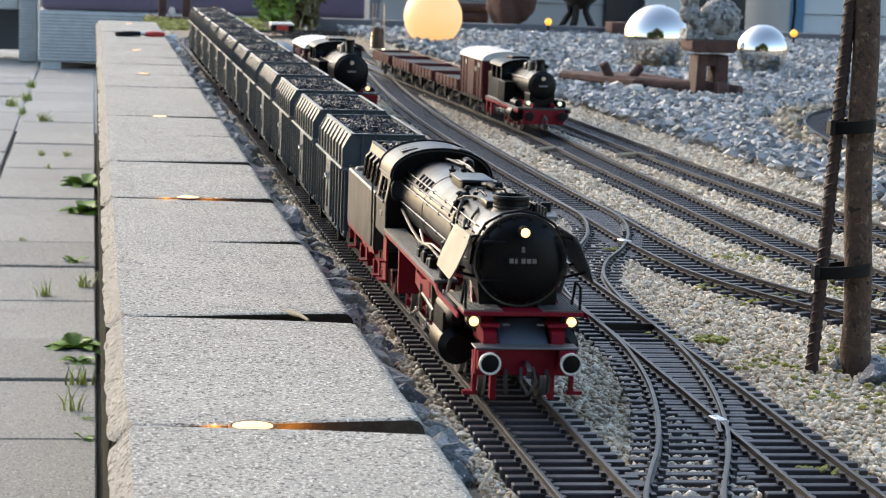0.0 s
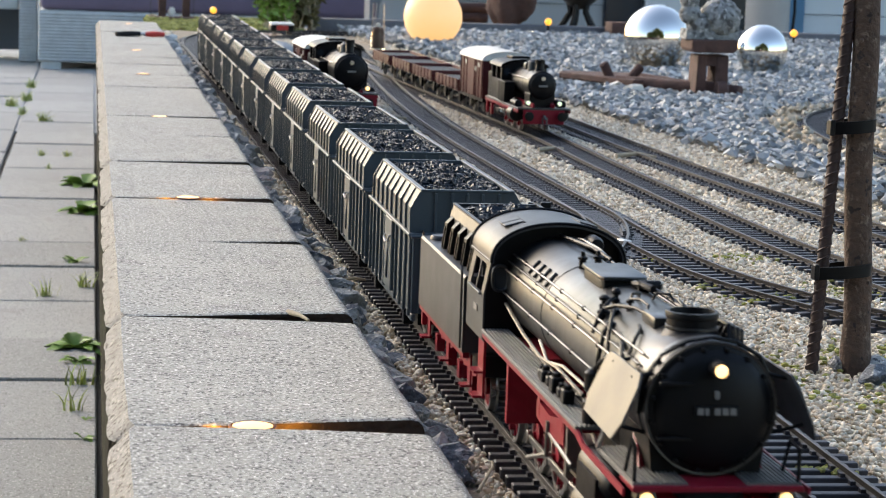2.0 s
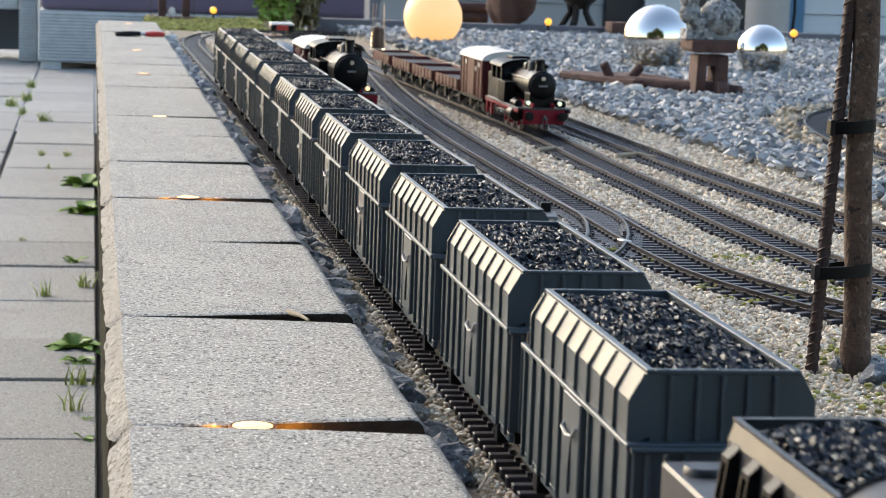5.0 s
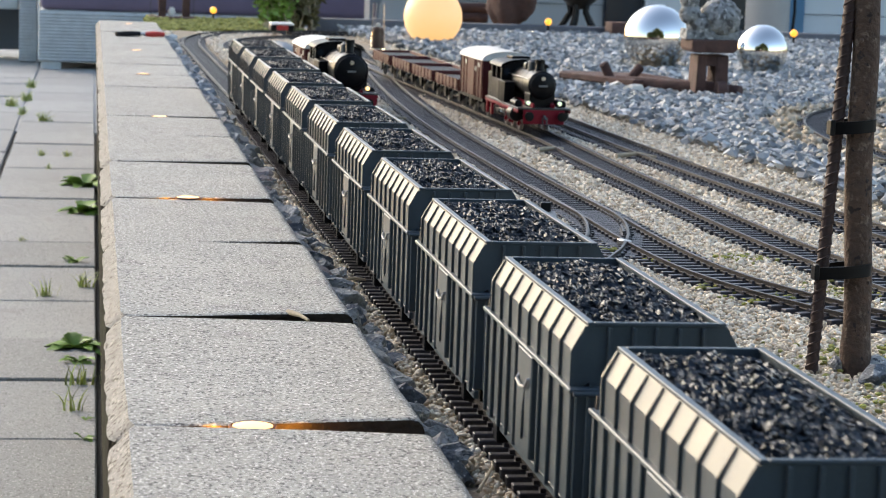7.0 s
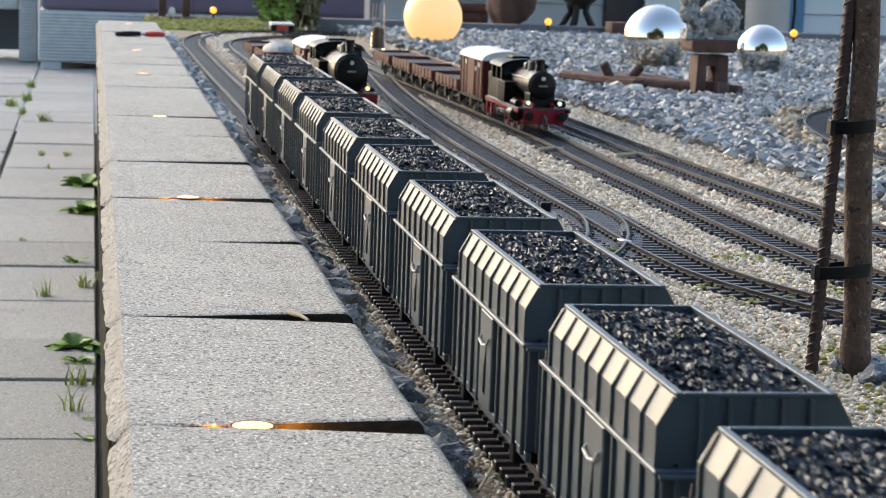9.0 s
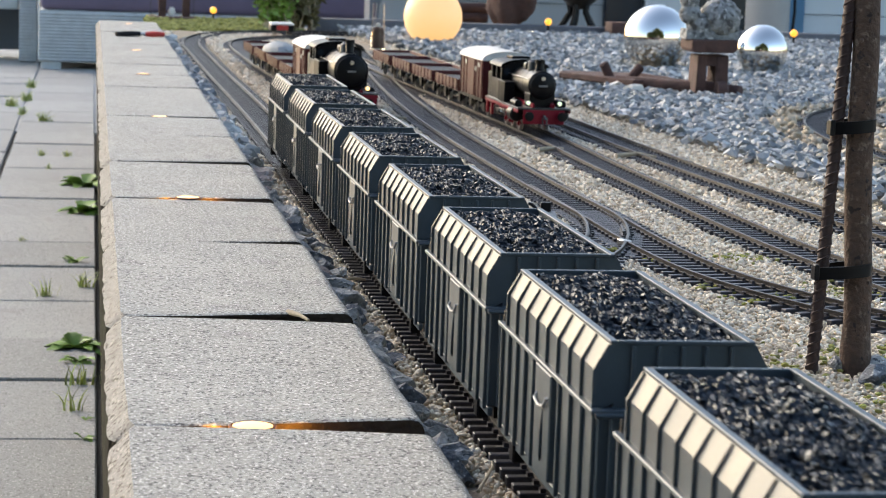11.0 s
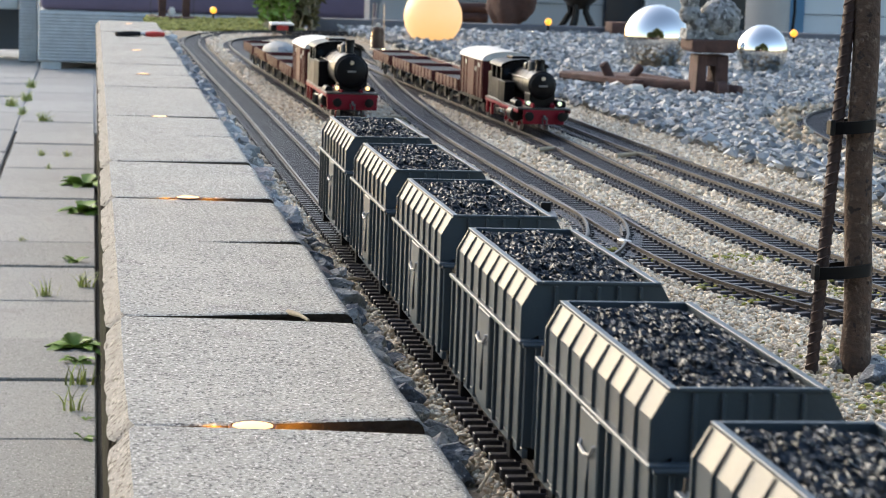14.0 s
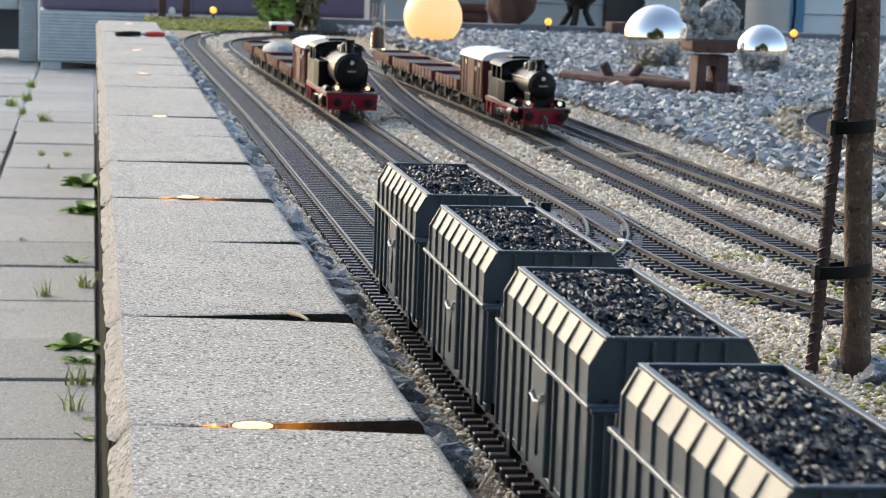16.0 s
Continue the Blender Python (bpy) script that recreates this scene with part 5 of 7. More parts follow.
    part("ash_pan", ash, RED, t, smooth=False)
    # cab, leaning in above the sill
    z0, zm, zt = 0.0640, 0.0925, 0.1145

    def half(z):
        return 0.0455 if z < zm else 0.0455 - 0.0042 * (z - zm) / (zt - zm)

    def side_panel(s, y0, y1, za, zb):
        bm = bmesh.new()
        prism(bm, [(s * half(za), za), (s * half(zb), zb), (s * (half(zb) - 0.0012), zb), (s * (half(za) - 0.0012), za)], y0, y1)
        return bm

    for s in (-1, 1):
        side = part("cab_side", side_panel(s, 0.428, 0.492, z0, zm), GREY_IRON, t, "dark grey cab side", smooth=False)
        for y0, y1, za, zb in ((0.428, 0.438, zm, zt), (0.4575, 0.4600, zm, 0.1105), (0.480, 0.492, zm, zt), (0.438, 0.480, 0.1105, zt)):
            part("window_frame", side_panel(s, y0, y1, za, zb), GREY_IRON, side, smooth=False)
        part("window_sill", bbox(s * 0.0462 - 0.0012, s * 0.0462 + 0.0012, 0.436, 0.482, zm - 0.0012, zm + 0.0006, 0.0004), GREY_IRON, side, smooth=False)
        part("plate_bar", bbox(s * 0.0458 - 0.0004, s * 0.0458 + 0.0004, 0.448, 0.460, 0.079, 0.083), PLATE_GREY, side, "pale bar on the cab side", smooth=False)
    arch = [(0.0413 * math.cos(a), 0.1140 + 0.0238 * max(0.0, math.sin(a)) ** 0.85) for a in [math.pi * k / 18 for k in range(19)]]
    fw = bmesh.new()
    prism(fw, [(0.0450, z0), (0.0450, zm)] + arch + [(-0.0450, zm), (-0.0450, z0)], 0.4285, 0.4310)
    part("cab_front", fw, LOCO_MATT, t, "matt black cab front wall", smooth=False)
    for s in (-1, 1):
        pts = [(s * 0.0355 + 0.0050 * math.copysign(abs(math.cos(a)) ** 0.7, math.cos(a)), 0.4262, 0.1035 + 0.0080 * math.copysign(abs(math.sin(a)) ** 0.7, math.sin(a))) for a in [2 * math.pi * k / 20 for k in range(21)]]
        win = part("cab_front_window", tube(bmesh.new(), pts, 0.0011, 6), LOCO, t, "raised window ring")
        g = bmesh.new()
        prism(g, [(p[0], p[2]) for p in pts[:-1]], 0.4272, 0.4284)
        part("pane", g, PANE, win)
    roof = bmesh.new()
    outer = [(0.0426 * math.cos(a), 0.1138 + 0.0254 * max(0.0, math.sin(a)) ** 0.85) for a in [math.pi * k / 24 for k in range(25)]]
    inner = [(0.0412 * math.cos(a), 0.1136 + 0.0238 * max(0.0, math.sin(a)) ** 0.85) for a in [math.pi * k / 24 for k in range(24, -1, -1)]]
    prism(roof, outer + inner, 0.4190, 0.4975)
    rf = part("cab_roof", roof, GREY_IRON, t, "smooth arched cab roof")
    part("front_rim", tube(bmesh.new(), [(x * 1.006, 0.4192, z + 0.0003) for x, z in outer], 0.0010, 6), LOCO_MATT, rf)
    part("rear_rim", tube(bmesh.new(), [(x * 1.006, 0.4970, z + 0.0003) for x, z in outer], 0.0011, 6), LOCO_MATT, rf)
    for s in (-1, 1):
        vent_at = Matrix.Translation((s * 0.0235, 0.455, 0.1342)) @ Matrix.Rotation(s * radians(24), 4, "Y")
        v = part("roof_vent", bbox(-0.0070, 0.0070, -0.0135, 0.0135, -0.0006, 0.0010, 0.0004), LOCO_MATT, rf, "dark roof hatch with two flaps", smooth=False, m=vent_at)
        for dy in (-0.0062, 0.0062):
            part("vent_flap", bbox(-0.0066, 0.0058, -0.0052, 0.0052, 0.0, 0.0010, 0.0003), GREY_IRON, v, smooth=False, m=Matrix.Translation((0.0, dy, 0.0014)) @ Matrix.Rotation(radians(-s * 9), 4, "Y"))
        part("rain_strip", bbox(s * 0.0424 - 0.0008, s * 0.0424 + 0.0016, 0.4195, 0.4970, 0.1138, 0.1152, 0.0004), GREY_IRON, rf, smooth=False)
    floor = bmesh.new()
    box(floor, -0.0440, 0.0440, 0.4310, 0.497, 0.062, 0.0645)
    box(floor, -0.030, 0.030, 0.4310, 0.446, 0.0645, 0.112)
    part("backhead", floor, LOCO_MATT, t, smooth=False)
    axles = [wheelset(t, 0.078, 0.0156, spokes=10, material=RED)]
    drivers = [wheelset(t, y, 0.025, spokes=14, material=RED, name="driving_wheelset") for y in (0.160, 0.219, 0.278, 0.337)]
    trail = wheelset(t, 0.420, 0.0195, spokes=11, material=RED)
    rods = []
    for s in (-1, 1):
        rb = bmesh.new()
        box(rb, s * 0.0290 - 0.0010, s * 0.0290 + 0.0010, -0.091, 0.091, -0.0022, 0.0022)
        for y in (-0.0885, -0.0295, 0.0295, 0.0885):
            lathe(rb, [(0.0044, -0.0016), (0.0044, 0.0016)], "x", 14, (s * 0.0290, y, 0))
        rods.append(part("coupling_rod", bevel(rb, 0.0003, 1), ROD, t, "oily steel coupling rod", m=pose(0, 0.2485, 0.025 - 0.010)))
    return t, [(axles[0], 0.078, 0.0156), (trail, 0.420, 0.0195)] + [(d, y, 0.025) for d, y in zip(drivers, (0.160, 0.219, 0.278, 0.337))], rods


def tender():
    t = thing("tender", "grey locomotive tender loaded with coal, on red bogies", "tender")
    y0, y1 = 0.4995, 0.7050
    tank = bmesh.new()
    prism(tank, [(-0.0462, 0.0425), (-0.0462, 0.0922), (-0.0450, 0.0938), (0.0450, 0.0938), (0.0462, 0.0922), (0.0462, 0.0425)], y0, y1)
    part("water_tank", tank, GREY_IRON, t, "plain grey water tank", smooth=False)
    bk = bmesh.new()
    for s in (-1, 1):
        prism(bk, [(s * 0.0335, 0.0930), (s * 0.0335, 0.116), (s * 0.0310, 0.1238), (s * 0.0295, 0.1238), (s * 0.0318, 0.116), (s * 0.0318, 0.0930)], y0 + 0.004, y0 + 0.150)
    prism(bk, [(-0.0318, 0.0930), (-0.0318, 0.116), (-0.0295, 0.1238), (0.0295, 0.1238), (0.0318, 0.116), (0.0318, 0.0930)], y0 + 0.1475, y0 + 0.150)
    part("coal_bunker", bk, GREY_IRON, t, "grey coal bunker walls", smooth=False)
    lip = bmesh.new()
    for s in (-1, 1):
        box(lip, s * 0.0303 - 0.0013, s * 0.0303 + 0.0013, y0 + 0.003, y0 + 0.151, 0.1235, 0.1249)
    box(lip, -0.0290, 0.0290, y0 + 0.1475, y0 + 0.151, 0.1235, 0.1249)
    part("bunker_rim", lip, GREY_IRON, t, smooth=False)
    for s in (-1, 1):
        first = None
        for k in range(5):
            y = y0 + 0.020 + 0.029 * k
            if first is None:
                bm = bmesh.new()
                for dy in (-0.004, 0.004):
                    prism(bm, [(s * 0.0335, 0.0936), (s * 0.0335, 0.1165), (s * 0.0385, 0.1110), (s * 0.0410, 0.0936)], dy - 0.0008, dy + 0.0008)
                prism(bm, [(s * 0.0340, 0.1165), (s * 0.0385, 0.1120), (s * 0.0385, 0.1095), (s * 0.0340, 0.1135)], -0.0048, 0.0048)
                first = part("bunker_bracket", bm, LOCO_MATT, t, "black upright bracket", smooth=False, m=pose(0, y, 0))
            else:
                again(first, pose(0, y, 0))
        part("lid", lathe(bmesh.new(), [(0.0001, 0.0972), (0.0075, 0.0970), (0.0085, 0.0957), (0.0085, 0.0936)], "z", 22, (s * 0.034, y1 - 0.022, 0)), GREY_IRON, t, "round filler lid")
        pipe_part("grab_rail", t, [(s * 0.0480, y0 - 0.001, 0.046), (s * 0.0482, y0 - 0.001, 0.0985), (s * 0.0482, y0 + 0.001, 0.1010), (s * 0.0478, y0 + 0.003, 0.0985)], 0.0009, LOCO, 6)
        pipe_part("rear_ladder", t, [(s * 0.044, y1 + 0.002, 0.040), (s * 0.044, y1 + 0.002, 0.096)], 0.0009, LOCO, 6)
        fr = bmesh.new()
        box(fr, s * 0.043 - 0.002, s * 0.043 + 0.002, y0 + 0.002, y1 + 0.004, 0.0385, 0.0424)
        for yy in (y0 + 0.05, y0 + 0.155):
            prism(fr, [(yy - 0.036, 0.030), (yy - 0.030, 0.020), (yy - 0.006, 0.023), (yy + 0.006, 0.023), (yy + 0.030, 0.020), (yy + 0.036, 0.030), (yy + 0.010, 0.034), (yy - 0.010, 0.034)], s * 0.031 - 0.0018, s * 0.031 + 0.0018, "x")
            for d in (-0.028, 0.028):
                box(fr, s * 0.0325 - 0.003, s * 0.0325 + 0.003, yy + d - 0.005, yy + d + 0.005, 0.011, 0.0235)
        for d in (y0 + 0.006, y0 + 0.100, y1 - 0.012):
            box(fr, s * 0.041 - 0.004, s * 0.041 + 0.004, d, d + 0.012, 0.018, 0.0195)
            box(fr, s * 0.0385 - 0.0006, s * 0.0385 + 0.0006, d, d + 0.012, 0.018, 0.040)
        part("bogie_frame", fr, RED, t, "red bogie frame", smooth=False)
    und = bmesh.new()
    box(und, -0.034, 0.034, y0 - 0.012, y1, 0.028, 0.0424)
    part("underframe", und, LOCO_MATT, t, smooth=False)
    rb = bmesh.new()
    box(rb, -0.043, 0.043, y1 + 0.001, y1 + 0.006, 0.026, 0.0415)
    part("rear_beam", rb, RED, t, smooth=False)
    for x in (-0.0275, 0.0275):
        part("buffer", lathe(bmesh.new(), [(0.0045, 0.0), (0.0045, 0.010), (0.003, 0.011), (0.003, 0.016), (0.0068, 0.017), (0.0068, 0.018), (0.0001, 0.0187)], "y", 20, (x, y1 + 0.004, 0.033)), LOCO_MATT, t)
    coal_heap("coal", -0.0290, 0.0290, y0 + 0.006, y0 + 0.147, 0.1185, 0.0062, 1900, 0.0025, t, 9)
    ws = [(wheelset(t, y, 0.0156, material=RED), y, 0.0156) for y in (y0 + 0.022, y0 + 0.078, y0 + 0.127, y0 + 0.183)]
    return t, ws


TRAIN_Y, SPEED = 1.4832, 0.2483
locomotive, loco_wheels, loco_rods = steam_locomotive()
loco_tender, tender_wheels = tender()
WAGON_Y, WAGON_STEP = 2.2596, 0.31313
first_wagon = coal_wagon()
wagons = [first_wagon] + [copy_thing(first_wagon, pose(0, 0, 0)) for _ in range(11)]


# ---- waiting goods trains ----
def on_track(line, y):
    """Pose of a vehicle whose nose stands at y on a track, facing the near end."""
    pts = path_points(line, 0.02)
    a = min(pts, key=lambda q: abs(q.y - y))
    b = min(pts, key=lambda q: abs(q.y - y - 0.25))
    d = b - a
    return pose(a.x, a.y, 0, 0, 0, math.degrees(-math.atan2(d.x, d.y)))


def tank_locomotive(label, at, big, lamp):
    t = thing("tank_locomotive", label, "locomotive", "waiting locomotives", at=at)
    t.scale = (1, 0.93 if big else 0.82, 1)
    cz, r = (0.0820, 0.0297) if big else (0.0790, 0.0235)
    lb = 0.245 if big else 0.232
    cw = 0.0425 if big else 0.0395
    fr = bmesh.new()
    for s in (-1, 1):
        prism(fr, [(0.02, 0.030), (0.02, 0.050), (0.36, 0.050), (0.36, 0.030), (0.30, 0.020), (0.08, 0.020)], s * 0.017 - 0.0015, s * 0.017 + 0.0015, "x")
    part("frame", fr, RED, t, "red frame", smooth=False)
    wb = 0.0435 if big else 0.0345
    bt = 0.0430 if big else 0.040
    beam = part("buffer_beam", bbox(-wb, wb, 0.014, 0.020, 0.0165, bt, 0.001), RED, t, "red buffer beam", smooth=False)
    for s in (-1, 1):
        buffer(t, s * 0.0275, -0.004, 0.030, 0.0078, rim=False)
    hk = bmesh.new()
    tube(hk, [(0, 0.014, 0.030), (0, 0.002, 0.030), (0, 0.0, 0.025)], 0.002, 6)
    tube(hk, [(-0.004, 0.006, 0.028), (-0.003, 0.002, 0.016), (0.003, 0.002, 0.016), (0.004, 0.006, 0.028)], 0.0014, 6)
    part("coupling_hook", hk, DARK_STEEL, t)
    part("footplate", bbox(-0.0445, 0.0445, 0.014, 0.375, bt, bt + 0.003, 0.0005), LOCO, t, smooth=False)
    for s in (-1, 1):
        part("valance", bbox(s * 0.0440 - 0.0010, s * 0.0440 + 0.0010, 0.016, 0.374, bt - 0.0050, bt - 0.0005, 0.0003), RED, t, "red footplate edge", smooth=False)
        for y in (0.100, 0.300, 0.352):
            part("step", bbox(s * 0.0420 - 0.0022, s * 0.0420 + 0.0022, y, y + 0.012, 0.014, bt - 0.005, 0.0005), RED, t, "red step", smooth=False)
        part("spring_box", bbox(s * 0.0300 - 0.0030, s * 0.0300 + 0.0030, 0.150, 0.285, bt - 0.014, bt - 0.004, 0.0006), RED, t, smooth=False)
    part("boiler", lathe(bmesh.new(), [(r, 0.045), (r, 0.10), (r * 0.96, 0.102), (r * 0.96, lb)], "y", 36, (0, 0, cz)), LOCO, t, "black boiler barrel")
    sb = part("smokebox_door", lathe(bmesh.new(), [(r, 0.050), (r * 1.01, 0.042), (r * 0.9, 0.040), (r * 0.86, 0.0375), (r * 0.5, 0.0335), (0.0001, 0.032)], "y", 36, (0, 0, cz)), LOCO_MATT, t, "matt black smokebox door")
    part("plate_bar", bbox(-0.0075, 0.0075, 0.0300, 0.0318, cz - 0.002, cz + 0.0012), PLATE_GREY, sb, "pale bars on the number plate", smooth=False)
    part("door_wheel", lathe(bmesh.new(), [(0.0001, 0.030), (0.0035, 0.030), (0.0035, 0.0325), (0.0001, 0.0325)], "y", 14, (0, 0, cz + r * 0.5)), STEEL, sb)
    part("saddle", bbox(-0.020, 0.020, 0.046, 0.098, bt, cz - r * 0.6, 0.001), LOCO_MATT, t, smooth=False)
    top = cz + r
    ct = 0.1110 if big else 0.1000
    zc = 0.1345 if big else 0.1205
    part("chimney", lathe(bmesh.new(), [(0.0105, top - 0.006), (0.0075, top + 0.002), (0.0070, zc - 0.006), (0.0085, zc - 0.005), (0.0085, zc), (0.0060, zc), (0.0058, top)], "z", 22, (0, 0.072, 0)), LOCO_MATT, t, "tall black chimney")
    part("steam_dome", lathe(bmesh.new(), [(0.0120, top - 0.006), (0.0110, top + 0.006), (0.0100, top + 0.012), (0.006, top + 0.0155), (0.0001, top + 0.0165)], "z", 24, (0, 0.128, 0)), LOCO, t, "round steam dome")
    part("sand_dome", bbox(-0.010, 0.010, 0.160, 0.185, top - 0.005, top + 0.009, 0.003, 2), LOCO, t)
    tw, tz = 0.0440, (0.092 if big else 0.078)
    for s in (-1, 1):
        part("side_tank", bbox(min(s * 0.026, s * tw), max(s * 0.026, s * tw), 0.165 if big else 0.165, lb + 0.002, bt + 0.003, tz, 0.001), LOCO_MATT, t, "dark grey side water tank", smooth=False)
        pipe_part("handrail", t, [(s * (r + 0.002), 0.045, cz + r * 0.45), (s * (r + 0.002), lb, cz + r * 0.45)], 0.0009, STEEL, 6)
        cyl = bmesh.new()
        lathe(cyl, [(0.0001, 0.056), (0.010, 0.057), (0.0125, 0.060), (0.0125, 0.100), (0.0001, 0.102)], "y", 22, (s * 0.0375, 0, 0.030))
        lathe(cyl, [(0.0001, 0.052), (0.0065, 0.053), (0.0065, 0.104), (0.0001, 0.105)], "y", 18, (s * 0.0370, 0, 0.0475))
        part("cylinder", cyl, LOCO_MATT, t, "black steam cylinder")
        st = bmesh.new()
        tube(st, [(s * 0.036, 0.102, 0.030), (s * 0.036, 0.30, 0.026)], 0.0020, 6)
        part("side_rod", st, STEEL, t, "bright side rod")
        lp = part("headlamp", lathe(bmesh.new(), [(0.0040, 0.012), (0.0045, 0.0), (0.0038, -0.0004)], "y", 16, (s * 0.0265, 0.018, bt + 0.0110)), LOCO, t)
        part("lamp_glass", lathe(bmesh.new(), [(0.0036, 0.0), (0.0026, -0.0012), (0.0001, -0.0016)], "y", 16, (s * 0.0265, 0.0174, bt + 0.0110)), lamp, lp, "lit lamp glass")
        part("cab_side", bbox(min(s * (cw - 0.0012), s * cw), max(s * (cw - 0.0012), s * cw), lb, 0.345, bt, ct - 0.022, 0.0003), LOCO, t, smooth=False)
        for y in (lb, 0.285, 0.337):
            part("cab_post", bbox(min(s * (cw - 0.0012), s * cw), max(s * (cw - 0.0012), s * cw), y, y + 0.008, ct - 0.022, ct), LOCO, t, smooth=False)
    pipe_part("whistle", t, [(0.006, lb - 0.012, top - 0.002), (0.006, lb - 0.012, top + 0.014)], 0.0014, DARK_STEEL, 7)
    for k in range(3):
        part("boiler_band", lathe(bmesh.new(), [(r * 0.965, 0.108 + 0.045 * k), (r * 0.975, 0.109 + 0.045 * k), (r * 0.975, 0.1105 + 0.045 * k), (r * 0.965, 0.1115 + 0.045 * k)], "y", 36, (0, 0, cz), caps=False), DARK_STEEL, t)
    for y, nm in ((lb, "cab_front"), (0.343, "cab_back")):
        wall = bmesh.new()
        prism(wall, [(-cw + 0.0014, bt), (-cw + 0.0014, ct), (-cw * 0.5, ct + 0.008), (0, ct + 0.011), (cw * 0.5, ct + 0.008), (cw - 0.0014, ct), (cw - 0.0014, bt)], y, y + 0.0015)
        part(nm, wall, LOCO_MATT, t, "black cab wall", smooth=False)
    for s in (-1, 1):
        part("cab_window", lathe(bmesh.new(), [(0.0001, lb - 0.0010), (0.0058, lb - 0.0010), (0.0058, lb - 0.0002)], "y", 18, (s * (cw - 0.010), 0, ct - 0.008)), PANE, t)
    rf = bmesh.new()
    arc = [((cw + 0.0025) * math.cos(a), ct + 0.0008 + 0.0130 * math.sin(a)) for a in [math.pi * k / 14 for k in range(15)]]
    prism(rf, arc + [(u * 0.97, w - 0.0016) for u, w in arc[::-1]], lb - 0.008, 0.356)
    part("cab_roof", rf, LOCO_MATT, t, "matt black arched cab roof")
    part("roof_hatch", bbox(-0.016, 0.016, 0.265, 0.325, ct + 0.0125, ct + 0.0175, 0.001), LOCO_MATT, t, smooth=False)
    part("coal_bunker", bbox(-cw, cw, 0.346, 0.378, bt, ct - 0.014, 0.001), LOCO, t, smooth=False)
    for y in ((0.135, 0.195, 0.255, 0.32) if big else (0.12, 0.19, 0.26)):
        wheelset(t, y, 0.023 if big else 0.021, spokes=12, material=RED)
    if big:
        wheelset(t, 0.045, 0.0150, spokes=9, material=RED)
    return t


def covered_van(label, at):
    t = thing("covered_van", label, "goods van", "waiting vans", at=at)
    L = 0.215
    part("body", bbox(-0.0435, 0.0435, 0, L, 0.034, 0.1030, 0.0006), BROWN, t, smooth=False)
    rib = part("plank_post", bbox(-0.0012, 0.0012, -0.0016, 0.0016, 0.034, 0.1035), BROWN, t, smooth=False, m=pose(-0.0440, 0.006, 0))
    for s in (-1, 1):
        for k in range(8):
            if (s, k) != (-1, 0):
                again(rib, pose(s * 0.0440, 0.006 + (L - 0.012) * k / 7, 0))
        part("sliding_door", bbox(min(s * 0.0437, s * 0.0455), max(s * 0.0437, s * 0.0455), 0.075, 0.138, 0.036, 0.100, 0.0004), BROWN, t, smooth=False)
        for yy, zz in ((0.030, 0.088), (0.060, 0.080), (0.150, 0.088)):
            part("marking", bbox(s * 0.0447 - 0.0005, s * 0.0447 + 0.0005, yy, yy + 0.010, zz, zz + 0.008), WHITE, t, "white painted marking", smooth=False)
    for x in (-0.028, -0.0095, 0.0095, 0.028):
        again(rib, pose(x, -0.0008, 0))
    rf = bmesh.new()
    arc = [(0.0465 * math.cos(a), 0.1020 + 0.0170 * math.sin(a)) for a in [math.pi * k / 16 for k in range(17)]]
    prism(rf, arc, -0.004, L + 0.004)
    part("roof", rf, ROOF, t, "pale whitish arched roof")
    und = bmesh.new()
    box(und, -0.0430, 0.0430, -0.004, L + 0.004, 0.028, 0.0345)
    for s in (-1, 1):
        for y in (0.045, L - 0.045):
            box(und, s * 0.030 - 0.002, s * 0.030 + 0.002, y - 0.012, y + 0.012, 0.009, 0.029)
    part("underframe", und, LOCO_MATT, t, smooth=False)
    for y in (0.045, L - 0.045):
        wheelset(t, y, 0.0156)
    for s in (-1, 1):
        buffer(t, s * 0.0275, -0.018, 0.030, 0.0065, rim=False)
    return t


def low_wagon(at):
    t = thing("low_wagon", "brown low-sided goods wagon with a dark load", "wagon", "waiting low-sided wagons", at=at)
    L = 0.24
    part("floor", bbox(-0.0430, 0.0430, 0, L, 0.031, 0.036, 0.0005), BROWN, t, smooth=False)
    for s in (-1, 1):
        part("side_board", bbox(s * 0.0430 - 0.0012, s * 0.0430 + 0.0012, 0, L, 0.036, 0.0530, 0.0004), BROWN, t, smooth=False)
        for k in range(7):
            part("stake", bbox(s * 0.0446 - 0.0010, s * 0.0446 + 0.0010, 0.006 + k * 0.0375, 0.0095 + k * 0.0375, 0.033, 0.0535), BROWN, t, smooth=False)
    for y in (0.0, L - 0.0024):
        part("end_board", bbox(-0.0415, 0.0415, y, y + 0.0024, 0.036, 0.0530, 0.0004), BROWN, t, smooth=False)
    part("load", bbox(-0.0410, 0.0410, 0.004, L - 0.004, 0.036, 0.0480, 0.002, 2), DARK_LOAD, t, "dark grey load", smooth=False)
    und = bmesh.new()
    box(und, -0.020, 0.020, 0, L, 0.022, 0.031)
    for s in (-1, 1):
        for y in (0.045, L - 0.045):
            box(und, s * 0.030 - 0.002, s * 0.030 + 0.002, y - 0.011, y + 0.011, 0.009, 0.031)
    part("underframe", und, LOCO_MATT, t, smooth=False)
    for y in (0.045, L - 0.045):
        wheelset(t, y, 0.0156)
    return t


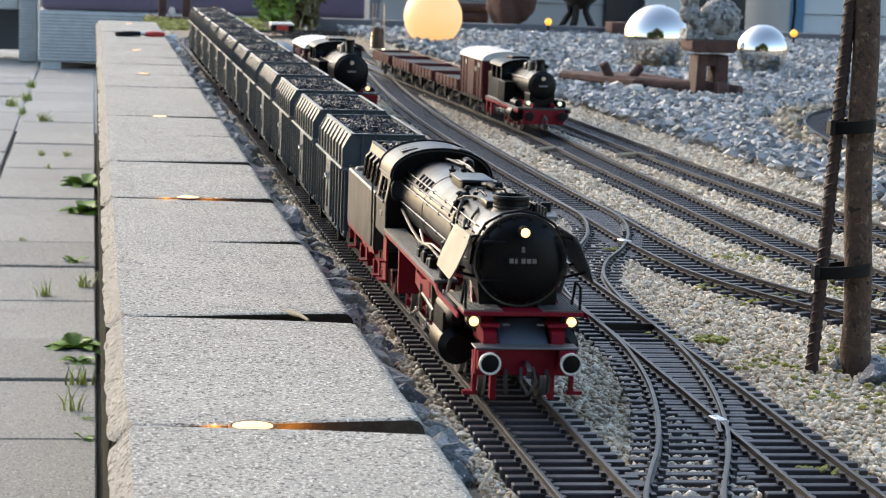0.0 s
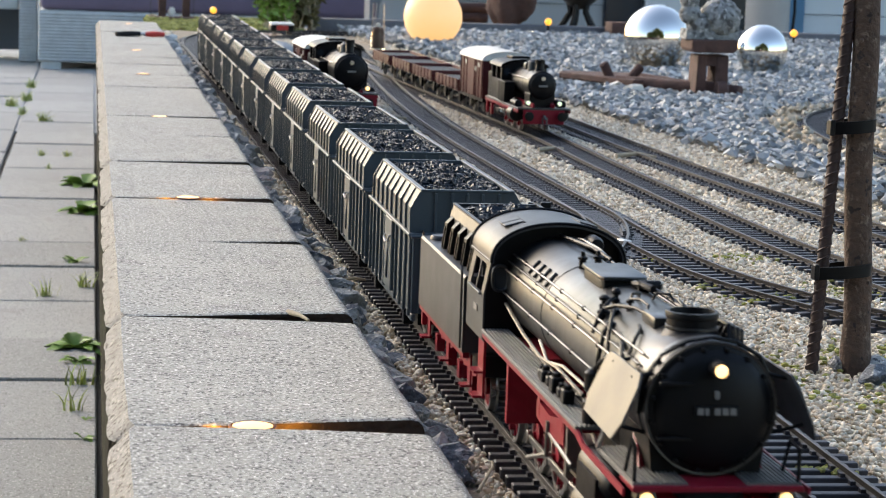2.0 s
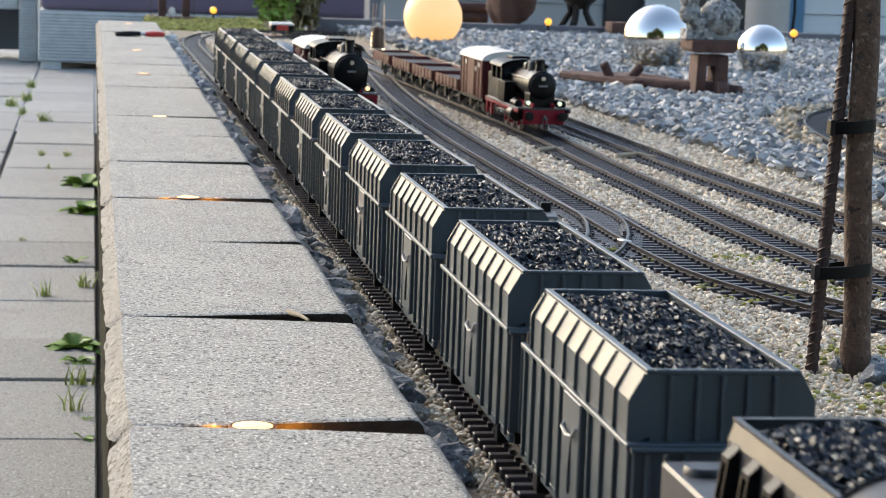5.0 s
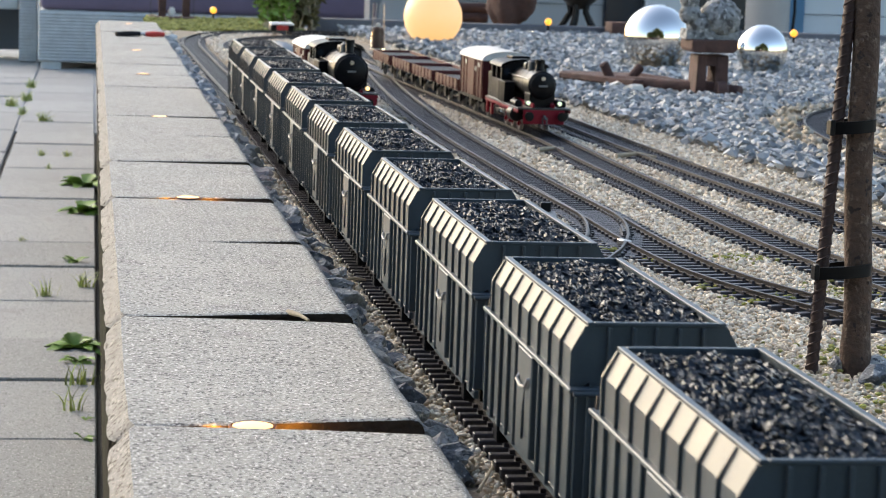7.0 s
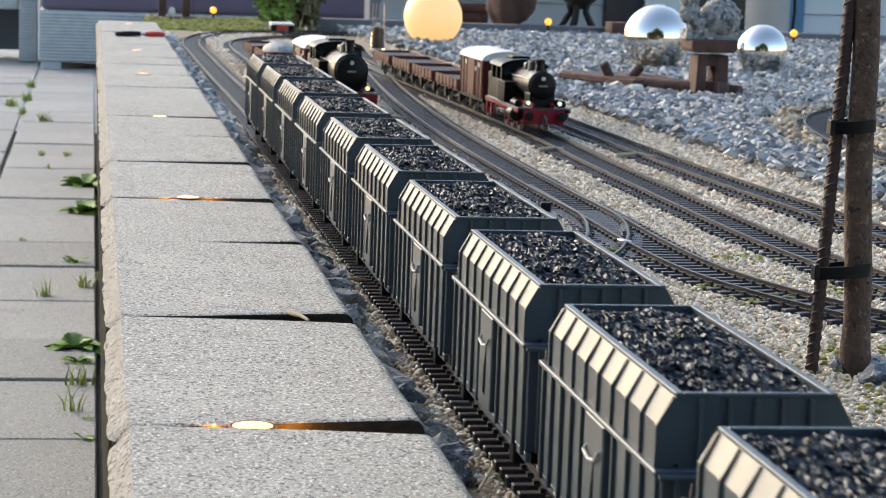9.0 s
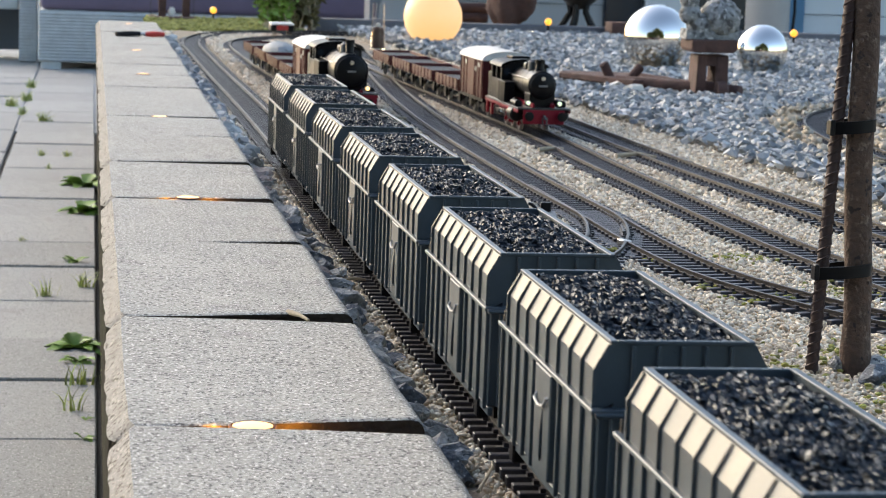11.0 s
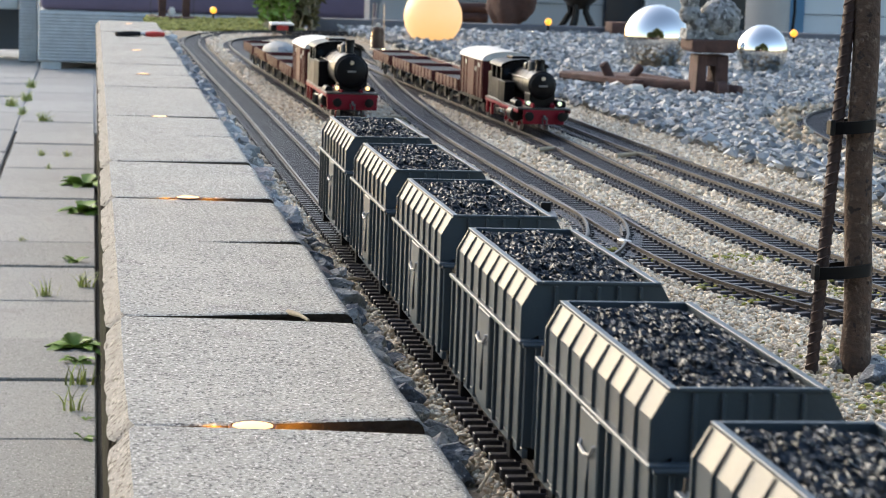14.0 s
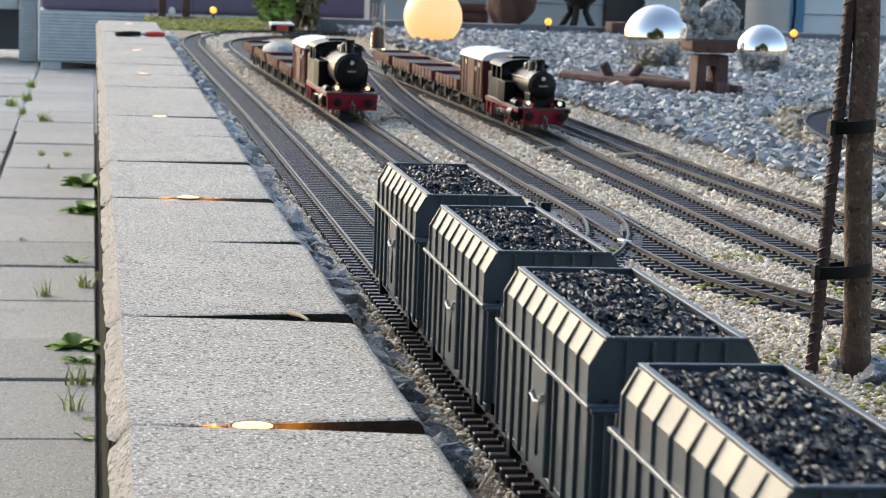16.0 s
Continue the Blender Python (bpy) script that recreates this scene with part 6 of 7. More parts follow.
tank_locomotive("black tank locomotive with broad red buffer beam", on_track(SECOND, 3.935), True, LAMP_ON)
covered_van("brown covered goods van with pale roof", on_track(SECOND, 4.315))
for k in range(4):
    w = low_wagon(on_track(SECOND, 4.565 + 0.275 * k))
    if k == 2:
        heap = bmesh.new()
        bmesh.ops.create_icosphere(heap, subdivisions=4, radius=1.0)
        for v in heap.verts:
            v.co *= 1 + 0.08 * noise.noise(v.co * 6)
            v.co = Vector((v.co.x * 0.036, v.co.y * 0.085, max(-0.1, v.co.z) * 0.022))
        part("gravel_heap", heap, GREY_BOARD, w, "heap of pale grey gravel", m=pose(0, 0.12, 0.050))
tank_locomotive("small black tank locomotive with red frame", on_track(FOURTH, 3.725), False, LAMP_COOL)
covered_van("brown covered goods van with whitish roof", on_track(FOURTH, 4.060))
for k in range(4):
    low_wagon(on_track(FOURTH, 4.305 + 0.275 * k))


# ---- sapling with its stake ----
def sapling():
    t = thing("sapling", "slender brown-barked sapling trunk tied to a stake", "tree")
    pts, rad = [], []
    for k in range(34):
        f = k / 33
        z = -0.015 + 0.75 * f
        pts.append((0.2970 - 0.008 * (z / 0.28) + 0.0015 * math.sin(z * 31) + (0.004 if z < 0.005 else 0), 1.695 + 0.001 * math.sin(z * 23), z))
        rad.append((0.0108 + (0.003 if k == 0 else 0.001 if k == 1 else 0)) * (1 - 0.16 * f) * (1 + 0.05 * noise.noise(Vector((z * 40, 0, 0)))))
    trunk = part("trunk", tube(bmesh.new(), pts, rad, 28), BARK, t)
    for k in range(16):
        r = random.Random(k)
        z, a = r.uniform(0.02, 0.42), r.uniform(2.4, 6.6)
        x = 0.2970 - 0.008 * z / 0.28
        part("bud_scar", bmesh_lump(0.0016 * r.uniform(0.7, 1.5), k), BARK, trunk, m=pose(x + 0.0102 * math.cos(a), 1.695 + 0.0102 * math.sin(a), z))
    crown = bmesh.new()
    r = random.Random(77)
    for _ in range(7):
        a, h = r.uniform(0, 6.28), r.uniform(0.62, 0.73)
        b = (0.273 + 0.16 * math.cos(a), 1.695 + 0.16 * math.sin(a), h + r.uniform(0.1, 0.2))
        tube(crown, [(0.273, 1.695, h), ((0.273 + b[0]) / 2, (1.695 + b[1]) / 2, (h + b[2]) / 2 + 0.01), b], [0.005, 0.003, 0.0015], 6)
    part("branches", crown, BARK, t)


sapling()


def stake():
    t = thing("rebar_stake", "rusty twisted reinforcing bar driven in beside the sapling", "stake")
    a, b = Vector((0.2632, 1.697, -0.015)), Vector((0.2795, 1.697, 0.31))
    rod = bmesh.new()
    tube(rod, [a, a.lerp(b, 0.5), b], 0.0047, 18)
    body = part("bar", rod, REBAR, t)
    d = (b - a).normalized()
    u = d.orthogonal().normalized()
    v = d.cross(u)
    for k in range(2):
        pts = [a + d * (0.004 + 0.316 * j / 200 * 4 / 3) + (u * math.cos(0.128 * j * 6.2832 + math.pi * k) + v * math.sin(0.128 * j * 6.2832 + math.pi * k)) * 0.0046 for j in range(151)]
        part("twist_rib", tube(bmesh.new(), pts, 0.0011, 6), REBAR, body)
    return t


stake()


def tie(z, x_stake, x_trunk):
    t = thing("tree_tie", "black rubber strap that holds sapling and stake", "strap", "straps on the sapling")
    bm = bmesh.new()
    x0, x1, y0, y1 = x_stake - 0.0085, x_trunk + 0.0125, 1.6955 - 0.0135, 1.6955 + 0.0135
    ring = []
    for k in range(32):
        a = 2 * math.pi * k / 32
        c, s = math.cos(a), math.sin(a)
        px = (x0 + x1) / 2 + (x1 - x0) / 2 * math.copysign(abs(c) ** 0.6, c)
        w = 0.0095 + 0.0050 * min(1.0, max(0.0, (px - x_stake) / max(0.004, x_trunk - 0.009 - x_stake)))
        ring.append((px, 1.6955 + w * math.copysign(abs(s) ** 0.6, s)))
    lo, hi = 0.0, 0.0095
    inner = [(x * 0.94 + 0.06 * (x0 + x1) / 2, 1.6955 + (y - 1.6955) * 0.85) for x, y in ring]
    vs = [[bm.verts.new((x, y, z + h + 0.10 * (x - x_trunk))) for x, y in c] for c, h in ((ring, lo), (ring, hi), (inner, hi), (inner, lo))]
    for i in range(4):
        p, q = vs[i], vs[(i + 1) % 4]
        for k in range(32):
            bm.faces.new((p[k], p[(k + 1) % 32], q[(k + 1) % 32], q[k]))
    part("strap", bm, RUBBER, t)
    part("buckle", bbox(x_stake - 0.0105, x_stake - 0.0065, 1.682, 1.690, z - 0.0025, z + 0.0095, 0.0008), RUBBER, t, smooth=False)


tie(0.1785, 0.2735, 0.2890)
tie(0.0675, 0.2675, 0.2922)


# ---- garden ornaments on the slate ----
def ball(name, x, y, z, r, material, label, category, group=""):
    bm = bmesh.new()
    bmesh.ops.create_uvsphere(bm, u_segments=64, v_segments=40, radius=r)
    ob = new(name, finish(name, bm, material, True))
    ob.matrix_basis = pose(x, y, z)
    return tagged(ob, label, category, group)


ball("mirror_ball", 1.158, 5.86, 0.081, 0.086, CHROME, "large mirror-bright steel garden ball on slate", "garden ball", "mirror balls")
ball("mirror_ball", 1.413, 5.76, 0.060, 0.0665, CHROME, "smaller mirror-bright steel garden ball on slate", "garden ball", "mirror balls")
ball("globe_lamp", 0.742, 7.03, 0.078, 0.090, ORB, "glowing amber globe lamp lying on the slate", "lamp")


def pedestal():
    t = thing("rusty_pedestal", "rusty iron pedestal with flange top and round hole", "pedestal")
    y = 4.85
    body = bmesh.new()
    for x0, x1 in ((0.990, 1.014), (1.031, 1.062)):
        prism(body, [(x0, 0.0), (x0 + 0.003, 0.088), (x1 - 0.002, 0.088), (x1, 0.0)], y - 0.035, y + 0.035)
    prism(body, [(1.010, 0.062), (1.010, 0.088), (1.036, 0.088), (1.036, 0.062), (1.023, 0.068)], y - 0.033, y + 0.033)
    prism(body, [(1.010, 0.0), (1.010, 0.030), (1.036, 0.030), (1.036, 0.0)], y - 0.033, y + 0.033)
    part("leg_frame", bevel(body, 0.002, 1), RUST, t, smooth=False)
    top = bmesh.new()
    prism(top, [(0.982, 0.093), (0.974, 0.101), (0.974, 0.120), (1.076, 0.122), (1.076, 0.103), (1.068, 0.094)], y - 0.05, y + 0.05)
    part("flange", bevel(top, 0.003, 2), RUST, t, smooth=False)
    base = bmesh.new()
    lathe(base, [(0.022, 0.0), (0.022, 0.02), (0.012, 0.026), (0.0001, 0.026)], "x", 18, (1.03, y - 0.055, 0.012))
    part("boss", base, RUST, t)
    return t


pedestal()


def rail_scrap():
    t = thing("rusty_scrap", "rusty iron plate with two stub pipes lying on slate", "scrap iron")
    bm = bmesh.new()
    prism(bm, [(0.765, 5.18), (0.79, 5.24), (0.93, 5.22), (1.0, 5.12), (1.0, 4.98), (0.88, 4.93)], 0.010, 0.024, "z")
    part("plate", bevel(bm, 0.002, 1), RUST, t, smooth=False)
    bar = bmesh.new()
    tube(bar, [(0.86, 5.0, 0.016), (1.01, 4.86, 0.014), (1.085, 4.80, 0.010)], [0.014, 0.014, 0.016], 10)
    part("bar", bar, RUST, t)
    bar = bmesh.new()
    tube(bar, [(0.935, 5.09, 0.02), (0.98, 5.02, 0.014), (1.02, 4.94, 0.014)], 0.012, 9)
    part("bar", bar, RUST, t)
    for a, b in (((0.862, 5.06, 0.012), (0.842, 5.06, 0.050)), ((0.892, 5.04, 0.012), (0.921, 5.04, 0.046))):
        p = bmesh.new()
        tube(p, [a, Vector(a).lerp(Vector(b), 0.5), b, Vector(b) + (Vector(b) - Vector(a)) * 0.08], [0.0105, 0.0105, 0.0105, 0.007], 14)
        part("stub_pipe", p, RUST, t, "grey-brown stub pipe")


rail_scrap()


def snail():
    """A cast garden snail as one plain shape."""
    bm = bmesh.new()
    for r, c in ((0.045, (1.046, 4.85, 0.163)), (0.028, (1.0, 4.845, 0.150)), (0.024, (0.978, 4.842, 0.175)), (0.021, (0.975, 4.84, 0.203))):
        b2 = bmesh.new()
        bmesh.ops.create_uvsphere(b2, u_segments=32, v_segments=20, radius=r)
        me = bpy.data.meshes.new("lump")
        for v in b2.verts:
            v.co *= 1 + (0.16 if r > 0.04 else 0.06) * noise.noise(v.co * (150 if r > 0.04 else 60))
            v.co += Vector(c)
        b2.to_mesh(me)
        b2.free()
        bm.from_mesh(me)
        bpy.data.meshes.remove(me)
    foot = [(0.968 + 0.112 * k / 16, 0.121 + (0.016 if k % 2 else 0.022)) for k in range(17)]
    prism(bm, [(0.965, 0.121)] + foot + [(1.083, 0.121)], 4.82, 4.88)
    for dx in (-0.008, 0.008):
        tube(bm, [(0.974 + dx, 4.84, 0.215), (0.972 + dx * 1.6, 4.838, 0.232)], [0.005, 0.006], 8)
    ob = new("snail_ornament", finish("snail_ornament", bm, CAST_STONE, True))
    tagged(ob, "grey cast-stone snail ornament on the pedestal", "garden ornament")


snail()


def lantern_glass():
    t = thing("glass_lantern", "clear glass cylinder lantern half filled with brown sand", "lantern", at=pose(0.517, 6.57, -0.004))
    part("glass", lathe(bmesh.new(), [(0.0205, 0.0), (0.0210, 0.002), (0.0185, 0.06), (0.0175, 0.130), (0.0165, 0.130), (0.0175, 0.06), (0.0195, 0.004)], "z", 28, caps=False), GLASS, t, "clear glass cylinder")
    part("filling", lathe(bmesh.new(), [(0.0190, 0.003), (0.0172, 0.055), (0.012, 0.062), (0.0001, 0.066)], "z", 24), RUST, t, "brown filling")
    part("candle", lathe(bmesh.new(), [(0.006, 0.060), (0.006, 0.075), (0.0001, 0.076)], "z", 14), WHITE, t)


lantern_glass()

# ---- low planting at the far end of the wall ----
rp = random.Random(21)
green = []
for _ in range(5200):
    x, y = rp.uniform(-0.10, 0.42), rp.uniform(7.65, 8.7)
    s = rp.uniform(0.004, 0.010)
    green.append((x, y, -0.016 + 0.010 * rp.random() ** 2 + 0.007 * noise.noise(Vector((x * 9, y * 9, 0))), s, s, s * 0.8, 0, 0, rp.uniform(0, 6)))
tagged(new("ground_cover", scatter("ground_cover", PEB_LOW, np.array(green), MOSS)), "yellow-green mossy ground cover behind the track", "ground cover", kind="stuff")


def shrub(x, y, z, w, h, n, seed, foliage, label):
    r = random.Random(seed)
    t = thing("shrub", label, "shrub", at=pose(x, y, z))
    stems = bmesh.new()
    tips = []
    for _ in range(26):
        a, b = Vector((r.gauss(0, w * 0.16), r.gauss(0, w * 0.12), 0)), Vector((r.uniform(-w, w) * 0.5, r.uniform(-w, w) * 0.35, h * r.uniform(0.6, 1.1)))
        tube(stems, [a, a.lerp(b, 0.5) + Vector((0, 0, h * 0.06)), b], [0.0035, 0.0025, 0.001], 5)
        tips.append((a, b))
    part("stems", stems, STRAW, t, "thin brown stems")
    v = np.array([(0, -1, 0), (0.45, 0, 0.12), (0, 1.2, 0), (-0.45, 0, 0.12)], float)
    f = np.array([[0, 1, 2], [0, 2, 3]])
    rows = []
    for _ in range(n):
        a, b = tips[r.randrange(26)]
        p = a.lerp(b, r.uniform(0.15, 1.05))
        s = r.uniform(0.009, 0.020)
        rows.append((p.x + r.gauss(0, w * 0.05), p.y + r.gauss(0, w * 0.05), max(0.006, p.z + r.gauss(0, h * 0.05)), s, s, s, r.uniform(-1.2, 1.2), r.uniform(-1.2, 1.2), r.uniform(0, 6.28)))
    ob = new("crown", scatter("crown", [(v, f)], np.array(rows), foliage))
    ob.parent = t
    tagged(ob, "many small leaves")


shrub(0.31, 7.85, -0.013, 0.17, 0.24, 1100, 3, LEAF, "leafy green shrub with thin stems behind the track")
shrub(0.42, 7.90, -0.013, 0.15, 0.23, 900, 4, DRY_LEAF, "brownish shrub with dry leaves beside the green one")


def pliers():
    t = thing("pliers", "pliers with red and black grips lying on the wall", "pliers", at=pose(-0.165, 6.18, 0.0335))
    a = bmesh.new()
    tube(a, [(-0.062, -0.02, 0.003), (-0.03, 0.0, 0.004), (0.002, 0.01, 0.004)], [0.006, 0.008, 0.006], 10)
    part("grip", a, RUBBER, t, "black grip")
    b = bmesh.new()
    tube(b, [(0.016, 0.0, 0.004), (0.035, -0.006, 0.005), (0.064, 0.0, 0.004)], [0.006, 0.008, 0.006], 10)
    part("grip", b, TOOL_RED, t, "red grip")
    c = bmesh.new()
    tube(c, [(0.0, 0.01, 0.004), (0.010, 0.006, 0.004), (0.018, 0.0, 0.004)], 0.005, 8)
    part("jaw", c, STEEL, t, "bright jaw")


pliers()


def tray_lantern():
    t = thing("lantern_tray", "rust-brown metal tray with dark posts at the wall's end", "lantern", at=pose(0.0, 8.6, -0.02))
    part("tray", bbox(-0.085, 0.088, -0.07, 0.07, 0.0, 0.018, 0.003), RUST, t, smooth=False)
    part("foot", bbox(-0.06, 0.06, -0.05, 0.05, -0.03, 0.0, 0.003), RUST, t, smooth=False)
    for x in (-0.035, 0.052):
        part("post", bbox(x - 0.014, x + 0.014, -0.012, 0.012, 0.018, 0.28, 0.002), RUST, t, smooth=False)
    part("bulb", lathe(bmesh.new(), [(0.010, 0.018), (0.014, 0.035), (0.008, 0.05), (0.0001, 0.052)], "z", 14), WHITE, t)
    for x in (-0.078, 0.08):
        pipe_part("wire", t, [(x, 0, 0.018), (x, 0, 0.28)], 0.0016, DARK_STEEL)


tray_lantern()


def tip_wagon():
    t = thing("tip_wagon", "small red and white model wagon beside the shrub", "wagon", at=pose(0.30, 7.25, 0))
    part("body", bbox(-0.018, 0.018, 0, 0.10, 0.014, 0.030, 0.002), TOOL_RED, t, smooth=False)
    part("top", bbox(-0.036, 0.036, -0.004, 0.104, 0.030, 0.036, 0.001), WHITE, t, smooth=False)
    for s in (-1, 1):
        part("bin", bbox(s * 0.028 - 0.009, s * 0.028 + 0.009, 0, 0.10, 0.010, 0.029, 0.003), RUBBER, t, smooth=False)
        for y in (0.02, 0.08):
            part("wheel", lathe(bmesh.new(), [(0.008, -0.002), (0.008, 0.002)], "x", 14, (s * 0.0225, y, 0.008)), DARK_STEEL, t)


tip_wagon()

# ---- border, terrace and house behind ----
for i in range(9):
    x0 = 0.46 + i * 0.52
    ob = new("border_stone", finish("border_stone", bbox(x0, x0 + 0.514, 7.95, 8.03, -0.3, 0.030 - 0.002 * (i % 2), 0.004, 2), KERB, True))
    tagged(ob, "dark grey border stone of the raised bed", "border stone", "border stones")
sheet("terrace", -3.5, 6.0, 8.2, 16, -0.449, -0.405, PAVING, "grey terrace floor before the house", "pavement")


def boards(name, x0, x1, y, z0, z1, step, material, parent):
    k = 0
    z = z0
    while z < z1:
        bm = bmesh.new()
        prism(bm, [(y, z + 0.004), (y - 0.012, z + 0.004), (y - 0.004, z + step), (y, z + step)], x0, x1, "x")
        part(name, bm, material, parent, smooth=False)
        z += step


house = thing("house", "white boarded house with dark windows and blue trim", "house")
part("wall", bbox(0.9, 6.5, 10.0, 10.2, -0.45, 1.6), FACADE_GREY, house, "dark grey wall", smooth=False)
boards("board", 2.84, 6.5, 9.998, -0.072, 1.5, 0.110, FACADE_WHITE, house)
part("base", bbox(2.84, 6.5, 9.93, 9.995, -0.45, -0.075), KERB, house, "dark plinth", smooth=False)
part("corner_trim", bbox(2.765, 2.838, 9.95, 9.997, -0.45, 1.5, 0.003), BLUE, house, "blue corner board", smooth=False)
boards("grey_board", 0.95, 1.93, 9.998, -0.045, 1.2, 0.095, GREY_BOARD, house)
for x0, x1 in ((1.94, 2.10), (2.29, 2.74)):
    w = part("window", bbox(x0, x1, 9.97, 9.995, -0.05, 1.3), PANE, house, "dark reflecting window", smooth=False)
    part("sill", bbox(x0 - 0.005, x1 + 0.005, 9.90, 9.968, -0.085, -0.052, 0.003), KERB, w, "grey sill", smooth=False)
part("panel", bbox(2.11, 2.28, 9.93, 9.965, -0.05, 1.3, 0.003), FACADE_WHITE, house, "pale panel", smooth=False)
column = new("column", finish("column", lathe(bmesh.new(), [(0.087, -0.45), (0.087, 1.6)], "z", 40, (2.356, 8.9, 0)), PILLAR, True))
tagged(column, "round pale concrete column of the house", "column")
cable = new("cable", finish("cable", tube(bmesh.new(), [(2.452, 8.86, -0.1), (2.448, 8.86, 0.0), (2.455, 8.86, 0.08), (2.445, 8.86, 0.4)], 0.006, 8), RUBBER, True))
tagged(cable, "black cable hanging beside the column", "cable")
for k in range(3):
    ob = new("log", finish("log", tube(bmesh.new(), [(0.99, 8.3 + 0.01 * k, 0.0 + 0.035 * k), (1.13, 8.32, 0.002 + 0.035 * k)], 0.019, 12), RUST, True))
    tagged(ob, "dark brown log stacked behind the border", "log", "stacked logs")

for x, y, z in ((1.265, 7.85, 0.045), (2.05, 7.55, 0.042), (0.16, 8.75, 0.02)):
    ball("marker_light", x, y, z, 0.0125, AMBER, "tiny glowing amber garden light", "light", "amber garden lights")
for x, y, z in ((1.265, 7.85, 0.0), (2.05, 7.55, 0.0), (0.16, 8.75, 0.0)):
    ob = new("light_stem", finish("light_stem", tube(bmesh.new(), [(x, y, -0.04), (x, y, z + 0.033)], 0.004, 8), RUBBER, True))
    tagged(ob, "thin black stem of a garden light", "light stem", "stems of the amber lights")


def boulder():
    bm = bmesh.new()
    bmesh.ops.create_icosphere(bm, subdivisions=4, radius=1)
    for v in bm.verts:
        v.co *= 1 + 0.28 * noise.noise(v.co * 1.7 + Vector((3, 1, 0))) + 0.06 * noise.noise(v.co * 6)
        v.co = Vector((v.co.x * 0.098, v.co.y * 0.08, v.co.z * 0.16))
    ob = new("boulder", finish("boulder", bm, RUST, True))
    ob.matrix_basis = pose(1.177, 8.1, 0.165)
    tagged(ob, "dark brown boulder on the border", "boulder")


boulder()


def plant_stand():
    t = thing("plant_stand", "black metal stand with splayed legs", "plant stand", at=pose(1.455, 8.25, -0.02))
    for a in range(5):
        an = a * 1.26 + 0.4
        pipe_part("leg", t, [(0.085 * math.cos(an), 0.06 * math.sin(an), 0.0), (0.03 * math.cos(an), 0.03 * math.sin(an), 0.09), (0.05 * math.cos(an), 0.04 * math.sin(an), 0.20)], 0.012, RUBBER)
    part("bowl", lathe(bmesh.new(), [(0.02, 0.10), (0.07, 0.14), (0.085, 0.22), (0.08, 0.22), (0.0001, 0.13)], "z", 24), RUBBER, t)


plant_stand()
ob = new("timber_block", finish("timber_block", bbox(1.485, 1.70, 7.83, 7.94, -0.02, 0.050, 0.004, 2), RUST, True))
tagged(ob, "brown timber block before the border", "timber block")


# ---- rattan seats with cushions ----
def rattan_wall(name, x0, x1, y0, y1, z0, z1, parent):
    body = part(name, bbox(x0, x1, y0, y1, z0, z1, 0.01, 2), RATTAN, parent, "pale grey woven rattan")
    z = z0 + 0.012
    strand = None
    while z < z1 - 0.006:
        bm = bmesh.new()
        n = max(4, int((x1 - x0) / 0.045))
        pts = [(x0 + (x1 - x0) * k / n, y0 - 0.001 - 0.0035 * (1 if (k + int(z * 77)) % 2 else -0.2), z) for k in range(n + 1)]
        tube(bm, pts, 0.0062, 5)
        part("strand", bm, RATTAN, body)
        z += 0.0165
    return body


sofa = thing("rattan_sofa", "long pale rattan sofa with mauve cushions", "sofa", at=pose(0, 0, 0))
rattan_wall("base", -0.553, 1.35, 11.8, 12.5, -0.365, -0.105, sofa)
for x in (-0.54, 0.4, 1.3):
    part("foot", bbox(x, x + 0.10, 11.81, 11.91, -0.405, -0.365, 0.004), RATTAN, sofa, smooth=False)
part("cushion", bbox(-0.545, 1.34, 11.785, 12.45, -0.103, 0.045, 0.03, 3), PURPLE, sofa, "mauve seat cushion")
part("back_cushion", bbox(-0.545, 1.34, 12.3, 12.5, 0.046, 0.40, 0.04, 3), PURPLE, sofa, "mauve back cushion")
chair = thing("rattan_armchair", "pale rattan armchair beside the sofa", "armchair", at=pose(0, 0, 0))
rattan_wall("side", -0.665, -0.575, 12.3, 12.9, -0.40, 0.1, chair)
part("seat", bbox(-1.35, -0.675, 12.4, 12.95, -0.13, -0.02, 0.01, 2), RATTAN, chair)
# Added dark panel: gives the shade under the seat by its colour.
part("seat_shadow_board", bbox(-1.35, -0.675, 12.75, 12.8, -0.36, -0.14), FACADE_GREY, chair, "dark panel standing in for the shade below the seat", smooth=False)

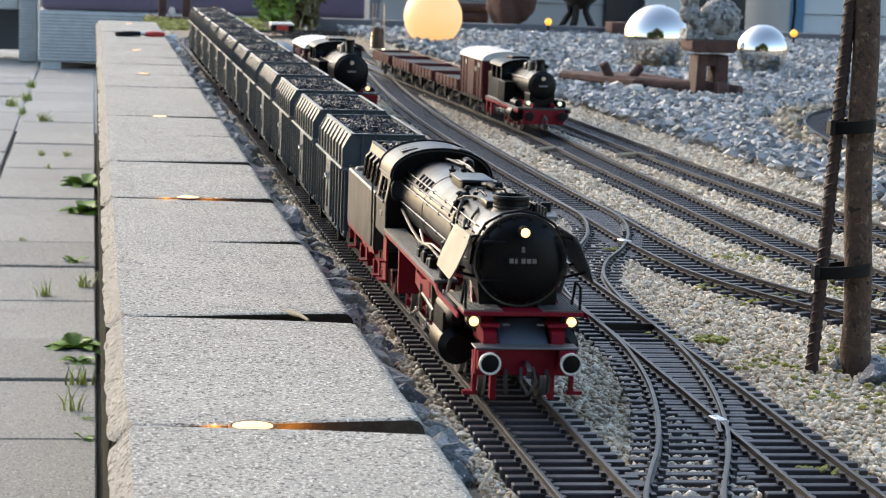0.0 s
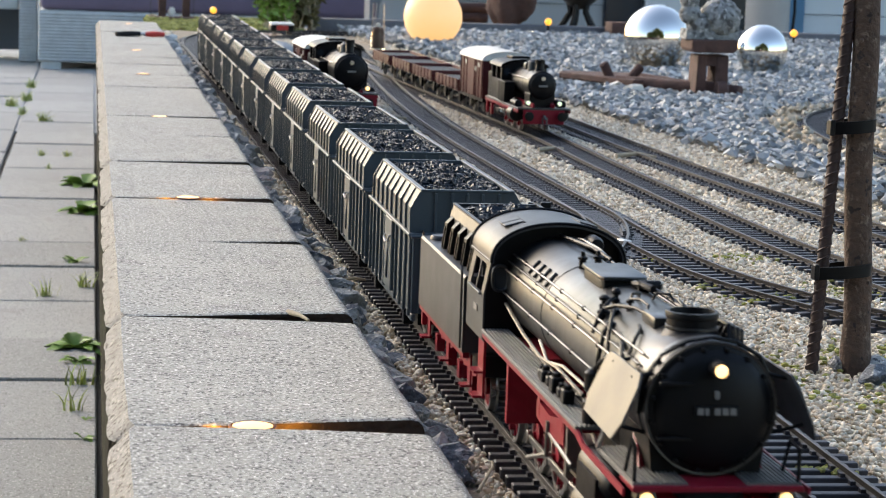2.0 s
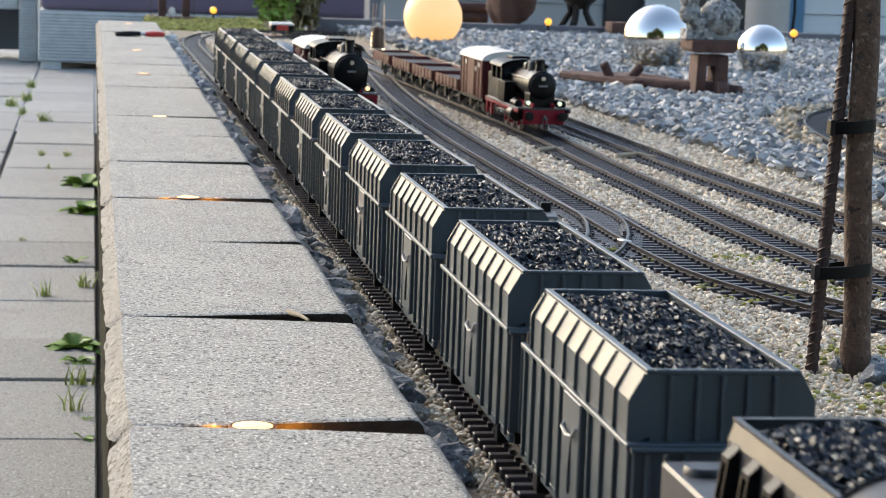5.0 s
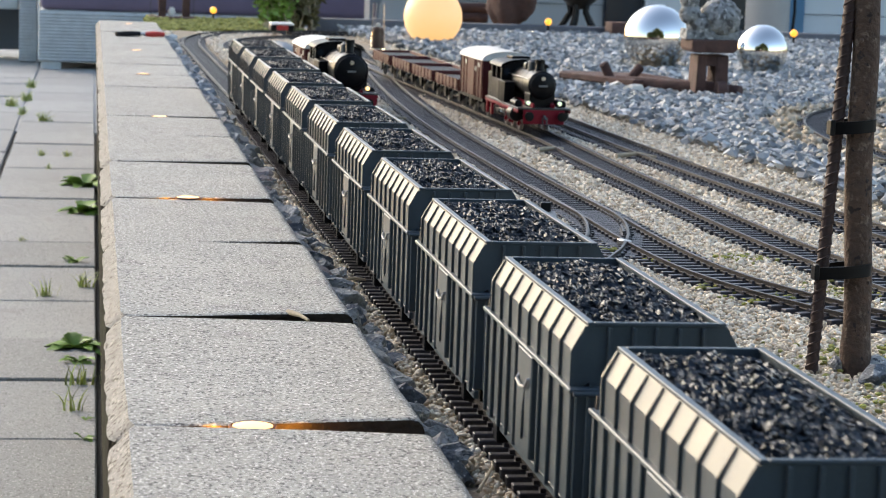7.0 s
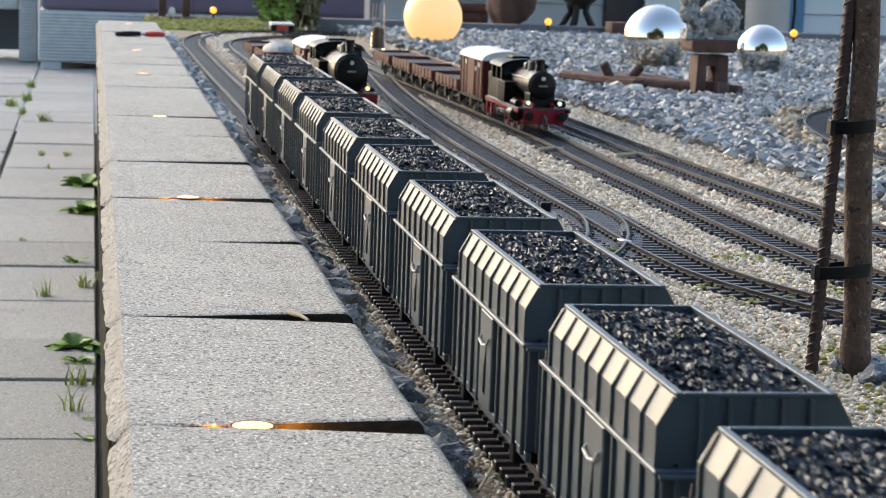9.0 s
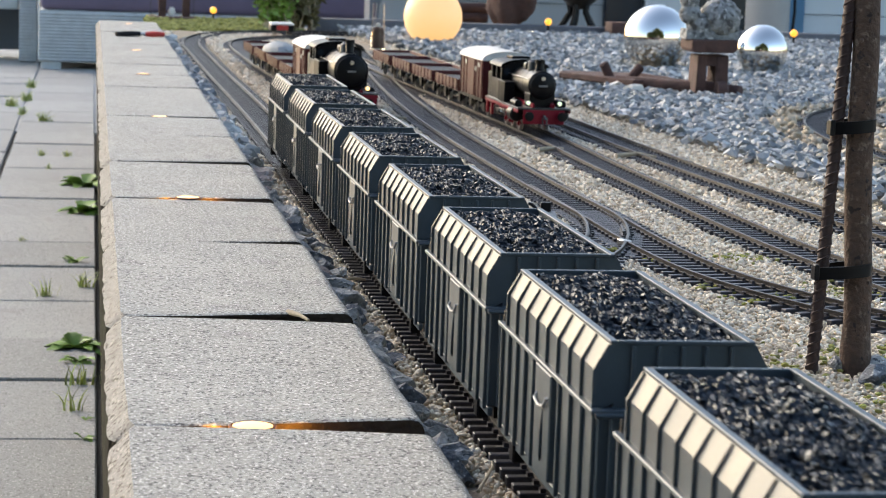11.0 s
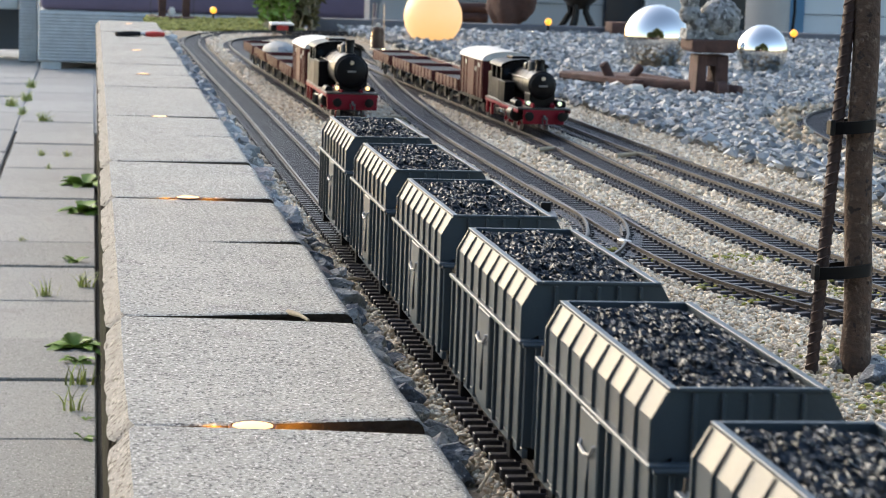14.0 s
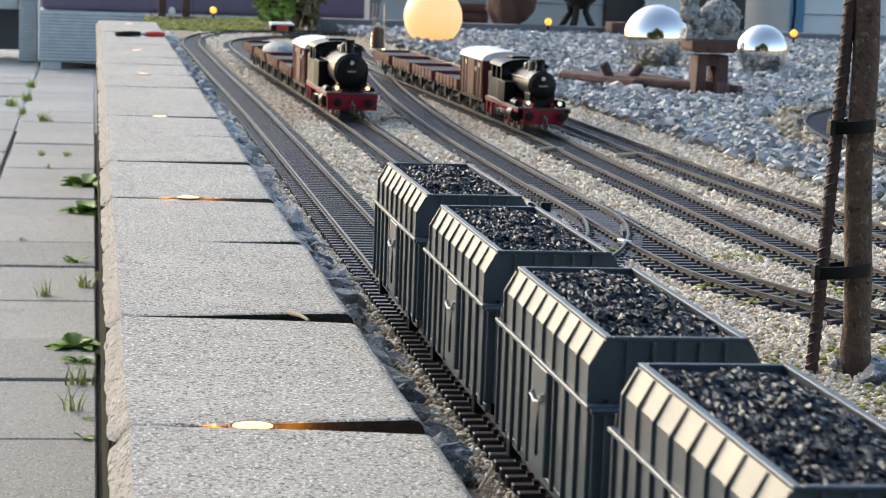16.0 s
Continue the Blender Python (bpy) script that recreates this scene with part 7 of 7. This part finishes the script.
# ---- trees far off behind the camera, seen in the mirror balls ----
for k in range(14):
    r = random.Random(600 + k)
    a = radians(162 + k * 6.0 + r.uniform(-2, 2))
    d = r.uniform(8, 10)
    h = r.uniform(3.6, 5.6) + (5.5 - abs(k - 5) if 2 < k < 8 else 0)
    t = thing("far_tree", "distant dark green tree at the garden's edge", "tree", "trees behind the garden", at=pose(d * math.sin(a), d * math.cos(a), -0.45))
    part("trunk", tube(bmesh.new(), [(0, 0, 0), (0.1, 0, h * 0.4), (0, 0.1, h * 0.8)], [0.25, 0.18, 0.06], 8), BARK, t)
    rows = []
    for _ in range(260):
        u = r.random()
        rad = (0.45 * h) * math.sin(math.pi * min(1, 0.15 + 0.8 * u)) * math.sqrt(r.random())
        an = r.uniform(0, 6.28)
        s = r.uniform(0.2, 0.45)
        rows.append((rad * math.cos(an), rad * math.sin(an), h * (0.18 + 0.85 * u), s, s, s * 0.7, r.uniform(-1, 1), r.uniform(-1, 1), an))
    ob = new("crown", scatter("crown", PEB_LOW, np.array(rows), FAR_LEAF))
    ob.parent = t


def garden_stake():
    ob = new("white_stake", finish("white_stake", tube(bmesh.new(), [(1.667, 5.656, -0.01), (1.719, 5.656, 0.059)], 0.005, 10), WHITE, True))
    tagged(ob, "thin white slanting stake stuck in the slate", "stake")


garden_stake()
for x, y, s in ((0.852, 5.089, 0.022), (0.860, 4.981, 0.020), (1.112, 5.307, 0.018), (0.863, 4.858, 0.022), (0.880, 5.276, 0.020)):
    me = bpy.data.meshes.new("white_stone")
    v, f = shard(int(x * 1000), 0.5, 9)
    me.from_pydata([tuple(q * s) for q in v], [], [tuple(q) for q in f])
    me.shade_flat()
    me.materials.append(WHITE)
    ob = new("white_stone", me)
    ob.matrix_basis = pose(x, y, 0.008, 0, 0, 30)
    tagged(ob, "flat white stone among the slate", "stone", "white stones")


# ---- motion ----
def rolling(y, z=0.0):
    stops = [0.0, 0.1, 0.2] + [float(k) for k in range(1, 16)] + [15.8, 15.9, 16.0]
    return [(s, pose(0, y - SPEED * s, z)) for s in stops]


def turning(wheel, y, r, step):
    n = int(math.ceil(16.0 / step))
    walk(wheel, [(16.0 * k / n, pose(0, y, r, math.degrees(SPEED * 16.0 * k / n / r))) for k in range(n + 1)])


def motions():
    walk(locomotive, rolling(TRAIN_Y))
    walk(loco_tender, rolling(TRAIN_Y))
    for k, w in enumerate(wagons):
        walk(w, rolling(WAGON_Y + WAGON_STEP * k))
        for c in w.children:
            if c.name.startswith("wheelset"):
                turning(c, c.matrix_basis.translation.y, 0.0156, 0.0667)
    for wheel, y, r in loco_wheels + tender_wheels:
        turning(wheel, y, r, 0.0667 if r < 0.02 else 0.1)
    for rod in loco_rods:
        rows = []
        for k in range(241):
            s = 16.0 * k / 240
            a = SPEED * s / 0.025
            rows.append((s, pose(0, 0.2485 + 0.010 * math.sin(a), 0.025 - 0.010 * math.cos(a))))
        walk(rod, rows)


motions()
